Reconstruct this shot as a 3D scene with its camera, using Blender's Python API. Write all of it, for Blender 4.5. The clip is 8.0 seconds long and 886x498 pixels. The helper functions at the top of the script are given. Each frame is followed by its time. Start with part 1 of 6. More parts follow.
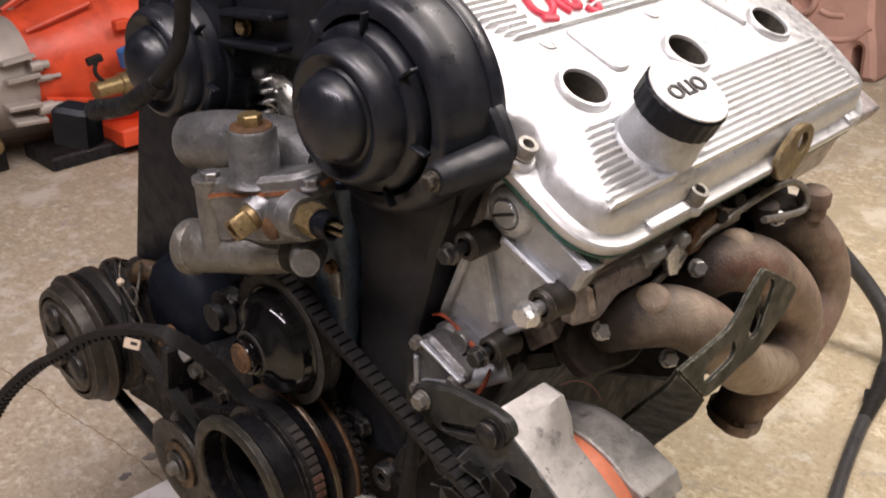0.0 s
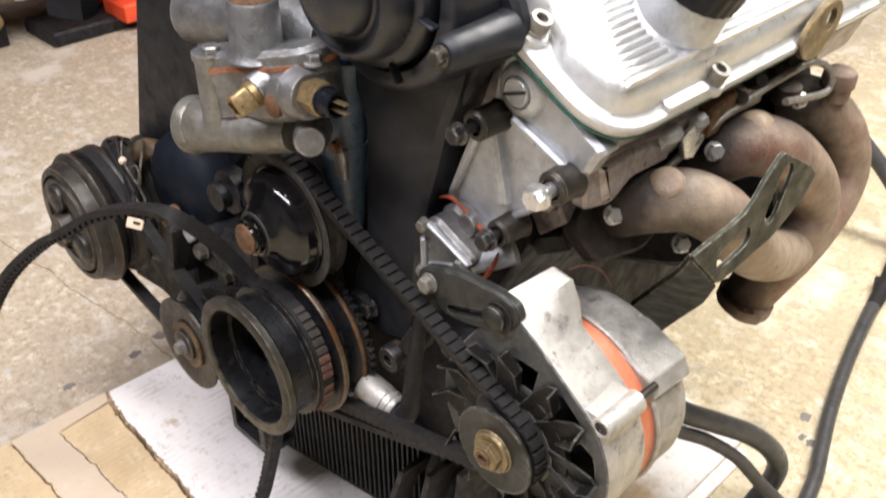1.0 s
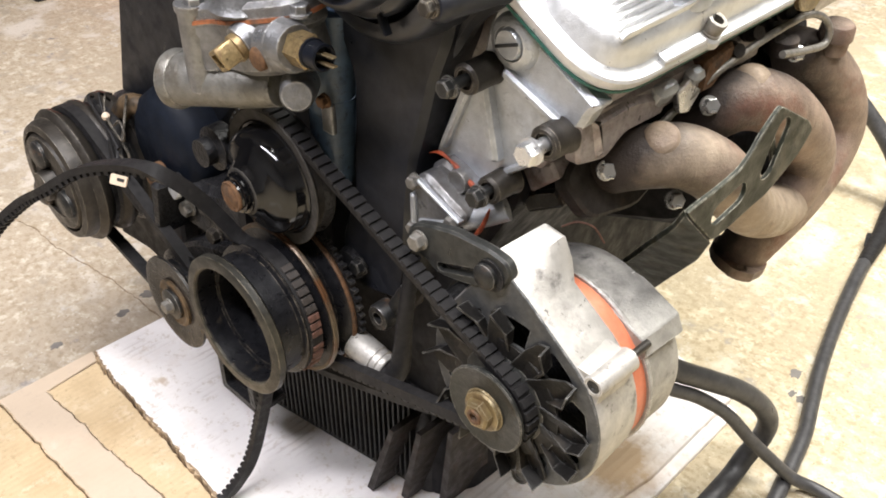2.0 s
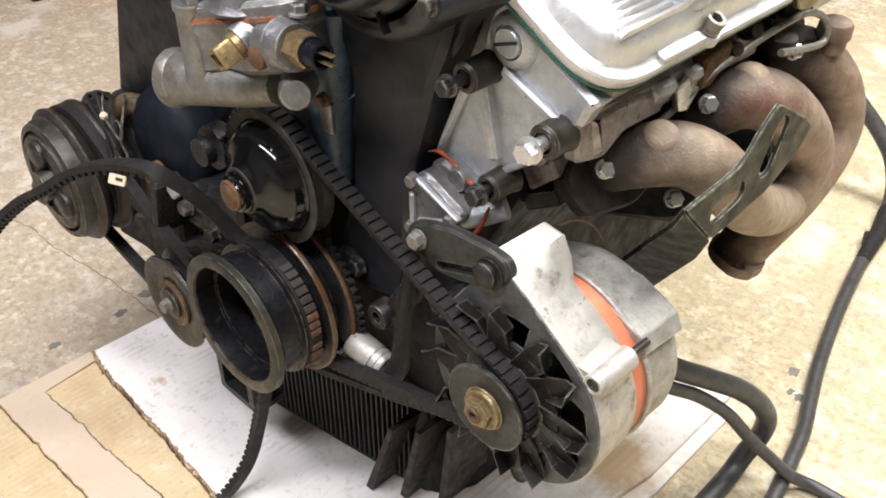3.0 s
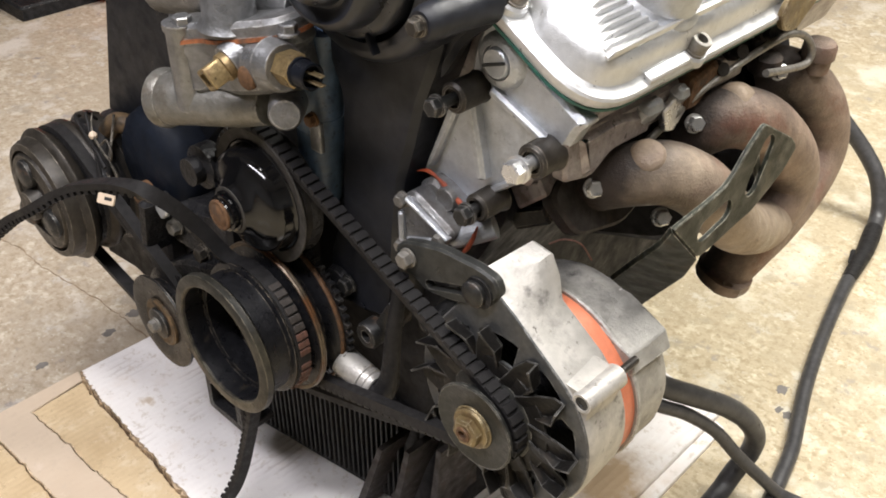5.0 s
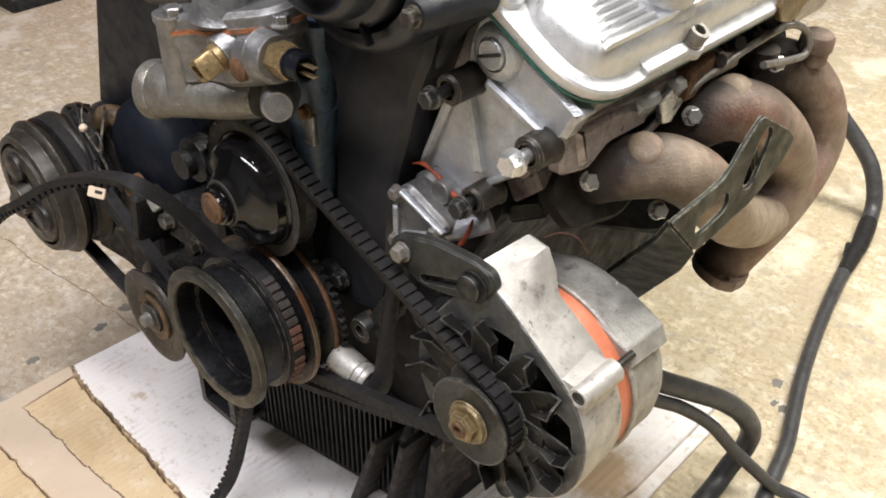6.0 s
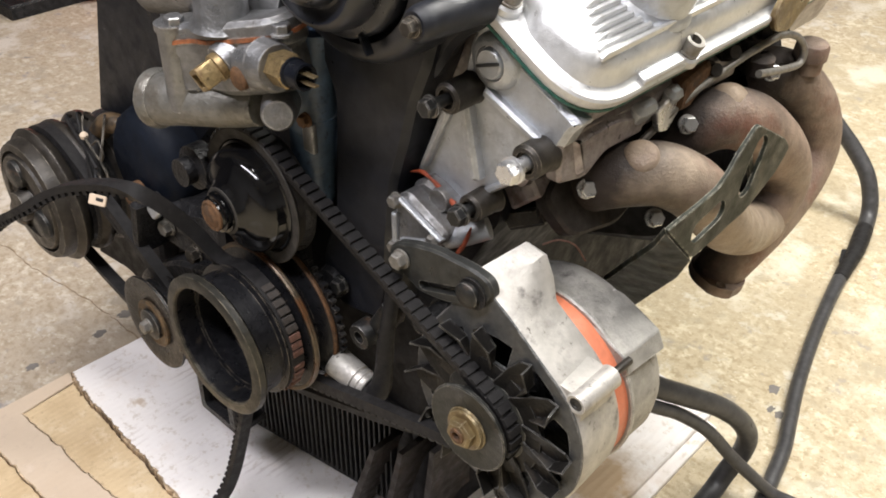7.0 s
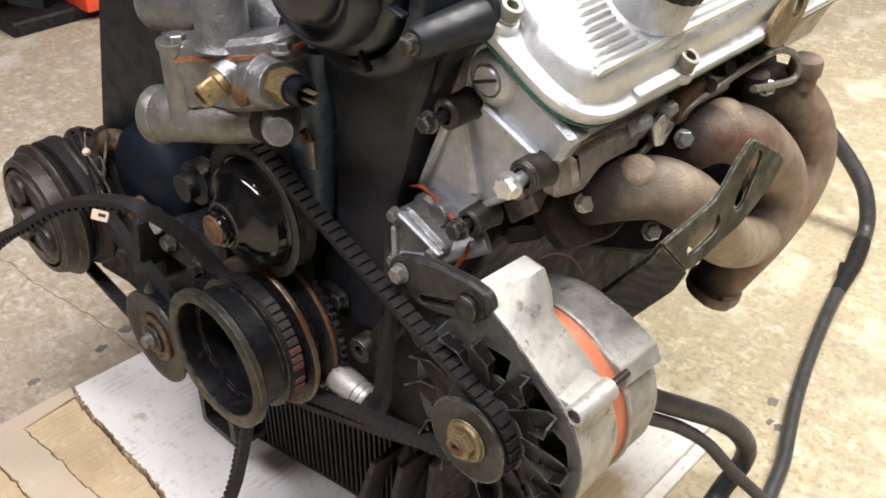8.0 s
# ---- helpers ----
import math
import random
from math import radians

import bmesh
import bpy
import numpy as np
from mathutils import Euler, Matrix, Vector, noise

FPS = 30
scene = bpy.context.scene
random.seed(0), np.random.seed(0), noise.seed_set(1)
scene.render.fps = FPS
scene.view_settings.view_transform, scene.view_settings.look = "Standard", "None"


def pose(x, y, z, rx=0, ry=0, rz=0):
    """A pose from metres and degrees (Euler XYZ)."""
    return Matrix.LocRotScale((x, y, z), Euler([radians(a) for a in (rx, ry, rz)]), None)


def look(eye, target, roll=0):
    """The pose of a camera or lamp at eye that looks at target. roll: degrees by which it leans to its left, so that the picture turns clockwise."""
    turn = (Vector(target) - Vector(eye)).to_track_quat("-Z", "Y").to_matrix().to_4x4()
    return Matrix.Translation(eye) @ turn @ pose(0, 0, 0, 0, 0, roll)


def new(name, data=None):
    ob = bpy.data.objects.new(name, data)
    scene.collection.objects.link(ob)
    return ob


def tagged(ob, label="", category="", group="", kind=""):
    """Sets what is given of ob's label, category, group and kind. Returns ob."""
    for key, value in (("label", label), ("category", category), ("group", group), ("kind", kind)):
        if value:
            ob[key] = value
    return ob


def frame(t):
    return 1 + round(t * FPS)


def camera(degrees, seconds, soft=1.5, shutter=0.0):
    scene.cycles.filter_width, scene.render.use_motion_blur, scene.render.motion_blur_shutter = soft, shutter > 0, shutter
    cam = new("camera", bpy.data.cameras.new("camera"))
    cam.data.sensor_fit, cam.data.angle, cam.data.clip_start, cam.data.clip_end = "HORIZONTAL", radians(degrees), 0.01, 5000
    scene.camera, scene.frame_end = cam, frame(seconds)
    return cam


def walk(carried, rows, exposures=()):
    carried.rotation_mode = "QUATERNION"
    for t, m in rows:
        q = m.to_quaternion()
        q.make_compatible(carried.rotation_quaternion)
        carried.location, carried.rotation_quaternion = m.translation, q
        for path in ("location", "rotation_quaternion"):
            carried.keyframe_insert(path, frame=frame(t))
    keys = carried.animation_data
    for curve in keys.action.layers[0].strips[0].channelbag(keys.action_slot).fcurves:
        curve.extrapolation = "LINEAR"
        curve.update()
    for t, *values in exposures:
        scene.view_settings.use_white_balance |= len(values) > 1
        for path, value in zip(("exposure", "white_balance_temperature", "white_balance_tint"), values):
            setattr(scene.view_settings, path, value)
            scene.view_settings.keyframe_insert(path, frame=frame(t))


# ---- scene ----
cam = camera(50.0, 8.0, soft=1.8, shutter=0.5)
PATH = [
    (0, (0.422, -0.459, 0.668), (-0.8462, 0.8013, -0.2283), -0.6),
    (0.5, (0.419, -0.455, 0.665), (-0.8128, 0.7784, -0.3144), -0.1),
    (1, (0.414, -0.45, 0.66), (-0.7817, 0.7092, -0.4482), -0.4),
    (1.5, (0.41, -0.445, 0.655), (-0.742, 0.69, -0.521), -0.3),
    (3, (0.408, -0.446, 0.654), (-0.732, 0.6955, -0.5275), -0.1),
    (3.5, (0.409, -0.447, 0.655), (-0.734, 0.708, -0.511), 0.0),
    (4, (0.409, -0.448, 0.655), (-0.7343, 0.7183, -0.4994), 0.1),
    (4.5, (0.41, -0.448, 0.656), (-0.736, 0.725, -0.489), 0.2),
    (6, (0.405, -0.444, 0.652), (-0.7195, 0.7341, -0.5094), 0.5),
    (6.5, (0.404, -0.445, 0.652), (-0.72, 0.734, -0.508), 0.5),
    (7, (0.407, -0.447, 0.655), (-0.719, 0.74, -0.495), 0.6),
    (7.5, (0.41, -0.45, 0.658), (-0.7222, 0.7444, -0.4793), 0.4),
    (8, (0.411, -0.45, 0.658), (-0.728, 0.749, -0.467), 0.4),
]
walk(cam, [(t, look(eye, target, roll)) for t, eye, target, roll in PATH],
     exposures=[(0.0, -0.50, 6850, 19), (0.5, -0.05, 6750, 15), (1.0, 0.33, 6500, 11), (1.5, 0.46, 6450, 9), (3.0, 0.36, 6450, 9), (3.5, 0.10, 6500, 9), (4.0, 0.08, 6500, 9), (8.0, 0.07, 6500, 9)])

# ---- light: workshop tubes under the ceiling ----
world = bpy.data.worlds.new("workshop_air")
scene.world = world
world.use_nodes = True
world.node_tree.nodes["Background"].inputs[0].default_value = (0.9, 0.95, 1.0, 1)
world.node_tree.nodes["Background"].inputs[1].default_value = 0.02


def tube_light(x, y, z, length, width, watts, turn=0.0, colour=(1.0, 0.96, 0.9)):
    data = bpy.data.lights.new("ceiling_tube", "AREA")
    data.shape, data.size, data.size_y, data.energy, data.color = "RECTANGLE", length, width, watts, colour
    ob = new("ceiling_tube", data)
    ob.matrix_basis = pose(x, y, z, 0, 0, turn)
    return ob


# unseen tubes; places, powers and tints are set to brighten engine and floor
tube_light(0.40, 0.90, 1.60, 1.3, 0.36, 45, 20, (1.0, 0.97, 0.92))
tube_light(0.42, -0.30, 2.10, 1.3, 0.36, 33, 20, (1.0, 0.97, 0.95))
tube_light(-0.05, -0.95, 1.65, 1.3, 0.14, 27, 20, (0.97, 0.95, 1.03))
tube_light(-1.60, -0.10, 2.40, 1.3, 0.14, 2.4, 20, (1.0, 0.92, 0.98))


# ---- materials ----
def material(name, base, rough=0.5, metal=0.0, vary=0.25, grain=60.0, relief=0.15, fine=350.0,
             stain=None, stain_size=18.0, stain_from=0.55, stain_soft=0.12, coat=0.0, stretch=None, fleck=None, fleck_size=110.0, fleck_from=0.58, fleck_soft=0.1, spec=0.5, wear=None, wear_size=0.0012, lumps=0.0, third=None, soot=None):
    """third: one more layer of blots, as colour, noise size, start, softness; soot: a colour
    blown round the exhaust ports, fading out between two distances along x."""
    m = bpy.data.materials.new(name)
    m.use_nodes = True
    n, k = m.node_tree.nodes, m.node_tree.links
    b = n["Principled BSDF"]
    co = n.new("ShaderNodeTexCoord")
    if grain >= 35:  # the engine's own parts: marks a few millimetres wide
        grain, stain_size, fleck_size = grain * 2.6, stain_size * 1.5, fleck_size * 2.6
    src = co.outputs["Object"]
    if stretch:
        mp = n.new("ShaderNodeMapping")
        mp.inputs["Scale"].default_value = stretch
        k.new(src, mp.inputs["Vector"])
        src = mp.outputs["Vector"]

    def noise_node(scale, detail, rough_=0.6):
        t = n.new("ShaderNodeTexNoise")
        t.inputs["Scale"].default_value, t.inputs["Detail"].default_value, t.inputs["Roughness"].default_value = scale, detail, rough_
        k.new(src, t.inputs["Vector"])
        return t.outputs["Fac"]

    def ramp(fac, a, b_, ca, cb):
        r = n.new("ShaderNodeValToRGB")
        e = r.color_ramp.elements
        e[0].position, e[1].position = a, b_
        e[0].color, e[1].color = (*ca, 1), (*cb, 1)
        k.new(fac, r.inputs["Fac"])
        return r.outputs["Color"]

    lo = [c * (1 - vary) for c in base]
    hi = [min(1.0, c * (1 + vary)) for c in base]
    col = ramp(noise_node(grain, 5), 0.3, 0.7, lo, hi)
    if stain:
        fac = ramp(noise_node(stain_size, 6, 0.7), stain_from, stain_from + stain_soft, (0, 0, 0), (1, 1, 1))
        mix = n.new("ShaderNodeMix")
        mix.data_type = "RGBA"
        k.new(fac, mix.inputs["Factor"])
        k.new(col, mix.inputs["A"])
        mix.inputs["B"].default_value = (*stain, 1)
        col = mix.outputs["Result"]
        if metal > 0:
            inv = n.new("ShaderNodeMapRange")
            inv.inputs["To Min"].default_value, inv.inputs["To Max"].default_value = metal, metal * 0.35
            k.new(fac, inv.inputs["Value"])
            k.new(inv.outputs["Result"], b.inputs["Metallic"])
    if fleck:
        fac2 = ramp(noise_node(fleck_size, 7, 0.72), fleck_from, fleck_from + fleck_soft, (0, 0, 0), (1, 1, 1))
        mix2 = n.new("ShaderNodeMix")
        mix2.data_type = "RGBA"
        k.new(fac2, mix2.inputs["Factor"])
        k.new(col, mix2.inputs["A"])
        mix2.inputs["B"].default_value = (*fleck, 1)
        col = mix2.outputs["Result"]
    if third:
        fac3 = ramp(noise_node(third[1], 5, 0.6), third[2], third[2] + third[3], (0, 0, 0), (1, 1, 1))
        mix4 = n.new("ShaderNodeMix")
        mix4.data_type = "RGBA"
        k.new(fac3, mix4.inputs["Factor"])
        k.new(col, mix4.inputs["A"])
        mix4.inputs["B"].default_value = (*third[0], 1)
        col = mix4.outputs["Result"]
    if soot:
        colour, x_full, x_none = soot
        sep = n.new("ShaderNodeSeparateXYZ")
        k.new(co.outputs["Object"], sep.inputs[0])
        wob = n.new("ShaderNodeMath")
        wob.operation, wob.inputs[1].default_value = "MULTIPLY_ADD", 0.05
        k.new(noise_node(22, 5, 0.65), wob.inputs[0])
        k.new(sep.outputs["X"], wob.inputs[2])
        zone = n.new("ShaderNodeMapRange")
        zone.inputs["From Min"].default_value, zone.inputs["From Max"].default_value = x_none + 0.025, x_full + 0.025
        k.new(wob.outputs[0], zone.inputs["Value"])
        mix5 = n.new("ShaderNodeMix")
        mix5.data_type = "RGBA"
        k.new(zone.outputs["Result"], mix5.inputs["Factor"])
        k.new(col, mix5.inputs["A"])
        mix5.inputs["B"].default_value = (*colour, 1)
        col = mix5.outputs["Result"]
    if wear:
        bev = n.new("ShaderNodeBevel")
        bev.samples = 4
        bev.inputs["Radius"].default_value = wear_size
        geo = n.new("ShaderNodeNewGeometry")
        dot = n.new("ShaderNodeVectorMath")
        dot.operation = "DOT_PRODUCT"
        k.new(bev.outputs["Normal"], dot.inputs[0])
        k.new(geo.outputs["Normal"], dot.inputs[1])
        edge = n.new("ShaderNodeMapRange")
        edge.inputs["From Min"].default_value, edge.inputs["From Max"].default_value = 0.985, 0.88
        k.new(dot.outputs["Value"], edge.inputs["Value"])
        scuff = ramp(noise_node(140, 5, 0.7), 0.42, 0.60, (0, 0, 0), (1, 1, 1))
        both = n.new("ShaderNodeMath")
        both.operation = "MULTIPLY"
        k.new(edge.outputs["Result"], both.inputs[0])
        k.new(scuff, both.inputs[1])
        mix3 = n.new("ShaderNodeMix")
        mix3.data_type = "RGBA"
        k.new(both.outputs[0], mix3.inputs["Factor"])
        k.new(col, mix3.inputs["A"])
        mix3.inputs["B"].default_value = (*wear, 1)
        col = mix3.outputs["Result"]
    b.inputs["Specular IOR Level"].default_value = spec
    k.new(col, b.inputs["Base Color"])
    if not (stain and metal > 0):
        b.inputs["Metallic"].default_value = metal
    rr = n.new("ShaderNodeMapRange")
    rr.inputs["From Min"].default_value, rr.inputs["From Max"].default_value = 0.3, 0.7
    rr.inputs["To Min"].default_value, rr.inputs["To Max"].default_value = rough * 0.65, min(1.0, rough * 1.35)
    k.new(noise_node(grain * 0.6, 4), rr.inputs["Value"])
    k.new(rr.outputs["Result"], b.inputs["Roughness"])
    if coat:
        b.inputs["Coat Weight"].default_value = coat
        b.inputs["Coat Roughness"].default_value = 0.08
    if relief:
        bp = n.new("ShaderNodeBump")
        bp.inputs["Strength"].default_value, bp.inputs["Distance"].default_value = relief, 0.001
        height = noise_node(fine, 4)
        if lumps:
            add = n.new("ShaderNodeMath")
            add.operation, add.inputs[1].default_value = "MULTIPLY_ADD", lumps
            k.new(noise_node(150, 3), add.inputs[0])
            k.new(height, add.inputs[2])
            height = add.outputs[0]
        k.new(height, bp.inputs["Height"])
        k.new(bp.outputs["Normal"], b.inputs["Normal"])
    return m


COVER = material("bright_cast_aluminium", (0.66, 0.665, 0.665), 0.40, 0.66, 0.07, 90, 0.22, 900, (0.46, 0.435, 0.40), 20, 0.56, 0.2, fleck=(0.30, 0.275, 0.25), fleck_size=110, fleck_from=0.66, fleck_soft=0.05, lumps=0.12)
CAST = material("cast_aluminium", (0.53, 0.55, 0.575), 0.40, 0.68, 0.14, 45, 0.5, 700, (0.28, 0.275, 0.265), 20, 0.55, 0.2, fleck=(0.17, 0.16, 0.15), fleck_size=85, fleck_from=0.62, fleck_soft=0.12, wear=(0.85, 0.85, 0.84), wear_size=0.0018, lumps=0.7)
ORANGEGASKET = material("rust_orange_gasket", (0.30, 0.105, 0.040), 0.7, 0.0, 0.5, 120, 0.3, 500, (0.10, 0.06, 0.04), 40, 0.50, 0.15)
DULL = material("weathered_aluminium", (0.235, 0.237, 0.24), 0.38, 0.72, 0.24, 40, 0.6, 350, (0.080, 0.068, 0.054), 15, 0.50, 0.20, fleck=(0.07, 0.058, 0.047), fleck_size=40, fleck_from=0.60, fleck_soft=0.16, wear=(0.68, 0.67, 0.65), wear_size=0.0022, lumps=0.6)
ALT = material("alternator_aluminium", (0.46, 0.44, 0.405), 0.46, 0.45, 0.14, 40, 0.35, 500, (0.25, 0.235, 0.215), 17, 0.52, 0.18, fleck=(0.10, 0.09, 0.08), fleck_size=60, fleck_from=0.62, fleck_soft=0.06, wear=(0.78, 0.76, 0.72), wear_size=0.0014, lumps=0.12, third=((0.17, 0.16, 0.15), 70, 0.59, 0.12))
GRIMEPIPE = material("grimy_aluminium_pipe", (0.235, 0.228, 0.205), 0.42, 0.6, 0.22, 40, 0.6, 350, (0.085, 0.066, 0.042), 10, 0.49, 0.16, fleck=(0.05, 0.040, 0.030), fleck_size=30, fleck_from=0.60, fleck_soft=0.14, wear=(0.60, 0.58, 0.52), wear_size=0.0022, lumps=0.7)
# oily castings, and the dark put in for shade in grooves and recesses
OILY_SHADE = material("oily_shade_casting", (0.0190, 0.0188, 0.0200), 0.36, 0.12, 0.5, 40, 0.8, 300, (0.040, 0.036, 0.032), 26, 0.6, 0.15, spec=0.18, wear=(0.12, 0.11, 0.095), fleck=(0.050, 0.046, 0.042), fleck_size=70, fleck_from=0.62, fleck_soft=0.08, lumps=1.2)
SUMP = material("grimy_finned_casting", (0.027, 0.0262, 0.0265), 0.5, 0.3, 0.4, 60, 0.4, 300, (0.058, 0.048, 0.039), 26, 0.58, 0.18, spec=0.25, wear=(0.060, 0.052, 0.042), lumps=1.0)
SATIN = material("satin_black_plastic", (0.0095, 0.0112, 0.0165), 0.36, 0.0, 0.25, 50, 0.06, 800, (0.015, 0.0165, 0.021), 20, 0.6, 0.3, spec=0.62, lumps=0.2)
# near-black iron: the deep shade between the parts is put into this colour
SHADE_BLACK = material("shade_black_iron", (0.0165, 0.0162, 0.0180), 0.6, 0.0, 0.5, 40, 0.3, 300, (0.026, 0.024, 0.022), 26, 0.6, 0.15, spec=0.16)
PLASTIC = material("black_plastic", (0.0085, 0.0098, 0.0135), 0.40, 0.0, 0.3, 50, 0.10, 800, (0.012, 0.0125, 0.0145), 20, 0.6, 0.3, spec=0.20, fleck=(0.016, 0.017, 0.019), fleck_size=50, fleck_from=0.66, fleck_soft=0.06, lumps=0.3)
TOWER = material("dusty_black_plastic", (0.0122, 0.0132, 0.0172), 0.42, 0.0, 0.3, 50, 0.12, 800, (0.022, 0.0225, 0.0255), 14, 0.52, 0.3, spec=0.42, fleck=(0.032, 0.031, 0.031), fleck_size=60, fleck_from=0.66, fleck_soft=0.08, lumps=0.3)
PULLEY = material("worn_black_paint", (0.0105, 0.0105, 0.0120), 0.33, 0.2, 0.4, 90, 0.3, 500, (0.050, 0.040, 0.028), 45, 0.62, 0.12, wear=(0.20, 0.17, 0.13), fleck=(0.080, 0.065, 0.045), fleck_size=75, fleck_from=0.63, fleck_soft=0.05, spec=0.36, lumps=0.6)
ALTREAR = material("grimy_aluminium", (0.31, 0.30, 0.275), 0.50, 0.40, 0.20, 40, 0.6, 500, (0.42, 0.40, 0.36), 17, 0.50, 0.18, fleck=(0.07, 0.065, 0.06), fleck_size=42, fleck_from=0.60, fleck_soft=0.10, wear=(0.78, 0.76, 0.72), wear_size=0.0014, lumps=0.5, third=((0.11, 0.105, 0.10), 26, 0.57, 0.12))
ALTFACE = material("dark_grey_aluminium", (0.085, 0.087, 0.088), 0.5, 0.5, 0.25, 70, 0.3, 500, (0.05, 0.048, 0.045), 40, 0.55, 0.2, wear=(0.45, 0.44, 0.42))
GLOSS = material("black_gloss_paint", (0.0045, 0.0045, 0.005), 0.09, 0.0, 0.3, 50, 0.03, 500, spec=0.5)
BLUE = material("blue_black_paint", (0.0055, 0.0080, 0.0140), 0.6, 0.0, 0.3, 40, 0.2, 400, (0.013, 0.016, 0.020), 30, 0.6, 0.2, spec=0.16)
RUBBER = material("black_rubber", (0.018, 0.017, 0.017), 0.55, 0.0, 0.3, 80, 0.3, 900, spec=0.2, fleck=(0.034, 0.032, 0.030), fleck_size=60, fleck_from=0.60, fleck_soft=0.12)
HOSE = material("hose_rubber", (0.048, 0.047, 0.048), 0.42, 0.0, 0.3, 60, 0.15, 600, (0.060, 0.057, 0.054), 14, 0.54, 0.2)
STEEL = material("worn_steel", (0.044, 0.044, 0.043), 0.42, 0.7, 0.3, 90, 0.3, 600, (0.10, 0.06, 0.035), 60, 0.55, 0.15, wear=(0.42, 0.40, 0.37), fleck=(0.20, 0.18, 0.16), fleck_size=120, fleck_from=0.63, fleck_soft=0.06)
PULLEYSTEEL = material("dusty_pulley_steel", (0.034, 0.0355, 0.033), 0.42, 0.45, 0.3, 90, 0.3, 600, (0.022, 0.022, 0.020), 30, 0.50, 0.15, wear=(0.36, 0.34, 0.30), fleck=(0.19, 0.18, 0.15), fleck_size=110, fleck_from=0.66, fleck_soft=0.03)
CLUTCH = material("brown_grey_steel", (0.038, 0.033, 0.027), 0.44, 0.45, 0.35, 60, 0.3, 500, (0.026, 0.021, 0.017), 40, 0.52, 0.16, wear=(0.34, 0.30, 0.24))
DUSTY = material("dusty_dark_paint", (0.046, 0.042, 0.037), 0.6, 0.1, 0.4, 50, 0.3, 500, (0.026, 0.023, 0.021), 30, 0.52, 0.2, spec=0.3)
RIM = material("scored_rusty_rim", (0.115, 0.090, 0.062), 0.38, 0.6, 0.35, 60, 0.4, 400, (0.105, 0.046, 0.018), 22, 0.46, 0.14, fleck=(0.022, 0.018, 0.014), fleck_size=44, fleck_from=0.57, fleck_soft=0.08)
FITTING = material("dull_brass_fitting", (0.15, 0.10, 0.055), 0.5, 0.4, 0.4, 60, 0.3, 400, (0.03, 0.026, 0.022), 34, 0.48, 0.15)
HEADSIDE = material("heat_stained_aluminium", (0.36, 0.325, 0.32), 0.42, 0.5, 0.3, 40, 0.6, 500, (0.15, 0.105, 0.095), 20, 0.50, 0.16, fleck=(0.045, 0.037, 0.034), fleck_size=50, fleck_from=0.58, fleck_soft=0.1, lumps=1.0)
WORNRED = material("perished_rubber", (0.098, 0.046, 0.032), 0.7, 0.0, 0.5, 140, 0.5, 400)
DUSTCOG = material("dusty_rubber", (0.032, 0.026, 0.022), 0.7, 0.0, 0.5, 140, 0.5, 400)
PIPEBLUE = material("blue_grey_paint", (0.070, 0.110, 0.170), 0.42, 0.0, 0.3, 40, 0.3, 400, (0.15, 0.17, 0.19), 30, 0.54, 0.2, fleck=(0.022, 0.028, 0.038), fleck_size=70, fleck_from=0.57, fleck_soft=0.1)
CADMIUM = material("dull_yellow_plating", (0.205, 0.152, 0.074), 0.40, 0.5, 0.35, 60, 0.3, 500, (0.10, 0.060, 0.028), 50, 0.48, 0.18, wear=(0.5, 0.44, 0.30))
GREYSTEEL = material("grey_steel", (0.26, 0.245, 0.22), 0.5, 0.6, 0.25, 90, 0.3, 600, (0.15, 0.10, 0.06), 60, 0.55, 0.2)
ZINC = material("bright_zinc", (0.66, 0.66, 0.66), 0.30, 0.85, 0.08, 90, 0.1, 600)
BRASS = material("yellowed_brass", (0.32, 0.235, 0.115), 0.36, 0.65, 0.3, 120, 0.3, 600, (0.15, 0.09, 0.04), 60, 0.52, 0.15, fleck=(0.05, 0.035, 0.02), fleck_size=150, fleck_from=0.60, fleck_soft=0.1)
RUST = material("rusty_steel", (0.13, 0.066, 0.030), 0.75, 0.2, 0.4, 120, 0.5, 500, (0.05, 0.035, 0.025), 60, 0.5, 0.2)
RUSTDARK = material("dark_scaled_iron", (0.024, 0.0195, 0.017), 0.7, 0.2, 0.4, 60, 0.5, 500, (0.060, 0.036, 0.025), 24, 0.56, 0.16)
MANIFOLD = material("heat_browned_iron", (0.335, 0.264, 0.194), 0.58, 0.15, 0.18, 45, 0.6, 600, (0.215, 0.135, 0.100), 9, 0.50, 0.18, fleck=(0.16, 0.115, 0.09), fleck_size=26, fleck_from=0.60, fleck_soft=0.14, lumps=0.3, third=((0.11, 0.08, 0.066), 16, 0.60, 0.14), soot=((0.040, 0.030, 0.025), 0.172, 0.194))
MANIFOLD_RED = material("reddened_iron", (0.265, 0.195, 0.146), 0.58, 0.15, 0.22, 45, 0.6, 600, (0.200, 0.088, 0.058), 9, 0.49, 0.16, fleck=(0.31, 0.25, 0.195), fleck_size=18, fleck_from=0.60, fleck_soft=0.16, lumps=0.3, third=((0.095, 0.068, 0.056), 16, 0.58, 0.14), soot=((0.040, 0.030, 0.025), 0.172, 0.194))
PADIRON = material("bare_cast_pad", (0.305, 0.235, 0.170), 0.58, 0.15, 0.2, 45, 0.6, 600, (0.20, 0.14, 0.11), 14, 0.50, 0.18, lumps=0.3)
FANSTEEL = material("dark_fan_steel", (0.014, 0.013, 0.012), 0.42, 0.2, 0.4, 60, 0.3, 500, (0.036, 0.029, 0.022), 24, 0.58, 0.14, spec=0.22, wear=(0.17, 0.165, 0.155))
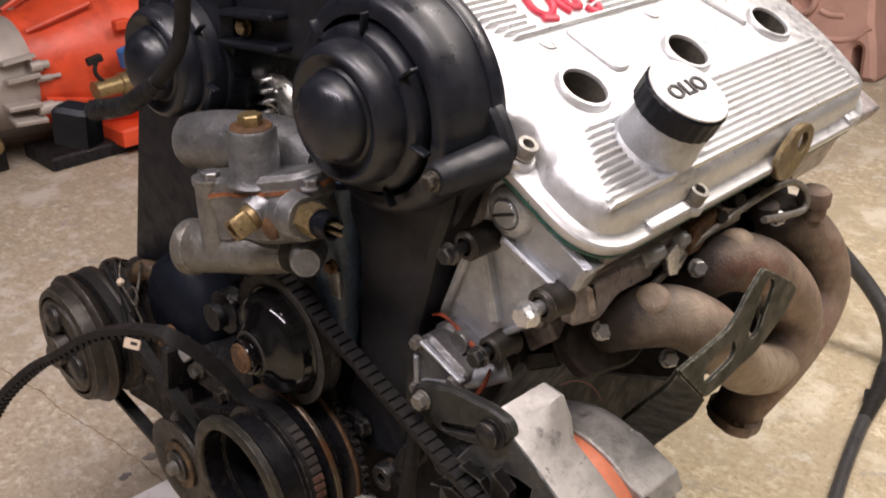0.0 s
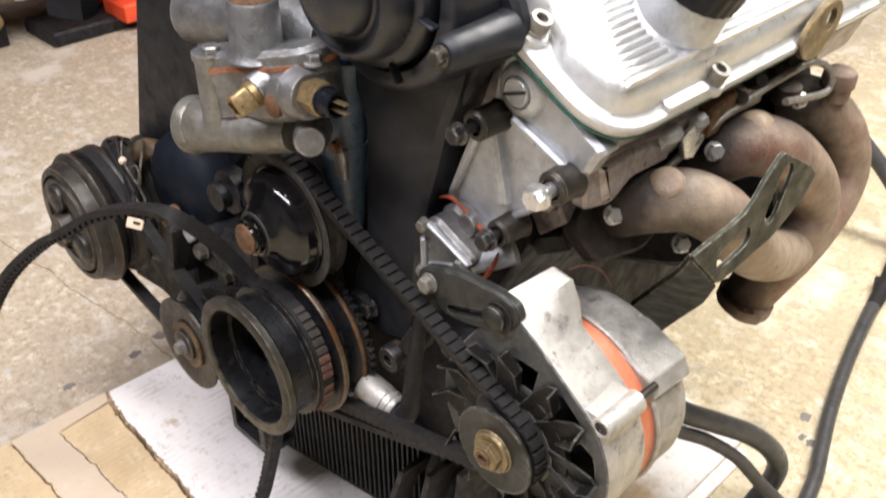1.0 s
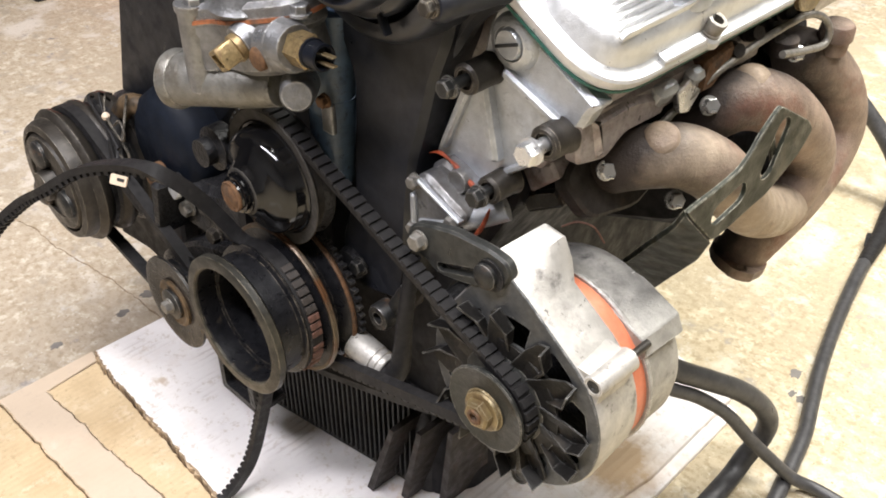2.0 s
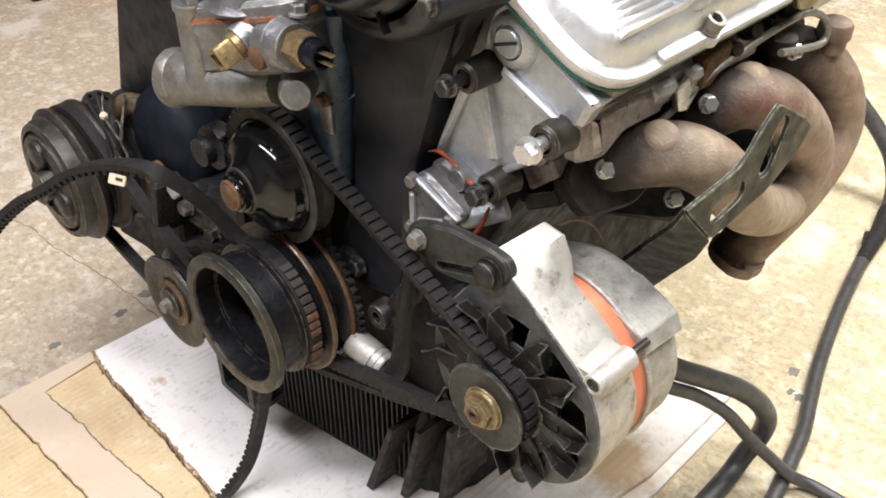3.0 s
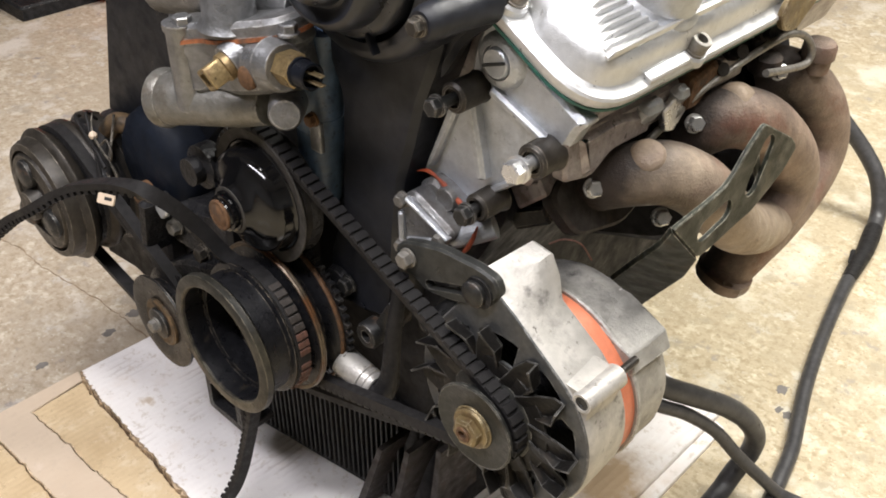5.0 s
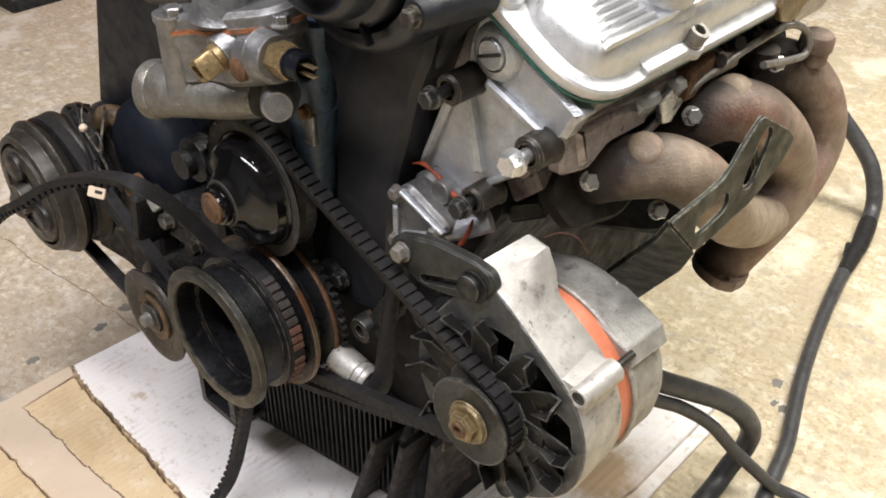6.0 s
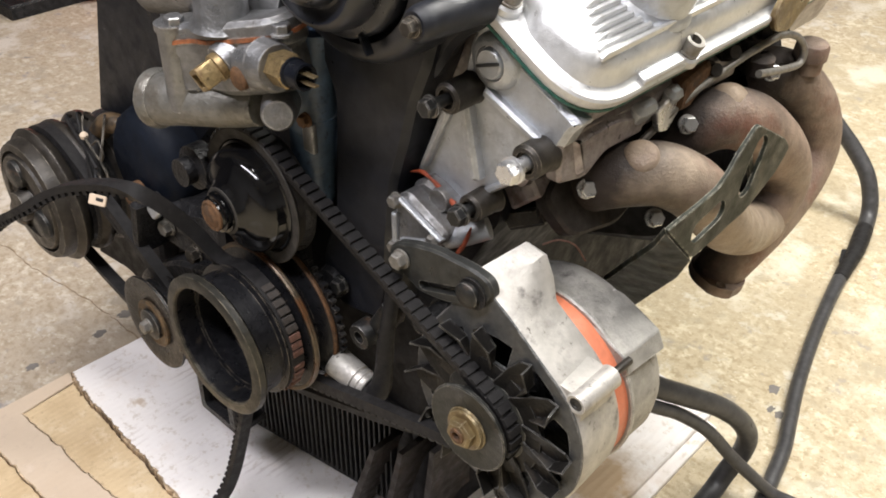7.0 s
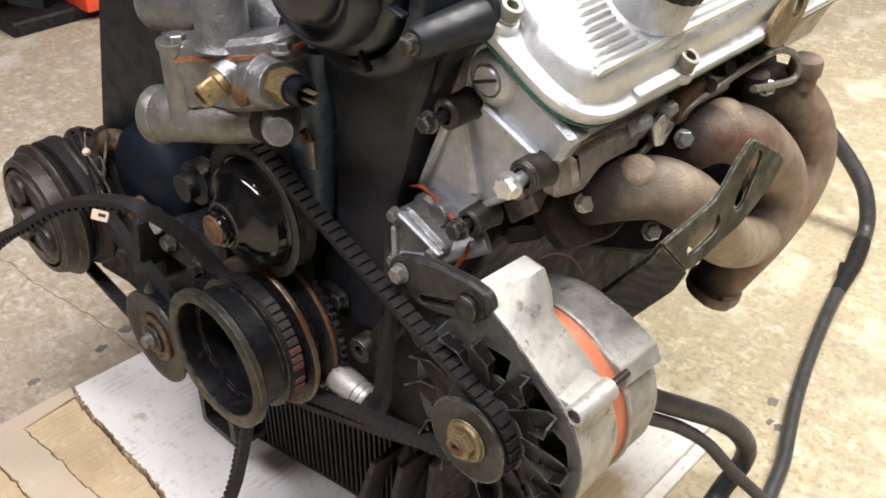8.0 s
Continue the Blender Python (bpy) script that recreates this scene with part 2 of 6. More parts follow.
STRAPSTEEL = material("greasy_strap_steel", (0.040, 0.041, 0.038), 0.40, 0.35, 0.35, 50, 0.3, 500, (0.018, 0.017, 0.016), 24, 0.54, 0.16, spec=0.35, wear=(0.20, 0.19, 0.17))
LIP = material("scuffed_pulley_lip", (0.026, 0.0245, 0.020), 0.42, 0.3, 0.35, 50, 0.4, 400, (0.070, 0.062, 0.043), 14, 0.52, 0.16, fleck=(0.014, 0.013, 0.012), fleck_size=30, fleck_from=0.58, fleck_soft=0.08, wear=(0.26, 0.225, 0.16), lumps=0.6)
OLIVE = material("olive_plated_steel", (0.018, 0.020, 0.013), 0.48, 0.0, 0.4, 50, 0.2, 500, (0.050, 0.042, 0.026), 22, 0.54, 0.14, fleck=(0.010, 0.010, 0.008), fleck_size=40, fleck_from=0.55, fleck_soft=0.1, spec=0.22, wear=(0.42, 0.40, 0.33), lumps=0.3)
LACQUER = material("orange_lacquer", (0.60, 0.185, 0.095), 0.5, 0.0, 0.12, 60, 0.3, 500, (0.42, 0.12, 0.065), 40, 0.60, 0.2, fleck=(0.12, 0.05, 0.03), fleck_size=60, fleck_from=0.70, fleck_soft=0.03)
SEALANT = material("red_sealant", (0.30, 0.058, 0.022), 0.5, 0.0, 0.4, 90, 0.5, 400, (0.16, 0.04, 0.02), 60, 0.50, 0.15)
RED = material("red_enamel", (0.62, 0.05, 0.08), 0.4, 0.0, 0.1, 60, 0.1, 400)
GASKET = material("green_gasket", (0.02, 0.10, 0.075), 0.6, 0.0, 0.3, 90, 0.2, 400)
# the wells are shallow; the shade of their depth is put into this colour
WELL_SHADE = material("shaded_plug_well", (0.09, 0.08, 0.065), 0.6, 0.3, 0.3, 90, 0.3, 400)
CAPDISC = material("brushed_cap_disc", (0.72, 0.71, 0.69), 0.38, 0.5, 0.10, 60, 0.15, 600, (0.48, 0.45, 0.42), 30, 0.60, 0.12, wear=(0.85, 0.85, 0.85))
# black of the lettering, and of the shade put into small holes
INK_SHADE = material("ink_and_shade_black", (0.02, 0.02, 0.02), 0.5, 0.0, 0.1, 60, 0.0)
def layered(name, layers, rough, relief, fine, corrugated=0.0, bare=None, streak=None, soak=None):
    """Colour layers (colour, noise size, start, softness) over the first one's colour; corrugated: ribs every so many
    metres along x;
    bare: a darker, bluish tint that fades in between two bounds of x; streak: rubbed dirt on the ridges, as a colour
    and their pitch;
    soak: an oil stain, as a colour, its centre and its reach."""
    m = bpy.data.materials.new(name)
    m.use_nodes = True
    n, k = m.node_tree.nodes, m.node_tree.links
    b = n["Principled BSDF"]
    co = n.new("ShaderNodeTexCoord").outputs["Object"]
    col = None
    for colour, size, start, soft in layers:
        if col is None:
            rgb = n.new("ShaderNodeRGB")
            rgb.outputs[0].default_value = (*colour, 1)
            col = rgb.outputs[0]
            continue
        t = n.new("ShaderNodeTexNoise")
        t.inputs["Scale"].default_value, t.inputs["Detail"].default_value, t.inputs["Roughness"].default_value = size, 6, 0.65
        k.new(co, t.inputs["Vector"])
        mr = n.new("ShaderNodeMapRange")
        mr.inputs["From Min"].default_value, mr.inputs["From Max"].default_value = start, start + soft
        k.new(t.outputs["Fac"], mr.inputs["Value"])
        mix = n.new("ShaderNodeMix")
        mix.data_type = "RGBA"
        k.new(mr.outputs["Result"], mix.inputs["Factor"])
        k.new(col, mix.inputs["A"])
        mix.inputs["B"].default_value = (*colour, 1)
        col = mix.outputs["Result"]
    if bare:
        tint, x0, x1 = bare
        sep = n.new("ShaderNodeSeparateXYZ")
        k.new(co, sep.inputs[0])
        blot = n.new("ShaderNodeTexNoise")
        blot.inputs["Scale"].default_value, blot.inputs["Detail"].default_value = 7, 6
        k.new(co, blot.inputs["Vector"])
        wob = n.new("ShaderNodeMath")
        wob.operation, wob.inputs[1].default_value = "MULTIPLY_ADD", 0.5
        k.new(blot.outputs["Fac"], wob.inputs[0])
        k.new(sep.outputs["X"], wob.inputs[2])
        zone = n.new("ShaderNodeMapRange")
        zone.inputs["From Min"].default_value, zone.inputs["From Max"].default_value = x0 + 0.25, x1 + 0.25
        k.new(wob.outputs[0], zone.inputs["Value"])
        mix = n.new("ShaderNodeMix")
        mix.data_type, mix.blend_type = "RGBA", "MULTIPLY"
        k.new(zone.outputs["Result"], mix.inputs["Factor"])
        k.new(col, mix.inputs["A"])
        mix.inputs["B"].default_value = (*tint, 1)
        col = mix.outputs["Result"]
    if streak:
        ridge = n.new("ShaderNodeTexWave")
        ridge.inputs["Scale"].default_value = 0.314 / streak[1]
        ridge.inputs["Distortion"].default_value, ridge.inputs["Detail Scale"].default_value = 1.2, 3.0
        k.new(co, ridge.inputs["Vector"])
        rub = n.new("ShaderNodeTexNoise")
        rub.inputs["Scale"].default_value, rub.inputs["Detail"].default_value = 24, 5
        k.new(co, rub.inputs["Vector"])
        where = n.new("ShaderNodeMapRange")
        where.inputs["From Min"].default_value, where.inputs["From Max"].default_value, where.inputs["To Max"].default_value = 0.50, 0.68, 0.75
        k.new(rub.outputs["Fac"], where.inputs["Value"])
        line = n.new("ShaderNodeMapRange")
        line.inputs["From Min"].default_value, line.inputs["From Max"].default_value = 0.60, 0.95
        k.new(ridge.outputs["Fac"], line.inputs["Value"])
        amount = n.new("ShaderNodeMath")
        amount.operation = "MULTIPLY"
        k.new(where.outputs["Result"], amount.inputs[0])
        k.new(line.outputs["Result"], amount.inputs[1])
        mix = n.new("ShaderNodeMix")
        mix.data_type = "RGBA"
        k.new(amount.outputs[0], mix.inputs["Factor"])
        k.new(col, mix.inputs["A"])
        mix.inputs["B"].default_value = (*streak[0], 1)
        col = mix.outputs["Result"]
    if soak:
        far_off = n.new("ShaderNodeVectorMath")
        far_off.operation = "DISTANCE"
        k.new(co, far_off.inputs[0])
        far_off.inputs[1].default_value = soak[1]
        uneven = n.new("ShaderNodeTexNoise")
        uneven.inputs["Scale"].default_value, uneven.inputs["Detail"].default_value, uneven.inputs["Roughness"].default_value = 34, 7, 0.7
        k.new(co, uneven.inputs["Vector"])
        edge_ = n.new("ShaderNodeMath")
        edge_.operation, edge_.inputs[1].default_value = "MULTIPLY_ADD", 0.075
        k.new(uneven.outputs["Fac"], edge_.inputs[0])
        k.new(far_off.outputs["Value"], edge_.inputs[2])
        inside = n.new("ShaderNodeMapRange")
        inside.inputs["From Min"].default_value, inside.inputs["From Max"].default_value, inside.inputs["To Max"].default_value = 0.0375 + soak[2] * 1.15, 0.0375 + soak[2] * 0.35, 0.92
        k.new(edge_.outputs[0], inside.inputs["Value"])
        mix = n.new("ShaderNodeMix")
        mix.data_type = "RGBA"
        k.new(inside.outputs["Result"], mix.inputs["Factor"])
        k.new(col, mix.inputs["A"])
        mix.inputs["B"].default_value = (*soak[0], 1)
        col = mix.outputs["Result"]
    t = n.new("ShaderNodeTexNoise")
    t.inputs["Scale"].default_value, t.inputs["Detail"].default_value = fine, 5
    k.new(co, t.inputs["Vector"])
    height = t.outputs["Fac"]
    if corrugated:
        w = n.new("ShaderNodeTexWave")
        w.inputs["Scale"].default_value = 0.314 / corrugated
        w.inputs["Distortion"].default_value, w.inputs["Detail Scale"].default_value = 1.2, 3.0
        k.new(co, w.inputs["Vector"])
        add = n.new("ShaderNodeMath")
        add.operation = "MULTIPLY_ADD"
        add.inputs[1].default_value = 0.9
        k.new(w.outputs["Fac"], add.inputs[0])
        k.new(height, add.inputs[2])
        height = add.outputs[0]
    bp = n.new("ShaderNodeBump")
    bp.inputs["Strength"].default_value, bp.inputs["Distance"].default_value = relief, 0.001
    k.new(height, bp.inputs["Height"])
    k.new(bp.outputs["Normal"], b.inputs["Normal"])
    k.new(col, b.inputs["Base Color"])
    b.inputs["Roughness"].default_value = rough
    return m


CONCRETE = layered("stained_concrete", [((0.485, 0.405, 0.272), 1, 0, 1), ((0.37, 0.295, 0.18), 120, 0.47, 0.14), ((0.64, 0.57, 0.41), 75, 0.52, 0.12), ((0.40, 0.335, 0.225), 5, 0.48, 0.20), ((0.38, 0.325, 0.225), 19, 0.56, 0.10),
                                        ((0.62, 0.560, 0.435), 8, 0.54, 0.10), ((0.57, 0.525, 0.42), 26, 0.59, 0.09), ((0.35, 0.31, 0.25), 30, 0.61, 0.07), ((0.17, 0.16, 0.15), 15, 0.71, 0.03), ((0.25, 0.195, 0.125), 260, 0.59, 0.1), ((0.72, 0.66, 0.54), 300, 0.62, 0.08)], 0.72, 0.55, 170, bare=((0.83, 0.825, 0.93), 0.45, 0.10))
PALEWOOD = layered("white_liner_paper", [((0.86, 0.82, 0.79), 1, 0, 1), ((0.72, 0.60, 0.50), 7, 0.52, 0.25), ((0.66, 0.62, 0.63), 4, 0.52, 0.2), ((0.60, 0.50, 0.40), 34, 0.62, 0.1), ((0.70, 0.64, 0.58), 120, 0.56, 0.1), ((0.36, 0.33, 0.31), 26, 0.735, 0.03)], 0.62, 0.30, 120, 0.0075, streak=((0.60, 0.54, 0.50), 0.0075), soak=((0.44, 0.30, 0.16), (0.116, 0.060, 0.012), 0.044))
PALEWOOD2 = layered("buff_liner_paper", [((0.60, 0.485, 0.365), 1, 0, 1), ((0.53, 0.41, 0.295), 6, 0.48, 0.25), ((0.68, 0.57, 0.47), 22, 0.60, 0.15), ((0.56, 0.45, 0.34), 160, 0.55, 0.12)], 0.65, 0.15, 120, 0.0075)
WOOD = layered("torn_cardboard_core", [((0.62, 0.475, 0.29), 1, 0, 1), ((0.50, 0.365, 0.21), 11, 0.46, 0.24), ((0.71, 0.585, 0.41), 30, 0.54, 0.15), ((0.72, 0.62, 0.47), 9, 0.60, 0.15), ((0.36, 0.24, 0.13), 33, 0.68, 0.06), ((0.50, 0.37, 0.22), 180, 0.56, 0.1)], 0.75, 0.38, 150, 0.0065)
TORN = material("brown_torn_paper", (0.45, 0.335, 0.215), 0.9, 0.0, 0.5, 120, 0.5, 300, (0.20, 0.14, 0.09), 40, 0.54, 0.12)
FRAY = material("pale_frayed_paper", (0.56, 0.43, 0.28), 0.9, 0.0, 0.5, 120, 0.5, 300, (0.30, 0.21, 0.13), 60, 0.56, 0.12)
SPLIT = material("dark_torn_paper", (0.22, 0.155, 0.095), 0.9, 0.0, 0.6, 160, 0.5, 300)
ORANGE = material("orange_red_paint", (0.72, 0.080, 0.028), 0.38, 0.0, 0.2, 16, 0.3, 120, (0.30, 0.028, 0.016), 9, 0.50, 0.25, fleck=(0.10, 0.02, 0.015), fleck_size=26, fleck_from=0.62, fleck_soft=0.12)
GREYCASE = material("grey_gearbox_casting", (0.40, 0.36, 0.33), 0.6, 0.3, 0.15, 14, 0.3, 200, (0.2, 0.17, 0.15), 9, 0.56, 0.2)
BLUEBIT = material("blue_plastic", (0.03, 0.16, 0.45), 0.45, 0.0, 0.1, 30, 0.0)
PINK = material("pinkish_primer", (0.50, 0.30, 0.25), 0.65, 0.0, 0.12, 9, 0.2, 100, (0.35, 0.19, 0.15), 6, 0.55, 0.25)
WALLDARK = material("dark_workshop_wall", (0.055, 0.045, 0.042), 0.8, 0.0, 0.4, 2.5, 0.2, 40, (0.02, 0.018, 0.018), 1.2, 0.5, 0.2)
CEILING = material("grey_ceiling", (0.66, 0.67, 0.69), 0.8, 0.0, 0.1, 2, 0.1, 40)

# ---- helpers of this scene ----
PLACED = {}


def mesh_of(bm, name, mat, sharp=38):
    bmesh.ops.recalc_face_normals(bm, faces=bm.faces[:])
    me = bpy.data.meshes.new(name)
    bm.to_mesh(me)
    bm.free()
    for mm in (mat if isinstance(mat, (list, tuple)) else [mat]):
        me.materials.append(mm)
    for p in me.polygons:
        p.use_smooth = True
    me.set_sharp_from_angle(angle=radians(sharp))
    return me


def thing(name, at, label, category, group="", kind=""):
    ob = new(name)
    ob.empty_display_size = 0.02
    ob.matrix_basis = Matrix.Translation(at)
    PLACED[ob] = ob.matrix_basis.copy()
    return tagged(ob, label, category, group, kind)


def single(name, bm, mat, label, category, group="", kind="", m=Matrix()):
    ob = new(name, mesh_of(bm, name, mat))
    ob.matrix_basis = m
    PLACED[ob] = m.copy()
    return tagged(ob, label, category, group, kind)


def under(name, me, parent, label="", m=Matrix()):
    ob = new(name, me)
    ob.parent = parent
    ob.matrix_parent_inverse = PLACED[parent].inverted()
    ob.matrix_basis = m
    PLACED[ob] = m.copy()
    return tagged(ob, label)


def part(name, bm, mat, parent, label="", m=Matrix()):
    return under(name, mesh_of(bm, name, mat), parent, label, m)


def front(x, y, z):
    """Local z points out of the engine's front, local y up."""
    return pose(x, y, z, 90, 0, 0)


def aim(at, way):
    """Local z along way."""
    return Matrix.Translation(at) @ Vector(way).to_track_quat("Z", "Y").to_matrix().to_4x4()


def lathe(profile, seg=48, m=None, bm=None, close=False):
    """profile: (radius, height) round local z."""
    bm = bm or bmesh.new()
    rings = []
    for r, h in profile:
        if r < 1e-6:
            rings.append([bm.verts.new((0, 0, h))])
        else:
            rings.append([bm.verts.new((r * math.cos(2 * math.pi * i / seg), r * math.sin(2 * math.pi * i / seg), h)) for i in range(seg)])
    if close:
        rings.append(rings[0])
    for a, b in zip(rings, rings[1:]):
        for i in range(seg):
            j = (i + 1) % seg
            q = [a[i % len(a)], a[j % len(a)], b[j % len(b)], b[i % len(b)]]
            q = list(dict.fromkeys(q))
            if len(q) > 2:
                try:
                    bm.faces.new(q)
                except ValueError:
                    pass
    if m is not None:
        used = {v for r in rings for v in r}
        bmesh.ops.transform(bm, matrix=m, verts=list(used))
    return bm


def loft(loops, cap_start=True, cap_end=True, bm=None):
    bm = bm or bmesh.new()
    rings = [[bm.verts.new(p) for p in loop] for loop in loops]
    k = len(rings[0])
    for a, b in zip(rings, rings[1:]):
        for i in range(k):
            bm.faces.new((a[i], a[(i + 1) % k], b[(i + 1) % k], b[i]))
    if cap_start:
        bm.faces.new(rings[0][::-1])
    if cap_end:
        bm.faces.new(rings[-1])
    return bm


def inset_poly(poly, d):
    """Moves each edge of a counter-clockwise polygon inwards by d."""
    out = []
    k = len(poly)
    for i in range(k):
        p, c, q = Vector(poly[i - 1]), Vector(poly[i]), Vector(poly[(i + 1) % k])
        a, b = (c - p).normalized(), (q - c).normalized()
        na, nb = Vector((-a.y, a.x)), Vector((-b.y, b.x))
        mid = na + nb
        if mid.length < 1e-6:
            mid = na
        mid.normalize()
        out.append(tuple(c + mid * d / max(0.35, mid.dot(na))))
    return out


def area2(poly):
    return sum(poly[i - 1][0] * poly[i][1] - poly[i][0] * poly[i - 1][1] for i in range(len(poly)))


def rounded(poly, r, steps=4):
    """Rounds the corners of a polygon."""
    if area2(poly) < 0:
        poly = poly[::-1]
    out = []
    k = len(poly)
    for i in range(k):
        p, c, q = Vector(poly[i - 1]), Vector(poly[i]), Vector(poly[(i + 1) % k])
        d = min(r, (p - c).length * 0.45, (q - c).length * 0.45)
        a, b = c + (p - c).normalized() * d, c + (q - c).normalized() * d
        for s in range(steps + 1):
            t = s / steps
            out.append(tuple(a * (1 - t) ** 2 + c * 2 * t * (1 - t) + b * t * t))
    return out


def plate(poly, h0, h1, bevel=0.001, holes=(), m=None, bm=None):
    """A prism of a polygon from height h0 to h1, its upper edge bevelled, with holes right through."""
    if area2(poly) < 0:
        poly = poly[::-1]
    bm = bm or bmesh.new()
    before = set(bm.verts)
    top = inset_poly(poly, bevel) if bevel else poly
    loops = [[(*p, h0) for p in poly], [(*p, h1 - bevel) for p in poly]]
    if bevel:
        loops.append([(*p, h1) for p in top])
    rings = [[bm.verts.new(p) for p in loop] for loop in loops]
    k = len(poly)
    for a, b in zip(rings, rings[1:]):
        for i in range(k):
            bm.faces.new((a[i], a[(i + 1) % k], b[(i + 1) % k], b[i]))
    lows, highs = [rings[0]], [rings[-1]]
    for hole in holes:
        lo = [bm.verts.new((*p, h0)) for p in hole]
        hi = [bm.verts.new((*p, h1)) for p in hole]
        for i in range(len(hole)):
            j = (i + 1) % len(hole)
            bm.faces.new((lo[i], hi[i], hi[j], lo[j]))
        lows.append(lo)
        highs.append(hi)
    for group in (lows, highs):
        edges = []
        for ring in group:
            for i in range(len(ring)):
                e = bm.edges.get((ring[i], ring[(i + 1) % len(ring)]))
                edges.append(e or bm.edges.new((ring[i], ring[(i + 1) % len(ring)])))
        bmesh.ops.triangle_fill(bm, use_beauty=True, use_dissolve=False, edges=edges)
    if m is not None:
        bmesh.ops.transform(bm, matrix=m, verts=[v for v in bm.verts if v not in before])
    return bm


def disc(x, y, r, seg=24):
    return [(x + r * math.cos(2 * math.pi * i / seg), y + r * math.sin(2 * math.pi * i / seg)) for i in range(seg)]


def slot_loop(a, b, r, seg=8):
    a, b = Vector(a), Vector(b)
    w = math.atan2(b.y - a.y, b.x - a.x)
    out = []
    for c, start in ((b, w - math.pi / 2), (a, w + math.pi / 2)):
        for i in range(seg + 1):
            t = start + math.pi * i / seg
            out.append((c.x + r * math.cos(t), c.y + r * math.sin(t)))
    return out


def box(sx, sy, sz, bevel=0.002, m=None, bm=None):
    poly = rounded([(-sx / 2, -sy / 2), (sx / 2, -sy / 2), (sx / 2, sy / 2), (-sx / 2, sy / 2)], bevel * 1.5, 2)
    return plate(poly, -sz / 2, sz / 2, bevel, m=m, bm=bm)


def smooth_path(points, per=8, closed=False):
    pts = [Vector(p) for p in points]
    out = []
    n = len(pts)
    for i in range(n if closed else n - 1):
        if closed:
            p0, p1, p2, p3 = pts[i - 1], pts[i], pts[(i + 1) % n], pts[(i + 2) % n]
        else:
            p1, p2 = pts[i], pts[i + 1]
            p0 = pts[i - 1] if i else p1 * 2 - p2
            p3 = pts[i + 2] if i + 2 < n else p2 * 2 - p1
        for s in range(per):
            t = s / per
            out.append(0.5 * (2 * p1 + (p2 - p0) * t + (2 * p0 - 5 * p1 + 4 * p2 - p3) * t * t + (3 * p1 - p0 - 3 * p2 + p3) * t ** 3))
    if not closed:
        out.append(pts[-1])
    return out


def pipe(points, radius, seg=16, per=8, bm=None, smooth=True, caps=True):
    """radius: a number, or one for each of the points."""
    bm = bm or bmesh.new()
    pts = smooth_path(points, per) if smooth else [Vector(p) for p in points]
    n = len(pts)
    if isinstance(radius, (list, tuple)):
        rad = [float(np.interp(i / (n - 1) * (len(radius) - 1), range(len(radius)), radius)) for i in range(n)]
    else:
        rad = [radius] * n
    t0 = (pts[1] - pts[0]).normalized()
    side = t0.orthogonal().normalized()
    loops = []
    for i in range(n):
        t = (pts[min(i + 1, n - 1)] - pts[max(i - 1, 0)]).normalized()
        side = (side - t * side.dot(t)).normalized()
        up = t.cross(side)
        loops.append([pts[i] + (side * math.cos(2 * math.pi * j / seg) + up * math.sin(2 * math.pi * j / seg)) * rad[i] for j in range(seg)])
    return loft(loops, caps, caps, bm)


def band(pts, section, side, closed=False, bm=None):
    """Sweeps a section (along side, outwards) along points; outwards is to the right of the way seen against side."""
    bm = bm or bmesh.new()
    n = len(pts)
    loops = []
    for i in range(n):
        a = pts[i - 1] if (i or closed) else pts[0]
        b = pts[(i + 1) % n] if (i < n - 1 or closed) else pts[-1]
        t = (b - a).normalized()
        s = side[i] if isinstance(side, list) else side
        s = (s - t * s.dot(t)).normalized()
        o = t.cross(s)
        loops.append([pts[i] + s * u + o * w for u, w in section])
    if closed:
        rings = [[bm.verts.new(p) for p in loop] for loop in loops]
        k = len(section)
        for r in range(n):
            a, b = rings[r], rings[(r + 1) % n]
            for i in range(k):
                bm.faces.new((a[i], a[(i + 1) % k], b[(i + 1) % k], b[i]))
        return bm
    return loft(loops, True, True, bm)


def even_steps(pts, step, closed=False):
    out, carry = [], 0.0
    loop = pts + [pts[0]] if closed else pts
    for a, b in zip(loop, loop[1:]):
        d = (b - a).length
        while carry < d:
            out.append((a.lerp(b, carry / d), (b - a).normalized()))
            carry += step
        carry -= d
    return out


BOLTS = {}


def bolt_mesh(size, mat, kind="hex"):
    """A bolt head over a washer; size: across the flats."""
    key = (size, mat.name, kind)
    if key not in BOLTS:
        r = size / math.sqrt(3)
        if kind == "hex":
            bm = lathe([(0, 0), (r * 1.18, 0), (r * 1.18, 0.0014), (r, 0.0016), (0, 0.0016)], 20)
            six = [(r * math.cos(math.pi / 3 * i), r * math.sin(math.pi / 3 * i)) for i in range(6)]
            plate(six, 0.0016, 0.0016 + size * 0.55, 0.0007, bm=bm)
        elif kind == "cap":
            h = size
            bm = lathe([(0, 0), (r * 1.45, 0), (r * 1.45, 0.0012), (r * 1.3, 0.0014), (r * 1.3, h - 0.0008), (r * 1.2, h), (r * 0.72, h), (r * 0.72, h * 0.4), (0, h * 0.4)], 20)
        else:
            bm = lathe([(0, 0), (r * 1.3, 0), (r * 1.3, size * 0.3), (r * 1.0, size * 0.45), (0, size * 0.5)], 20)
        BOLTS[key] = mesh_of(bm, "bolt", mat)
    return BOLTS[key]


def bolt(parent, m, size=0.012, mat=None, kind="hex", name="bolt", label=""):
    return under(name, bolt_mesh(size, mat or STEEL, kind), parent, label, m)


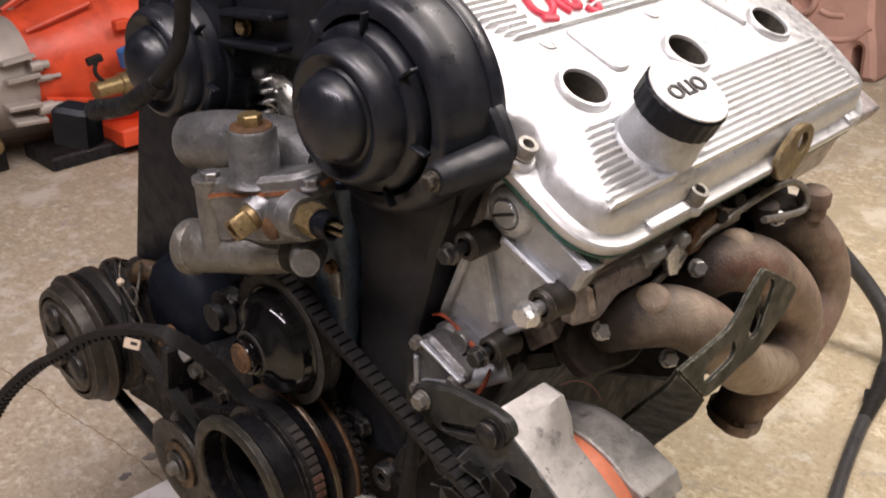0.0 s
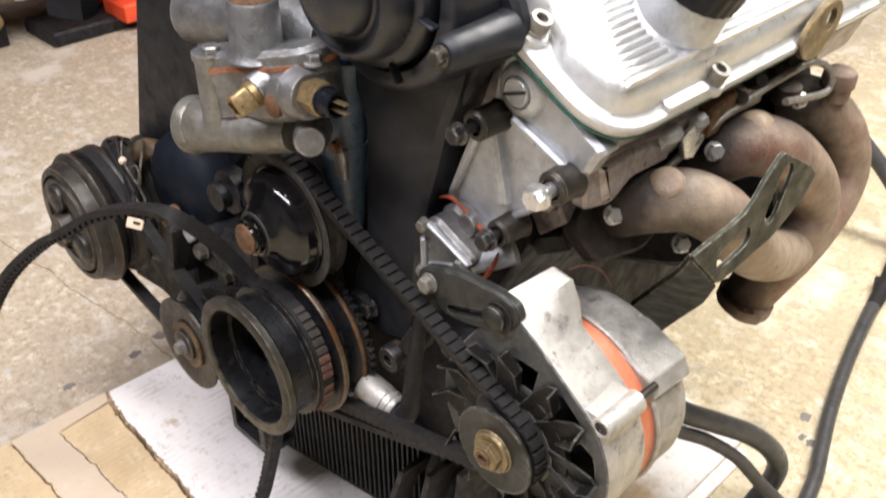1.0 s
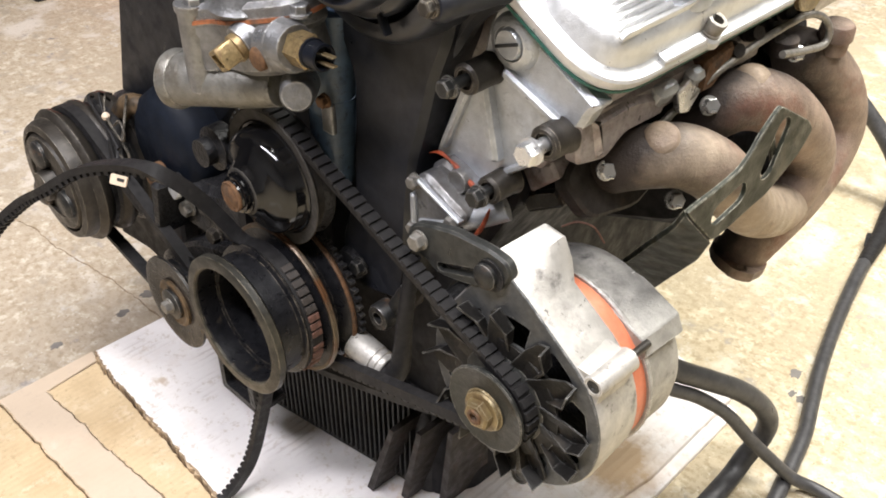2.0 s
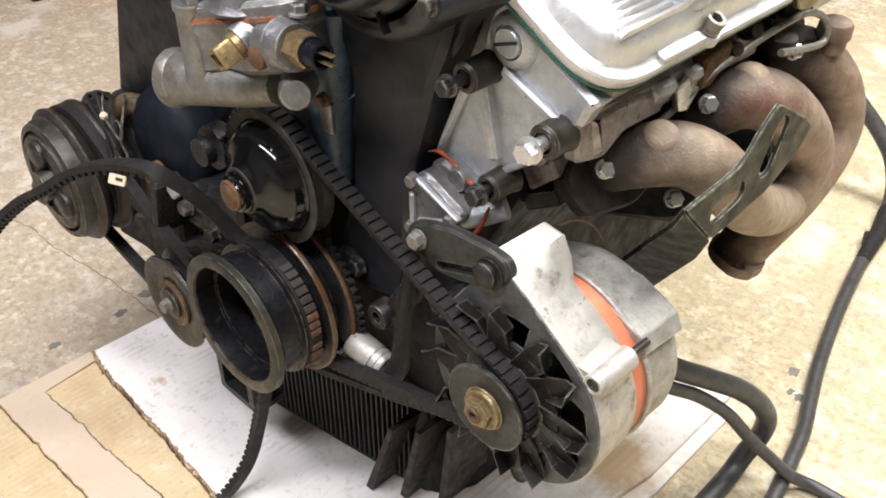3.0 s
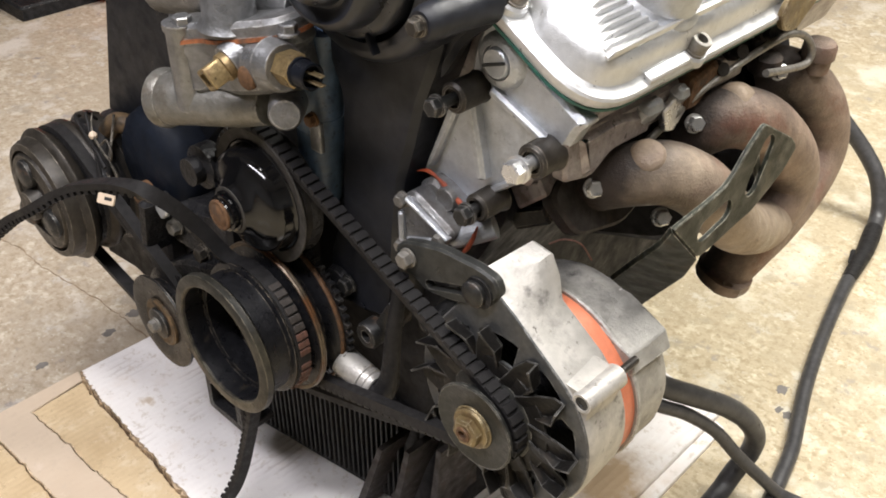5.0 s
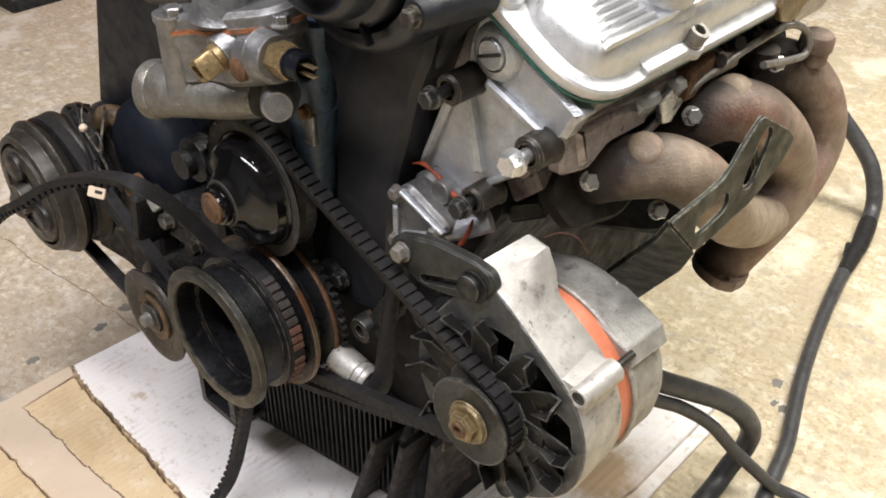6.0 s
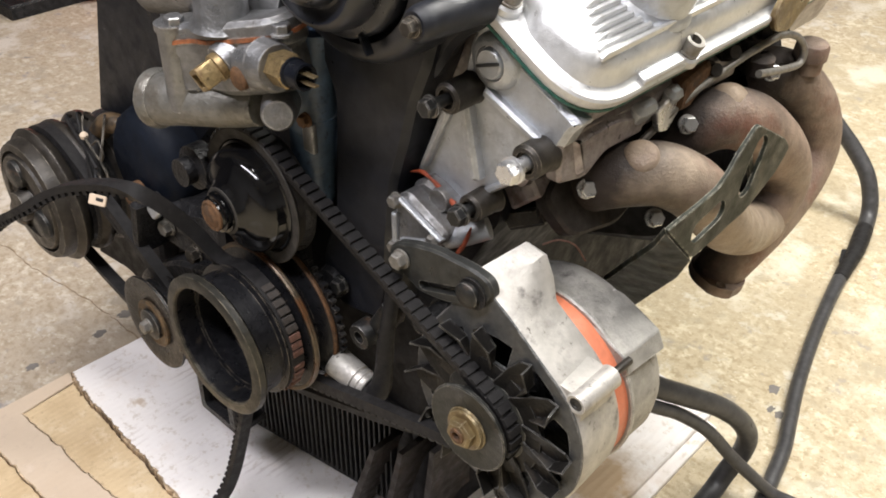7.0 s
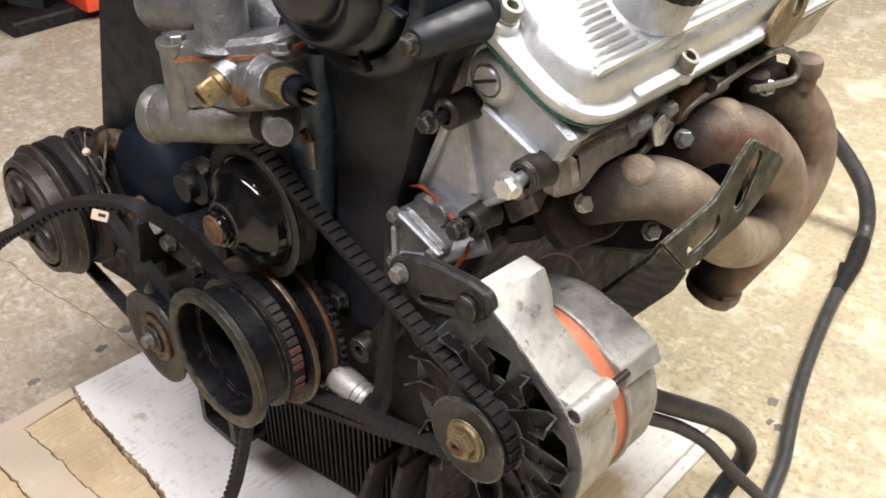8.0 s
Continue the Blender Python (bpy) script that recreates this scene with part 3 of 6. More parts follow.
# ---- setting: floor, walls, ceiling ----
def slab(name, x0, x1, y0, y1, z0, z1, mat, label, category):
    m = pose((x0 + x1) / 2, (y0 + y1) / 2, (z0 + z1) / 2)
    bm = bmesh.new()
    bmesh.ops.create_cube(bm, size=1, matrix=Matrix.Diagonal((x1 - x0, y1 - y0, z1 - z0, 1)))
    return single(name, bm, mat, label, category, kind="structure", m=m)


slab("floor", -5.0, 4.0, -4.0, 6.0, -0.2, 0.0, CONCRETE, "stained yellowish bare concrete workshop floor", "floor")
slab("wall_west", -3.4, -3.2, -4.0, 6.0, 0.0, 2.8, WALLDARK, "plain dark workshop wall", "wall")
slab("wall_north", -3.2, 4.0, 5.0, 5.2, 0.0, 2.8, WALLDARK, "plain dark workshop wall", "wall")
# these walls and the ceiling are unseen, kept pale to bounce fill light
slab("wall_east", 3.8, 4.0, -3.8, 5.0, 0.0, 2.8, CEILING, "plain grey workshop wall", "wall")
slab("wall_south", -3.2, 4.0, -4.0, -3.8, 0.0, 2.8, CEILING, "plain grey workshop wall", "wall")
slab("ceiling", -3.4, 4.0, -4.0, 5.2, 2.8, 2.9, CEILING, "plain grey workshop ceiling", "ceiling")



def ragged_line(pts, wide, seed):
    """A thin closed outline of uneven width along points."""
    r = random.Random(seed)
    fine_pts = [a.lerp(b, u / 8) for a, b in zip([Vector(p) for p in pts], [Vector(p) for p in pts[1:]]) for u in range(8)]
    wob = [(p.x, p.y + r.uniform(-0.0014, 0.0014), wide * (0.25 + 1.3 * r.random() ** 1.5)) for p in fine_pts]
    return [(x, y + w / 2) for x, y, w in wob] + [(x, y - w / 2) for x, y, w in wob[::-1]]


floor_ob = bpy.data.objects["floor"]
crack = [(-0.90, -0.160), (-0.74, -0.148), (-0.6443, -0.1422), (-0.6075, -0.1330), (-0.5468, -0.1320), (-0.4961, -0.1241), (-0.4447, -0.1174), (-0.4066, -0.1149), (-0.3642, -0.1145), (-0.30, -0.110)]
part("floor_crack", plate(ragged_line(crack, 0.0011, 31), 0.0, 0.0006, 0), SPLIT, floor_ob, "thin dark floor joint")

SPOT = material("oil_stained_concrete", (0.17, 0.155, 0.14), 0.6, 0.0, 0.4, 30, 0.3, 170)
spot_rnd = random.Random(4)
for x_, y_, r_ in ((0.169, 0.285, 0.0060), (0.190, 0.256, 0.0050), (0.180, 0.256, 0.0040), (-0.386, -0.138, 0.0060), (-0.387, -0.213, 0.0050), (-0.396, -0.102, 0.0070)):
    blob = [(x_ + r_ * (0.55 + 0.6 * spot_rnd.random()) * math.cos(a_ * 0.35), y_ + 1.5 * r_ * (0.55 + 0.6 * spot_rnd.random()) * math.sin(a_ * 0.35)) for a_ in range(18)]
    part("oil_spot", plate(blob, 0.0, 0.0004, 0), SPOT, floor_ob, "small dark oil spot")

# ---- torn cardboard under the engine ----
def ragged(a, b, n, amount, seed):
    rnd = random.Random(seed)
    a, b = Vector(a), Vector(b)
    nrm = Vector((-(b - a).y, (b - a).x)).normalized()
    pts, drift = [], 0.0
    for i in range(n + 1):
        # slow wander with a fine fray and a rare deeper nick
        drift = 0.8 * drift + rnd.uniform(-0.5, 0.5) * amount
        fray = rnd.uniform(-0.3, 0.3) * amount + (amount * rnd.uniform(0.6, 1.3) if rnd.random() < 0.07 else 0.0)
        u = (i + (rnd.uniform(-0.35, 0.35) if 0 < i < n else 0.0)) / n
        pts.append(tuple(a.lerp(b, u) + nrm * (drift + fray)))
    return pts


card = thing("cardboard_sheet", (-0.10, -0.08, 0.0), "torn flattened cardboard with white and brown layers under the engine", "cardboard")
edge1 = [p for a, b, k_ in (((-0.338, -0.1935), (-0.304, -0.2), 1), ((-0.304, -0.2), (-0.232, -0.2035), 2), ((-0.232, -0.2035), (-0.154, -0.207), 3), ((-0.154, -0.207), (-0.05, -0.214), 4)) for p in ragged(a, b, 24, 0.0014, k_)]
part("white_layer", plate(edge1 + [(0.10, -0.225), (0.148, 0.068), (0.146, 0.204), (-0.10, 0.24), (-0.334, -0.02)], 0.006, 0.012, 0.001), PALEWOOD, card, "white-faced upper layer")
part("lower_layer", plate([(-0.02, -0.23), (0.112, -0.225), (0.160, 0.060), (0.157, 0.194), (0.06, 0.216), (-0.30, 0.0)], 0.0, 0.0055, 0.001), PALEWOOD, card, "white-faced lower layer")
edge2 = ragged((-0.321, -0.2535), (-0.02, -0.236), 70, 0.0013, 5)
part("torn_core", plate([(p[0], p[1] - 0.0025) for p in edge1[::-1]] + [(-0.326, -0.197)] + edge2, 0.0, 0.0085, 0.0006), WOOD, card, "brown torn core")
edge3 = ragged((-0.342, -0.292), (0.0, -0.281), 64, 0.0013, 6)
part("buff_layer", plate([(p[0], p[1] - 0.0012) for p in edge2[::-1]] + [(-0.3275, -0.197), (-0.3425, -0.195), (-0.342, -0.252)] + edge3, 0.0, 0.0098, 0.0008), PALEWOOD2, card, "buff upper layer")
part("torn_core", plate([(p[0], p[1] - 0.0018) for p in edge3[::-1]] + [(-0.343, -0.40), (0.0, -0.40)], 0.0, 0.0085, 0.0006), WOOD, card, "brown torn core")
rnd = random.Random(9)
for line, wide, z, mat_ in ((edge1, 0.0026, 0.0124, TORN), (edge1, 0.0012, 0.0126, SPLIT), (edge2, 0.0010, 0.0094, FRAY), (edge3, 0.0012, 0.0094, FRAY)):
    slow = [0.4 + 1.2 * abs(noise.noise((p[0] * 38, p[1] * 38, wide * 900))) for p in line]
    up_ = [(p[0], p[1] + (0.2 + 1.2 * rnd.random() ** 2) * wide * w) for p, w in zip(line, slow)]
    dn_ = [(p[0], p[1] - (0.05 + 1.4 * rnd.random() ** 2) * wide * w) for p, w in zip(line[::-1], slow[::-1])]
    part("torn_edge", plate(up_ + dn_, 0.0, z, 0), mat_, card, "dark torn edge")

# ---- engine ----
engine = thing("engine", (-0.045, 0.05, 0.0125), "dismantled V6 car engine with silver valve cover, standing on torn cardboard", "engine")

# block and sump
blk = [(-0.15, 0.125), (0.045, 0.125), (0.056, 0.25), (0.112, 0.352), (0.05, 0.42), (-0.045, 0.37), (-0.14, 0.42), (-0.22, 0.36), (-0.175, 0.25)]
block = part("block", plate(rounded(blk, 0.012), -0.26, 0.088, 0.004, m=pose(0, 0, 0, 90)), SHADE_BLACK, engine, "near-black engine block with deep shade put into its colour")
# added mass that closes the gap behind the runners with near-black
part("runner_gap_filler", plate(rounded([(0.050, 0.235), (0.125, 0.262), (0.164, 0.290), (0.158, 0.348), (0.060, 0.355)], 0.008), -0.215, -0.068, 0.006, m=pose(0, 0, 0, 90)), SHADE_BLACK, block, "near-black mass added to fill the dark gap behind the runners")
sump_poly = rounded([(-0.175, -0.113), (0.03, -0.082), (0.035, 0.22), (-0.17, 0.22)], 0.012)
sump = part("sump", plate(sump_poly, 0.0125, 0.132, 0.003), SUMP, engine, "dark finned oil sump")
part("flange", plate(rounded([(-0.185, -0.150), (-0.045, -0.127), (0.020, -0.106), (0.105, -0.072), (0.098, 0.010), (0.052, 0.050), (0.040, 0.22), (-0.185, 0.22)], 0.008), 0.131, 0.139, 0.002), SUMP, sump, "greasy sump flange")
fin = mesh_of(box(0.0022, 0.010, 0.098, 0.0005), "cooling_fin", SUMP)
for i in range(34):
    under("cooling_fin", fin, sump, "", pose(-0.165 + i * 0.0054, -0.1135 + 0.151 * (i * 0.0054), 0.073, 0, 0, 8.6))
part("mounting_foot", plate(rounded([(-0.02, -0.010), (0.03, -0.010), (0.03, 0.028), (-0.02, 0.028)], 0.004), -0.004, 0.004, 0.001,
     holes=[rounded([(-0.013, -0.003), (0.022, -0.003), (0.022, 0.021), (-0.013, 0.021)], 0.003)], m=front(-0.126, -0.158, 0.085)), OILY_SHADE, engine, "black mounting foot")
part("mounting_foot", box(0.05, 0.028, 0.006, 0.001, m=pose(-0.121, -0.145, 0.077)), OILY_SHADE, engine, "black mounting foot")
for low, high in (((-0.0117, -0.1150, 0.0140), (0.0180, -0.1130, 0.1060)), ((0.0155, -0.1010, 0.0140), (0.0410, -0.1060, 0.1140)), ((0.0420, -0.0820, 0.0140), (0.0640, -0.0950, 0.1240))):
    foot_loops = []
    for (x, y, z), wide, deep in ((low, 0.0036, 0.050), (high, 0.0024, 0.040)):
        foot_loops.append([(x - wide, y, z), (x + wide, y, z), (x + wide * 1.3, y + deep, z), (x - wide * 1.3, y + deep, z)])
    part("block_rib", loft(foot_loops), RUSTDARK, block, "dark slanting rib")
# added near-black filler for the dark space under the block
part("block_filler", plate(rounded([(-0.010, -0.086), (0.034, -0.078), (0.050, -0.050), (0.052, 0.050), (-0.010, 0.050)], 0.006), 0.0135, 0.1320, 0.003), SHADE_BLACK, block, "near-black filler added below the block")

# heads
head_poly = [(0.010, 0.5305), (0.168, 0.4390), (0.164, 0.432), (0.140, 0.408), (0.128, 0.378), (0.06, 0.40), (0.02, 0.43), (-0.01, 0.47)]
head = part("cylinder_head", plate(rounded(head_poly, 0.006), -0.262, 0.092, 0.003, m=pose(0, 0, 0, 90)), HEADSIDE, engine, "heat-stained aluminium cylinder head")
left_poly = [(-0.118 - (x + 0.0) , z) for x, z in head_poly]
# far head mirrors the near one but is near-black instead of aluminium
part("cylinder_head", plate(rounded(left_poly, 0.006), -0.262, 0.05, 0.003, m=pose(0, 0, 0, 90)), OILY_SHADE, engine, "dark cylinder head of the far bank")
face = [(0.1185, 0.4660), (0.1100, 0.4745), (0.1030, 0.4780), (0.0936, 0.4553), (0.0912, 0.4400), (0.0790, 0.4245), (0.0724, 0.4061), (0.0560, 0.3718), (0.0535, 0.3637), (0.0622, 0.3634), (0.0935, 0.3558), (0.1050, 0.3700), (0.1215, 0.3805), (0.1325, 0.3880),
        (0.1521, 0.4095), (0.1610, 0.4240), (0.1640, 0.4310), (0.1700, 0.4365)]
F0 = front(0, 0, 0)
part("end_plate", plate(rounded(face, 0.006), 0.088, 0.100, 0.003, m=F0), CAST, head, "cast aluminium end plate")


def rib_line(a, b, w, h0, h1, mat=CAST, parent=head):
    a, b = Vector(a), Vector(b)
    n = Vector((-(b - a).y, (b - a).x)).normalized() * w
    poly = rounded([tuple(a - n), tuple(b - n * 0.8), tuple(b + n * 0.8), tuple(a + n)], w * 0.6, 2)
    return part("stiffening_rib", plate(poly, h0, h1, min(0.002, w * 0.5), m=F0), mat, parent)


rib_line((0.0950, 0.430), (0.1070, 0.382), 0.0042, 0.098, 0.1070)
rib_line((0.1090, 0.4368), (0.1490, 0.4205), 0.0030, 0.098, 0.1045)
rib_line((0.0830, 0.417), (0.0645, 0.374), 0.0030, 0.098, 0.1050)
rib_line((0.0950, 0.3575), (0.1060, 0.3710), 0.0026, 0.098, 0.1040)
rib_line((0.1080, 0.3730), (0.1500, 0.4060), 0.0022, 0.098, 0.1030)


def boss_bolt(x, z, y0, y1, ytip, r, size, mat, label):
    b = part("bolt_boss", lathe([(0, 0), (r * 1.12, 0), (r, 0.004), (r, (y0 - y1) - 0.0015), (r - 0.0015, y0 - y1), (r * 0.62, y0 - y1), (r * 0.62, y0 - y1 - 0.003), (0, y0 - y1 - 0.003)], 28, m=front(x, y0, z)), CLUTCH, head, "dark grey collar")
    part("bolt", lathe([(0, 0), (size * 0.36, 0), (size * 0.36, y1 - ytip), (0, y1 - ytip)], 14, m=front(x, y1 + 0.003, z)), mat, b)
    bolt(b, front(x, ytip + size * 0.2, z) @ pose(0, 0, 0, 0, 0, 17), size, mat, label=label)


boss_bolt(0.0985, 0.4345, -0.098, -0.121, -0.133, 0.0088, 0.0092, STEEL, "")
boss_bolt(0.1485, 0.4140, -0.098, -0.115, -0.126, 0.0098, 0.0112, ZINC, "bright zinc bolt head")
boss_bolt(0.1115, 0.3695, -0.095, -0.115, -0.123, 0.0085, 0.0100, STEEL, "")
plug = part("slotted_plug", lathe([(0, 0), (0.0160, 0), (0.0150, 0.003), (0.0128, 0.005), (0.0095, 0.006), (0.009, 0.0035), (0.0085, 0.0035), (0.0083, 0.0065), (0.0075, 0.0075), (0, 0.0075)], 28, m=front(0.1145, -0.0995, 0.4545)), CAST, head, "round plug with a screwdriver slot")
# the slot is a thin black bar laid on the plug
part("screw_slot", box(0.016, 0.0016, 0.001, 0.0002, m=front(0.1145, -0.1076, 0.4545) @ pose(0, 0, 0, 0, 0, 20)), INK_SHADE, head)

YZ = Matrix(((0, 0, 1, 0), (1, 0, 0, 0), (0, 1, 0, 0), (0, 0, 0, 1)))
side_poly = rounded([(-0.100, 0.4290), (-0.050, 0.4240), (0.080, 0.4220), (0.080, 0.4020), (-0.030, 0.4030), (-0.056, 0.4020), (-0.074, 0.3920), (-0.098, 0.3980)], 0.004)
part("head_side", plate(side_poly, 0.150, 0.1585, 0.002, m=YZ), HEADSIDE, head, "heat-stained side of the head")
for y_, z_ in ((-0.028, 0.4170), (0.004, 0.4160)):
    part("side_boss", box(0.010, 0.020, 0.012, 0.003, m=pose(0.1600, y_, z_, 0, 30, 0)), CAST, head)
part("steel_tab", plate(rounded([(-0.0180, 0.4130), (0.0085, 0.4225), (0.0120, 0.4100), (-0.0030, 0.3955), (-0.0130, 0.3985)], 0.002), 0.1600, 0.1635, 0.0008, m=YZ), ZINC, head, "bare steel tab")
part("port_block", plate(rounded([(0.0050, 0.4240), (0.0330, 0.4290), (0.0370, 0.4190), (0.0150, 0.4050), (0.0020, 0.4060)], 0.003), 0.1560, 0.1660, 0.0020, m=YZ), RUST, head, "rusty port block")
part("head_lump", plate(rounded([(-0.0930, 0.4250), (-0.0560, 0.4260), (-0.0200, 0.4170), (-0.0250, 0.3990), (-0.0600, 0.4010), (-0.0850, 0.3930)], 0.006), 0.1480, 0.1618, 0.0060, m=YZ), HEADSIDE, head, "rough pinkish casting")
for y_, z_ in ((0.040, 0.4185), (0.060, 0.4235), (0.082, 0.4195), (0.098, 0.4240), (0.122, 0.4190), (0.090, 0.4100)):
    stud = part("cover_stud", lathe([(0, 0), (0.0058, 0), (0.0058, 0.0060), (0.0042, 0.0066), (0.0042, 0.0130), (0, 0.0134)], 14, m=aim((0.157, y_, z_), (0.85, -0.35, 0.35))), RUSTDARK, head, "dark rusty stud")
# valve cover, in its own plane tilted thirty degrees: local x down the slope, local y to the rear, local z out
S3, C3 = 0.5, math.sqrt(3) / 2
SLOPE = Matrix(((C3, 0, S3, 0.110), (0, 1, 0, -0.042), (-S3, 0, C3, 0.507), (0, 0, 0, 1)))
HOLES = (0.0055, 0.1115, 0.2175)
outline = rounded([(-0.105, -0.066), (0.089, -0.066), (0.090, 0.240), (0.078, 0.268), (0.030, 0.284), (-0.105, 0.286)], 0.036, 8)
at = max(i for i, p in enumerate(outline) if p[0] < 0 and p[1] < -0.065)
outline = outline[:at + 1] + [(-0.012 + 0.0045 * i, -0.066) for i in range(13)] + outline[at + 1:]


def level(inset, h):
    """The cover's outline at a height, drawn back round the front bolt above the flange."""
    out = []
    for (x, y), (x0, y0) in zip(inset_poly(outline, inset), outline):
        if h > -0.0170 and y0 < -0.065:
            y += 0.0095 * max(0.0, 1 - ((x0 - 0.0170) / 0.0215) ** 2) ** 1.5
        out.append((x, y, h))
    return out


cover_bm = bmesh.new()
loops = [level(0.001, -0.0245), level(0, -0.0225), level(0, -0.0185), level(0.0012, -0.0172), level(0.0055, -0.0168), level(0.0075, -0.0155), level(0.010, -0.007), level(0.0125, -0.003), level(0.017, 0.0)]
loft(loops, True, False, cover_bm)
cover_bm.verts.ensure_lookup_table()
k = len(outline)
ring = list(cover_bm.verts)[-k:]
edges = [cover_bm.edges.get((ring[i], ring[(i + 1) % k])) for i in range(k)]
for u in HOLES:
    wall = [[cover_bm.verts.new((x, y, h)) for x, y in disc(0.0, u, r, 32)] for r, h in ((0.0155, 0.0), (0.0145, -0.0235))]
    for i in range(32):
        cover_bm.faces.new((wall[0][i], wall[0][(i + 1) % 32], wall[1][(i + 1) % 32], wall[1][i]))
    edges += [cover_bm.edges.get((wall[0][i], wall[0][(i + 1) % 32])) for i in range(32)]
    cover_bm.faces.new(wall[1])
bmesh.ops.triangle_fill(cover_bm, use_beauty=True, use_dissolve=False, edges=edges)
cover = part("valve_cover", cover_bm, COVER, engine, "bright cast aluminium valve cover with three plug wells", SLOPE)
part("gasket", loft([level(0.0004, -0.0262), level(0.0004, -0.0245)]), GASKET, cover, "thin green gasket", SLOPE)
for u in HOLES:
    part("plug_well_rim", lathe([(0.0138, 0.0012), (0.0138, 0.0030), (0.0143, 0.0038), (0.0162, 0.0038), (0.0170, 0.0030), (0.0180, 0.0003), (0.0180, -0.001)], 40, m=pose(0, u, 0)), COVER, cover, "", SLOPE)
    part("plug_well", lathe([(0, -0.0230), (0.0132, -0.0230), (0.0138, 0.0014), (0.0150, 0.0014)], 28, m=pose(0, u, 0)), WELL_SHADE, cover, "plug well with its shade put into a dark colour", SLOPE)


def cast_rib(v, u0, u1):
    sec = [(-0.00135, -0.001), (-0.0011, 0.0025), (-0.0006, 0.0034), (0.0006, 0.0034), (0.0011, 0.0025), (0.00135, -0.001)]
    bm = bmesh.new()
    loft([[(v + a, u0, b if b < 0 else 0.0002) for a, b in sec], [(v + a, u0 + 0.004, b) for a, b in sec],
          [(v + a, u1 - 0.003, b) for a, b in sec], [(v + a, u1, b if b < 0 else 0.0002) for a, b in sec]], bm=bm)
    return part("cast_rib", bm, COVER, cover, "", SLOPE)


for i in range(11):
    v = 0.0247 + i * 0.0047
    f = i / 10
    gap = math.sqrt(max(0.0, 0.0262 ** 2 - (v - 0.0505) ** 2)) if i < 10 else 0.0
    cast_rib(v, -0.021 - 0.029 * f, 0.0175 - gap if gap else 0.2385)
    if gap:
        cast_rib(v, 0.0175 + gap, 0.2475 - 0.010 * f)
for i in range(11):
    v = -0.0480 - i * 0.0047
    if i < 1 or i > 7:
        cast_rib(v, -0.009 - 0.0035 * i, 0.245)
    else:
        cast_rib(v, -0.009 - 0.0035 * i, 0.014 + 0.004 * (i % 2))
        cast_rib(v, 0.080 - 0.002 * i, 0.245)
for poly in ([(-0.044, 0.034), (-0.004, 0.042), (-0.0025, 0.055), (-0.044, 0.068)], [(-0.044, 0.176), (-0.004, 0.194), (-0.010, 0.201), (-0.044, 0.201)]):
    part("raised_pad", plate(rounded(poly, 0.005), -0.001, 0.0028, 0.0012), COVER, cover, "", SLOPE)
for u in (0.012, 0.118):
    part("cast_mark", pipe([(-0.041, u - 0.004, 0.0003), (-0.035, u - 0.001, 0.0003), (-0.034, u + 0.005, 0.0003), (-0.039, u + 0.006, 0.0003)], 0.0009, 6), COVER, cover, "", SLOPE)
# red emblem, as plain strokes
for stroke in ([(-0.072, 0.026), (-0.060, 0.024), (-0.053, 0.030), (-0.058, 0.040), (-0.070, 0.044)],
               [(-0.074, 0.046), (-0.060, 0.047), (-0.051, 0.050)],
               [(-0.066, 0.054), (-0.056, 0.054), (-0.054, 0.062), (-0.064, 0.064)],
               [(-0.052, 0.066), (-0.046, 0.070), (-0.050, 0.077), (-0.066, 0.074)],
               [(-0.052, 0.024), (-0.049, 0.035)]):
    part("emblem_stroke", pipe([(a - 0.005, b + 0.004, 0.0005) for a, b in stroke], 0.0026, 8), RED, cover, "red enamel stroke", SLOPE)
for v, u, h in ((0.0172, -0.0562, -0.0135), (0.0825, 0.0275, -0.0165)):
    part("bolt_seat", lathe([(0.0090, -0.004), (0.0086, 0.0000), (0.0074, 0.0012), (0, 0.0012)], 24, m=pose(v, u, h)), COVER, cover, "", SLOPE)
    bolt(cover, SLOPE @ pose(v, u, h + 0.0015), 0.0082, GREYSTEEL, "cap", label="socket-head bolt")
for u0, u1 in ((-0.018, 0.020), (0.222, 0.236)):
    part("flange_tab", box(0.007, u1 - u0, 0.004, 0.001, m=pose(0.0845, (u0 + u1) / 2, -0.0155)), COVER, cover, "", SLOPE)
neck = part("filler_neck", lathe([(0.0275, -0.002), (0.0262, 0.001), (0.0240, 0.003), (0.0226, 0.012), (0.0218, 0.028), (0, 0.028)], 40, m=pose(0.0490, 0.0170, 0)), CAST, cover, "grey oil filler neck", SLOPE)
cap_bm = bmesh.new()
tooth = []
for i in range(96):
    r = 0.0242 + (0.0004 if i % 4 < 2 else 0.0)
    tooth.append((r * math.cos(2 * math.pi * i / 96), r * math.sin(2 * math.pi * i / 96)))
plate(tooth, 0.0285, 0.0430, 0.0016, bm=cap_bm)
CAP = SLOPE @ pose(0.0478, 0.0150, -0.0035)
cap = part("oil_cap", cap_bm, PLASTIC, cover, "black knurled oil filler cap", CAP)
part("cap_plate", lathe([(0, 0.0425), (0.0228, 0.0425), (0.0235, 0.0432), (0.0231, 0.0440), (0, 0.0442)], 48), CAPDISC, cover, "silver disc on the oil cap", CAP)
txt = bpy.data.curves.new("cap_lettering", "FONT")
txt.body, txt.size, txt.align_x, txt.align_y, txt.extrude, txt.offset = "OLIO", 0.0135, "CENTER", "CENTER", 0.0004, 0.0003
probe = new("cap_lettering", txt)
txt_me = bpy.data.meshes.new_from_object(probe.evaluated_get(bpy.context.evaluated_depsgraph_get()))
bpy.data.objects.remove(probe)
txt_me.materials.clear()
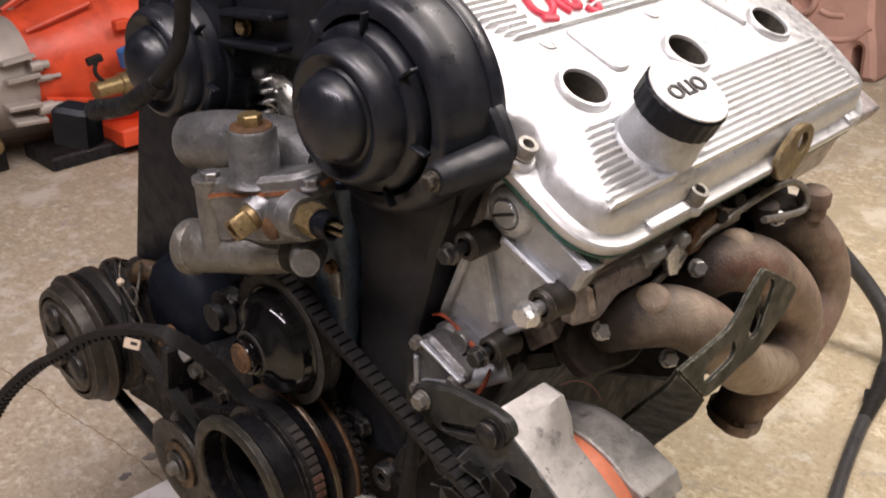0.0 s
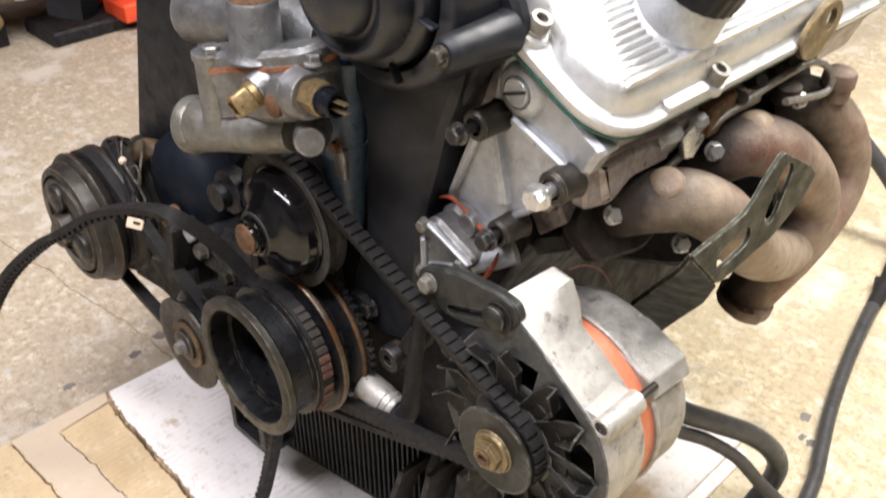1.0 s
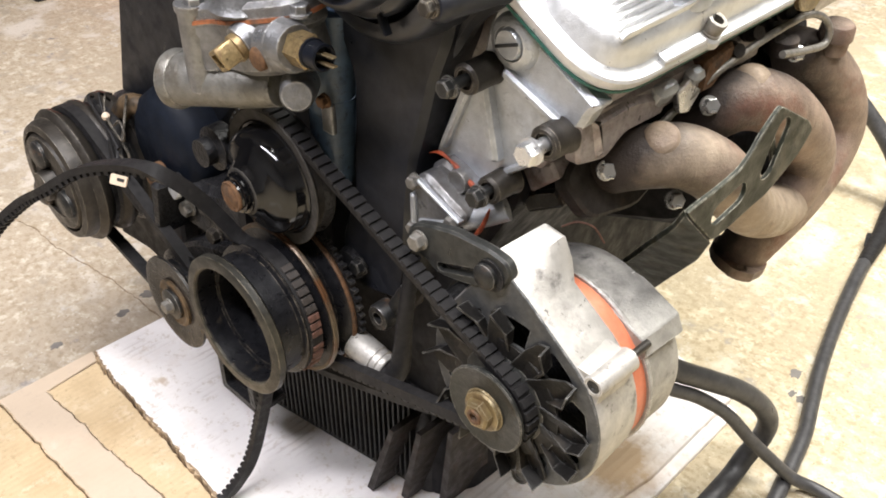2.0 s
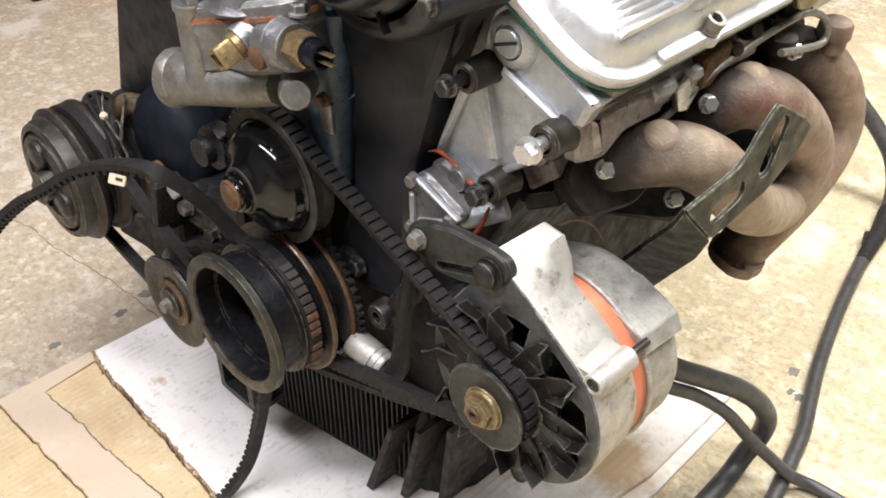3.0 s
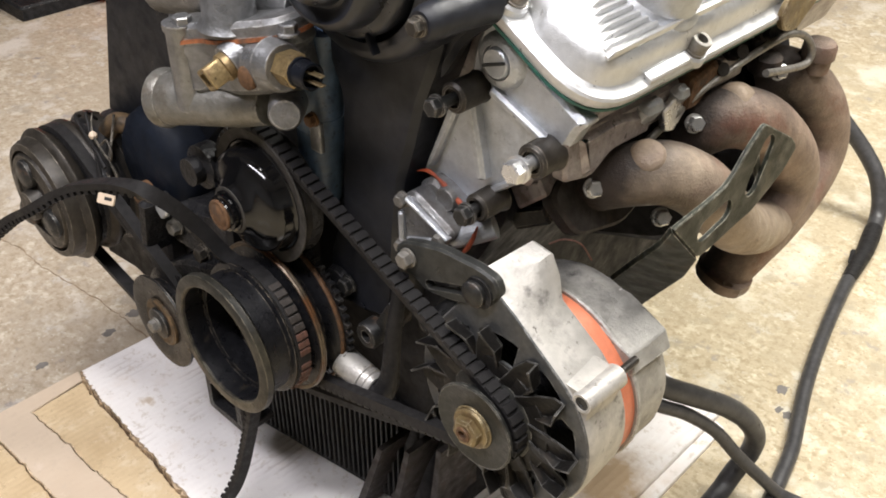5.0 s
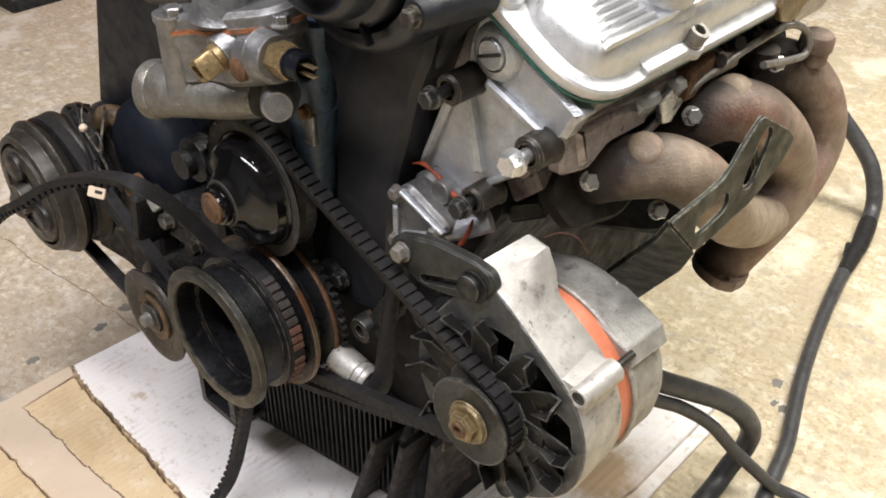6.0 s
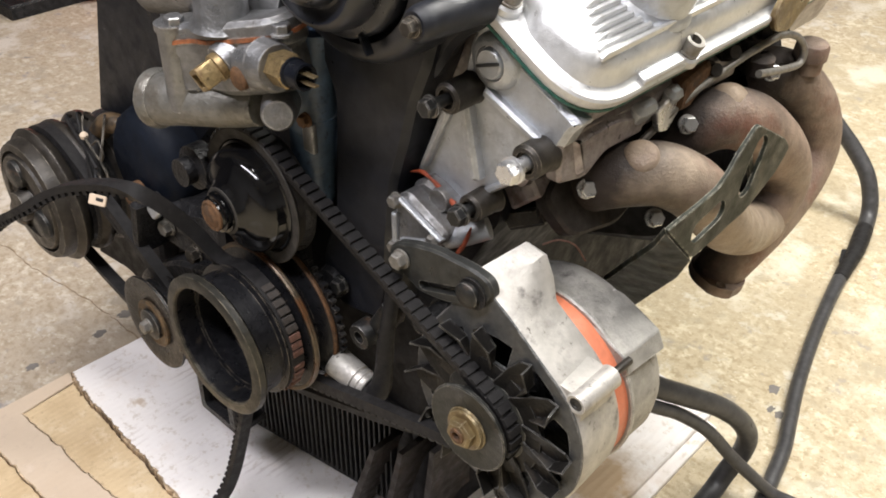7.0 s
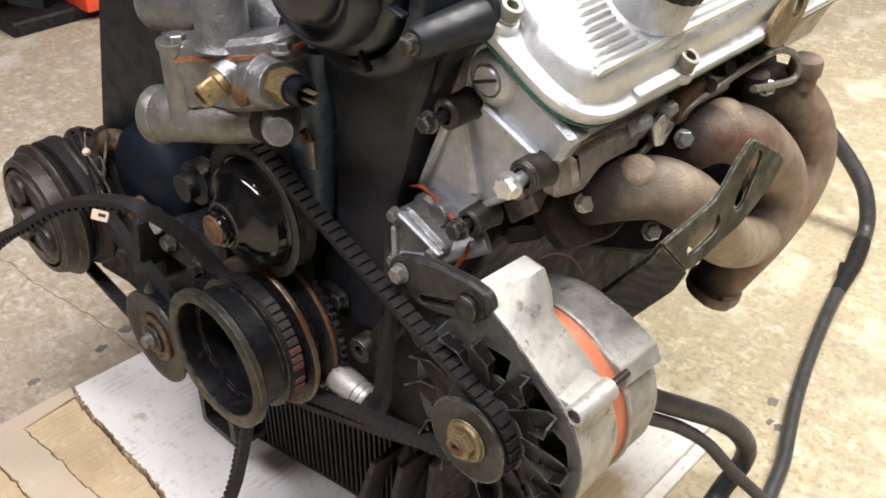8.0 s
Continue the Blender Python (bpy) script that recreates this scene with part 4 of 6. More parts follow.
txt_me.materials.append(INK_SHADE)
under("cap_lettering", txt_me, cover, "black lettering OLIO", CAP @ pose(-0.001, 0.000, 0.0446, 0, 0, 90))

# lifting eye beside the cover
eye_poly = [(0.0760, 0.4380), (0.0700, 0.4493), (0.0785, 0.4590), (0.0949, 0.4690), (0.1106, 0.4680), (0.1189, 0.4610), (0.1158, 0.4475), (0.1002, 0.4390), (0.0930, 0.4340)]
part("lifting_eye", plate(rounded(eye_poly, 0.006), -0.002, 0.002, 0.0008, holes=[disc(0.1034, 0.4567, 0.0068, 20)],
     m=Matrix(((0, 0, 1, 0.179), (1, 0, 0, 0), (0, 1, 0, 0), (0, 0, 0, 1)))), CADMIUM, engine, "yellow-plated steel lifting eye")

# timing cover
tower = [(-0.030, 0.505), (-0.028, 0.470), (-0.012, 0.440), (0.004, 0.404), (-0.003, 0.320), (-0.020, 0.275), (-0.016, 0.243), (0.010, 0.242), (0.040, 0.250),
         (0.046, 0.270), (0.050, 0.323), (0.055, 0.364), (0.063, 0.388), (0.072, 0.420), (0.084, 0.449), (0.092, 0.480), (0.084, 0.510), (0.070, 0.530)]
timing = part("timing_cover", plate(rounded(tower, 0.006), 0.080, 0.119, 0.004, m=F0), TOWER, engine, "black plastic timing belt cover")
part("tube_ear", plate(rounded([(0.060, 0.425), (0.080, 0.436), (0.096, 0.462), (0.117, 0.478), (0.1215, 0.492), (0.1170, 0.504), (0.1085, 0.517), (0.050, 0.530)], 0.008), 0.1040, 0.1120, 0.003, m=F0), TOWER, timing)
far = [(-0.236, 0.54), (-0.2535, 0.485), (-0.2705, 0.426), (-0.295, 0.350), (-0.318, 0.280), (-0.20, 0.26), (-0.13, 0.33), (-0.135, 0.42), (-0.142, 0.46), (-0.124, 0.50), (-0.12, 0.56), (-0.24, 0.57)]
part("far_cover", plate(rounded(far, 0.008), 0.080, 0.118, 0.006, m=F0), PLASTIC, timing, "black plastic cover of the far bank")
part("bridge", plate(rounded([(-0.15, 0.500), (-0.05, 0.506), (0.0, 0.515), (0.03, 0.56), (0.0, 0.62), (-0.16, 0.62)], 0.008), 0.080, 0.108, 0.004, m=F0), TOWER, timing)
for z, x0, x1 in ((0.531, -0.128, -0.066), (0.511, -0.130, -0.064)):
    part("bridge_rib", box(x1 - x0, 0.005, 0.016, 0.0015, m=front((x0 + x1) / 2, -0.113, z) @ pose(0, 0, 0, 0, 0, 5)), PLASTIC, timing)
bolt(timing, front(-0.111, -0.109, 0.520), 0.009, BRASS)
bolt(timing, front(0.004, -0.121, 0.264), 0.010, STEEL)


CAM_PROFILE = [(0.0465, 0.026), (0.0462, 0.038), (0.0455, 0.0415), (0.0440, 0.0430), (0.0405, 0.0436), (0.0398, 0.0438), (0.0400, 0.0452), (0.0396, 0.0475), (0.0392, 0.0515), (0.0378, 0.0560), (0.0356, 0.0590), (0.0335, 0.0598), (0.0314, 0.0588),
               (0.0290, 0.0566), (0.0264, 0.0560), (0.0250, 0.0572), (0.0241, 0.0620), (0.0220, 0.0665), (0.0180, 0.0700), (0.0120, 0.0725), (0.006, 0.0735), (0, 0.0738)]


def cam_cover(x, z, dy, rim=()):
    """A stepped bell: matt flange, rounded ring, groove and dome; rim: more profile outside it."""
    c = part("cam_cover", lathe(list(rim) + CAM_PROFILE, 72, m=front(x, dy, z)), SATIN, timing, "stepped round black cam cover")
    for a in (80, 35, -12, -62, 128, 175):
        p = front(x, dy, z) @ pose(0, 0, 0, 0, 0, a) @ pose(0.0490, 0, 0.0425)
        part("cover_rib", box(0.012, 0.0020, 0.0050, 0.0008, m=p), PLASTIC, c)


cam_cover(0.0434, 0.5063, -0.104)
part("cover_drum", lathe([(0.0400, -0.004), (0.0655, -0.004), (0.0662, -0.003), (0.0662, 0.0056), (0.0656, 0.0064), (0.0646, 0.0064), (0.0642, 0.0074), (0.0632, 0.020), (0.0622, 0.0290), (0.0606, 0.0328), (0.0575, 0.0350), (0.0535, 0.0356), (0.0500, 0.0356)], 80, m=front(0.0434, -0.104, 0.5063)), SATIN, timing, "smooth black cover drum")
cam_cover(-0.175, 0.490, -0.088, [(0.0500, 0.012), (0.0500, 0.026), (0.0488, 0.0288), (0.0470, 0.0290)])
tube_m = front(0.1120, -0.1115, 0.4885)
tube = part("spacer_tube", lathe([(0, 0), (0.0118, 0), (0.0108, 0.004), (0.0100, 0.020), (0.0092, 0.040), (0.0084, 0.0440), (0.0070, 0.0455), (0, 0.0455)], 28, m=tube_m), TOWER, timing, "black spacer tube")
bolt(tube, tube_m @ pose(0, 0, 0.0455), 0.0078, CLUTCH)

# tensioner casting with red sealant
pump_back = [(0.0610, 0.3630), (0.0702, 0.3704), (0.0804, 0.3686), (0.0980, 0.3600), (0.1040, 0.3550), (0.1010, 0.3440), (0.0883, 0.3297), (0.0620, 0.3180), (0.0580, 0.3350)]
pump = part("tensioner_casting", plate(rounded(pump_back, 0.003), 0.088, 0.110, 0.003, m=F0), DULL, engine, "cast aluminium tensioner housing")
pump_front = [(0.0580, 0.3560), (0.0625, 0.3620), (0.0692, 0.3645), (0.1004, 0.3500), (0.0992, 0.3438), (0.0924, 0.3377), (0.0725, 0.3290), (0.0560, 0.3200), (0.0558, 0.3351)]
part("casting_face", plate(rounded(pump_front, 0.004), 0.108, 0.1215, 0.0026, m=F0), DULL, pump, "smooth front wedge")
rs = random.Random(21)
bead = [(0.0590, -0.108, 0.3690), (0.0640, -0.109, 0.3725), (0.0700, -0.109, 0.3735), (0.0765, -0.109, 0.3720), (0.0815, -0.109, 0.3705), (0.0880, -0.109, 0.3668), (0.0945, -0.109, 0.3640), (0.1000, -0.109, 0.3625)]
part("sealant_bead", pipe([(x + rs.uniform(-0.0008, 0.0008), y, z + rs.uniform(-0.0008, 0.0008)) for x, y, z in bead], [0.0004, 0.0008, 0.0014, 0.0008, 0.0016, 0.0011, 0.0018, 0.0006], 8), SEALANT, pump, "squeezed-out red sealant")
part("sealant_bead", pipe([(0.1110, -0.112, 0.3560), (0.1090, -0.113, 0.3480), (0.1045, -0.113, 0.3385), (0.0975, -0.112, 0.3290)], [0.0006, 0.0014, 0.0016, 0.0006], 8), SEALANT, pump, "squeezed-out red sealant")
rib_line((0.0640, 0.3595), (0.0985, 0.3455), 0.0016, 0.120, 0.1245, CAST, pump)
rib_line((0.0595, 0.3480), (0.0595, 0.3270), 0.0022, 0.120, 0.1245, CAST, pump)
rib_line((0.0640, 0.3300), (0.0930, 0.3420), 0.0018, 0.120, 0.1235, CAST, pump)
part("cast_dent", lathe([(0.0080, 0), (0.0070, 0.0035), (0.0040, 0.0025), (0, 0.0015)], 24, m=front(0.0850, -0.109, 0.3625)), DULL, pump, "hollowed pocket")
part("casting_spigot", pipe([(0.093, -0.112, 0.3400), (0.104, -0.108, 0.3465), (0.114, -0.100, 0.3520)], [0.0065, 0.0070, 0.0072], 18), CAST, pump)
for x, z in ((0.0610, 0.3570), (0.0925, 0.3435), (0.0600, 0.3240)):
    bolt(pump, front(x, -0.1215, z), 0.0075, GREYSTEEL)

part("lug_block", plate(rounded([(0.112, 0.373), (0.133, 0.386), (0.139, 0.377), (0.120, 0.360)], 0.002), 0.055, 0.088, 0.002, m=F0), HEADSIDE, engine, "heat-stained lug")
part("lug_block", plate(rounded([(0.10, 0.345), (0.128, 0.360), (0.134, 0.350), (0.108, 0.334)], 0.002), 0.02, 0.075, 0.002, m=F0), STEEL, engine, "dull grey lug")
# intake piece glimpsed between the covers
part("intake_runner", pipe([(-0.160, -0.070, 0.4560), (-0.146, -0.070, 0.4605), (-0.134, -0.070, 0.4600), (-0.1235, -0.071, 0.4510), (-0.1175, -0.072, 0.4322), (-0.109, -0.072, 0.4128)], [0.0115, 0.0120, 0.0118, 0.0090, 0.0062, 0.0058], 24), ZINC, engine, "bright aluminium intake runner")
for i in range(4):
    part("intake_fin", box(0.016, 0.012, 0.0024, 0.0008, m=pose(-0.1352, -0.086, 0.4738 - i * 0.0078, 0, -12, 0)), ZINC, engine)


# water pump pulley
WZ = 0.3255
WM = front(-0.045, -0.148, WZ)
wp = part("water_pump_pulley", lathe([(0.0390, 0.0030), (0.0376, 0.0036), (0.0368, 0.0056), (0.0362, 0.0100), (0.0350, 0.0138), (0.0322, 0.0170), (0.0272, 0.0194), (0.0220, 0.0214), (0.0188, 0.0238), (0.0172, 0.0262), (0.0164, 0.0270)], 72, m=WM), GLOSS, engine, "glossy black water pump pulley")
part("front_face", lathe([(0.0166, 0.0266), (0.0160, 0.0274), (0.0130, 0.0276), (0, 0.0276)], 48, m=WM), DUSTY, wp, "dusty front face")
part("front_flange", lathe([(0.0400, 0.0030), (0.0440, 0.0036), (0.0470, 0.0040), (0.0476, 0.0034), (0.0470, 0.0026), (0.0430, -0.0010), (0.0425, -0.0060)], 64, m=WM), DUSTY, wp, "dusty belt flange")
part("rear_flange", lathe([(0.0425, -0.0060), (0.0450, -0.0105), (0.0455, -0.0120), (0.0450, -0.0130), (0.03, -0.0132)], 56, m=WM), OILY_SHADE, wp, "worn dark rear flange")
part("hub", lathe([(0, 0.0086), (0.0142, 0.0086), (0.0140, 0.0104), (0.0118, 0.0108), (0.0118, 0.0118), (0.0126, 0.0122), (0.0126, 0.0138), (0.0106, 0.0142), (0.0102, 0.0160), (0, 0.0160)], 32, m=front(-0.045, -0.1665, WZ)), GLOSS, wp)
part("hub_cap", lathe([(0, 0), (0.0104, 0), (0.0106, 0.0012), (0.0098, 0.0020), (0.0080, 0.0016), (0.0072, 0.0022), (0, 0.0024)], 32, m=front(-0.045, -0.1822, WZ)), RUST, wp, "rust-brown shaft end")

# crank pulley
cr = part("crank_pulley", lathe([(0.020, 0), (0.0500, 0), (0.0565, 0.001), (0.0575, 0.003), (0.0560, 0.0045), (0.0470, 0.009), (0.0470, 0.012), (0.0560, 0.0175), (0.0570, 0.019), (0.0560, 0.0205),
                                 (0.0505, 0.021), (0.0440, 0.025), (0.0440, 0.033), (0.0500, 0.036), (0.0505, 0.0375), (0.0490, 0.0385), (0.0460, 0.039), (0.0460, 0.0555), (0.0515, 0.0570),
                                 (0.0528, 0.0585), (0.0528, 0.0625), (0.0518, 0.0638), (0.0448, 0.0638), (0.0438, 0.0628), (0.0432, 0.048), (0.0400, 0.047), (0.0395, 0.030), (0.0250, 0.029), (0.020, 0.029)], 64,
                                m=front(-0.045, -0.1345, 0.226)), PULLEY, engine, "worn black crankshaft pulley with open drum")
part("rusty_rim", lathe([(0.0566, 0.0002), (0.0584, 0.0012), (0.0588, 0.003), (0.0578, 0.0045), (0.0562, 0.0040)], 64, m=front(-0.045, -0.1345, 0.226), close=True), RUST, cr, "rusty pulley rim")
part("rusty_rim", lathe([(0.0555, 0.0166), (0.0580, 0.0174), (0.0584, 0.0186), (0.0578, 0.0192), (0.0583, 0.0202), (0.0576, 0.0214), (0.0555, 0.0210)], 64, m=front(-0.045, -0.1345, 0.226), close=True), RIM, cr, "worn pulley rim")
gear_bm = bmesh.new()
gear = []
for i in range(240):
    r = 0.0625 if i % 4 < 2 else 0.0595
    gear.append((r * math.cos(2 * math.pi * i / 240), r * math.sin(2 * math.pi * i / 240)))
plate(gear, 0, 0.004, 0, m=front(-0.045, -0.131, 0.226), bm=gear_bm)
part("trigger_wheel", gear_bm, OILY_SHADE, cr, "dark toothed trigger wheel")
part("front_lip", lathe([(0.0436, 0.0560), (0.0442, 0.0640), (0.0452, 0.0648), (0.0514, 0.0648), (0.0530, 0.0636), (0.0532, 0.0590), (0.0524, 0.0580)], 64, m=front(-0.045, -0.1345, 0.226)), LIP, cr, "scuffed bare front lip")
part("crank_bolt", lathe([(0, 0), (0.0195, 0), (0.0195, 0.006), (0, 0.006)], 24, m=front(-0.045, -0.164, 0.226)), OILY_SHADE, cr)

# idler pulley
idl = part("idler_pulley", lathe([(0, -0.012), (0.036, -0.012), (0.043, -0.010), (0.0435, -0.008), (0.036, -0.003), (0.036, 0.001), (0.0435, 0.006), (0.0430, 0.008), (0.036, 0.0085), (0.026, 0.0065), (0.022, 0.006), (0, 0.006)], 48,
                                 m=front(-0.153, -0.178, 0.177) @ Matrix.Diagonal((0.93, 0.93, 1, 1))), PULLEY, engine, "worn dark idler pulley")
part("bearing_washer", lathe([(0.010, 0), (0.0205, 0), (0.0205, 0.002), (0.0185, 0.003), (0.0165, 0.002), (0.010, 0.002)], 36, m=front(-0.153, -0.1842, 0.177)), FITTING, idl, "greasy bearing ring")
part("bearing_washer", lathe([(0, 0), (0.0130, 0), (0.0130, 0.004), (0.0115, 0.0046), (0, 0.0046)], 30, m=front(-0.153, -0.1850, 0.177)), STEEL, idl)
bolt(idl, front(-0.153, -0.1895, 0.177), 0.0090, GREYSTEEL, label="bright bolt head")
part("idler_arm", plate(rounded([(-0.19, 0.20), (-0.15, 0.225), (-0.08, 0.25), (-0.06, 0.20), (-0.14, 0.15)], 0.01), 0.13, 0.16, 0.003, m=F0), OILY_SHADE, engine, "oily idler arm")
bolt(engine, front(-0.118, -0.161, 0.222), 0.012, OILY_SHADE)

# sensor with rubber elbow
sens = part("oil_pressure_sensor", lathe([(0, 0), (0.0098, 0), (0.0104, 0.0008), (0.0104, 0.0030), (0.0094, 0.0036), (0.0094, 0.0048), (0.0104, 0.0054), (0.0104, 0.0078), (0.0094, 0.0084), (0.0094, 0.0098), (0.0106, 0.0106), (0.0108, 0.0290), (0.0100, 0.0316), (0.0086, 0.0322), (0, 0.0322)], 28,
                                          m=aim((0.0385, -0.132, 0.1985), (-0.95, -0.1, 0.26))), ALT, engine, "silver pressure sensor")
part("rubber_elbow", pipe([(0.0330, -0.132, 0.1985), (0.0440, -0.133, 0.1975), (0.0500, -0.131, 0.2060), (0.0520, -0.129, 0.2240), (0.0530, -0.127, 0.2492), (0.0544, -0.124, 0.2720), (0.0534, -0.118, 0.2950)], [0.0095, 0.0090, 0.0075, 0.0062, 0.0056, 0.0050, 0.0048], 14), RUBBER, sens, "black rubber elbow")
part("sender", lathe([(0, 0), (0.011, 0), (0.011, 0.012), (0.0065, 0.014), (0.006, 0.022), (0, 0.022)], 20, m=front(0.038, -0.104, 0.250) @ Matrix.Diagonal((0.8, 0.8, 0.8, 1))), CLUTCH, engine, "dull metal sender")
part("bracket_arm", box(0.012, 0.006, 0.040, 0.001, m=pose(0.049, -0.112, 0.262, 0, 30, 0)), CLUTCH, engine)
part("pump_outlet", pipe([(-0.0250, -0.114, 0.320), (-0.0225, -0.116, 0.345), (-0.0200, -0.117, 0.368), (-0.0170, -0.118, 0.392), (-0.0145, -0.118, 0.415), (-0.0125, -0.117, 0.440)], [0.0125, 0.0140, 0.0150, 0.0150, 0.0130, 0.0120], 24), PIPEBLUE, engine, "blue-painted water pipe")
part("pipe_collar", lathe([(0.0150, 0), (0.0168, 0.001), (0.0168, 0.010), (0.0150, 0.011)], 28, m=aim((-0.0200, -0.117, 0.3760), (0.1, 0.0, 1.0))), PIPEBLUE, engine, "blue-painted collar")
bolt(engine, front(-0.0020, -0.1350, 0.3915), 0.0070, RUST)
part("clamp_tab", box(0.0105, 0.004, 0.020, 0.001, m=pose(-0.0030, -0.1330, 0.3790)), DULL, engine, "dull clamp tab")

part("eyelet_lug", lathe([(0.0045, 0), (0.0100, 0), (0.0100, 0.010), (0.0088, 0.012), (0.0045, 0.012)], 24, m=front(0.0310, -0.1200, 0.2390), close=True), STEEL, engine, "worn eyelet lug")
part("eyelet_stem", box(0.010, 0.010, 0.034, 0.002, m=pose(0.0430, -0.1200, 0.2570, 0, 30, 0)), STEEL, engine)
part("casting_bump", lathe([(0.013, 0), (0.011, 0.007), (0.006, 0.010), (0, 0.0105)], 24, m=front(-0.0080, -0.117, 0.2590)), OILY_SHADE, engine)


# ---- belts ----
def hull_path(circles, y, step=0.004):
    pts = []
    for cx, cz, r in circles:
        n = max(24, int(2 * math.pi * r / 0.0015))
        pts += [(cx + r * math.cos(2 * math.pi * i / n), cz + r * math.sin(2 * math.pi * i / n)) for i in range(n)]
    pts = sorted(set(pts))

    def half(ps):
        h = []
        for p in ps:
            while len(h) > 1 and (h[-1][0] - h[-2][0]) * (p[1] - h[-2][1]) - (h[-1][1] - h[-2][1]) * (p[0] - h[-2][0]) <= 0:
                h.pop()
            h.append(p)
        return h

    ring_ = half(pts)[:-1] + half(pts[::-1])[:-1]
    loop = [Vector((a, y, b)) for a, b in ring_]
    return [p for p, _ in even_steps(loop, step, True)]


def toothed(parent, pts, closed, side, half_w, w0, w1, pitch, long, mat=RUBBER):
    quad = ((-1, -1), (1, -1), (1, 1), (-1, 1))
    me = mesh_of(loft([[(a * long / 2, b * half_w, w0) for a, b in quad], [(a * long / 2 * 0.86, b * half_w * 0.94, w1) for a, b in quad]]), "belt_cog", mat)
    for p, t in even_steps(pts, pitch, closed):
        s = (side - t * side.dot(t)).normalized()
        o = t.cross(s)
        under("belt_cog", me, parent, "", Matrix(((t.x, s.x, o.x, p.x), (t.y, s.y, o.y, p.y), (t.z, s.z, o.z, p.z), (0, 0, 0, 1))))


drive = thing("drive_belt", (0.05, -0.148, 0.20), "black cogged rubber V-belt running round three pulleys", "belt")
loop = hull_path([(-0.045, 0.3255, 0.0465), (0.1525, 0.2585, 0.0250), (-0.045, 0.226, 0.0490)], -0.1465)
YS = Vector((0, 1, 0))
part("belt_band", band(loop, [(-0.0036, -0.005), (0.0036, -0.005), (0.0052, 0.0015), (-0.0052, 0.0015)], -YS, True), RUBBER, drive, "rubber band")
toothed(drive, loop, True, -YS, 0.0052, 0.001, 0.0034, 0.0070, 0.0056)

slack = thing("loose_belt", (-0.12, -0.2, 0.012), "slack black ribbed rubber belt hanging off the crank pulley", "belt")
top = [(-0.281, -0.300, 0.170), (-0.240, -0.280, 0.241), (-0.205, -0.260, 0.281), (-0.169, -0.250, 0.306), (-0.143, -0.235, 0.325), (-0.115, -0.220, 0.334), (-0.093, -0.210, 0.335), (-0.085, -0.195, 0.320), (-0.080, -0.180, 0.297), (-0.068, -0.168, 0.272)]
arc = [(-0.045 + 0.0475 * math.cos(radians(a)), -0.1650, 0.226 + 0.0475 * math.sin(radians(a))) for a in range(100, -121, -12)]
tail = [(-0.0660, -0.165, 0.142), (-0.0684, -0.168, 0.1214), (-0.0764, -0.172, 0.0868), (-0.0807, -0.180, 0.0561), (-0.0820, -0.193, 0.0370), (-0.0865, -0.214, 0.0200), (-0.095, -0.255, 0.018), (-0.135, -0.340, 0.018), (-0.210, -0.370, 0.020), (-0.275, -0.350, 0.070)]
path = smooth_path(top + arc + tail, 6, True)
path = [p for p, _ in even_steps(path, 0.004, True)]
part("belt_band", band(path, [(-0.0046, -0.002), (0.0046, -0.002), (0.0054, 0.003), (-0.0054, 0.003)], YS, True), RUBBER, slack, "rubber band")
toothed(slack, path, True, YS, 0.0044, -0.0018, -0.0048, 0.0060, 0.0036)
worn_rnd = random.Random(17)
worn_me = mesh_of(box(0.0048, 0.0085, 0.0022, 0.0004), "worn_cog", WORNRED)
grey_me = mesh_of(box(0.0050, 0.0085, 0.0022, 0.0004), "worn_cog", DUSTCOG)
for i in range(16):
    a = radians(62 - i * 7.2)
    p = Vector((-0.045 + 0.0512 * math.cos(a), -0.1640, 0.226 + 0.0512 * math.sin(a)))
    o = Vector((math.cos(a), 0, math.sin(a)))
    t = o.cross(YS)
    if i in (9,):
        continue
    o = (o + t * worn_rnd.uniform(-0.12, 0.12)).normalized()
    p -= o * worn_rnd.uniform(0.0, 0.0010)
    under("worn_cog", grey_me if i < 6 else worn_me, slack, "", Matrix(((t.x, 0, o.x, p.x), (t.y, 1, o.y, p.y), (t.z, 0, o.z, p.z), (0, 0, 0, 1))))
acb = thing("compressor_belt", (-0.23, -0.165, 0.14), "thin dark belt between compressor and idler", "belt")
loop2 = hull_path([(-0.296, 0.2325, 0.0545), (-0.153, 0.177, 0.0345)], -0.1705)
part("belt_band", band(loop2, [(-0.0046, -0.003), (0.0046, -0.003), (0.0052, 0.003), (-0.0052, 0.003)], YS, True), RUBBER, acb)

# ---- alternator ----
AX, AZ = 0.1560, 0.2620
alt = thing("alternator", (AX, -0.10, AZ - 0.06), "grey aluminium alternator with orange lacquered band and exposed fan", "alternator")
AM = front(AX, -0.10, AZ)


def ring_arc(r, a0, a1, n):
    return [(r * math.cos(radians(a0 + (a1 - a0) * i / n)), r * math.sin(radians(a0 + (a1 - a0) * i / n))) for i in range(n + 1)]


# front housing: a drum with a tall slanting mounting ear and a lug, drawn round the shaft
def housing_outline(ear, r):
    return [Vector((x, y, 0)) for x, y in ear + ring_arc(r, 37, -206, 40)]


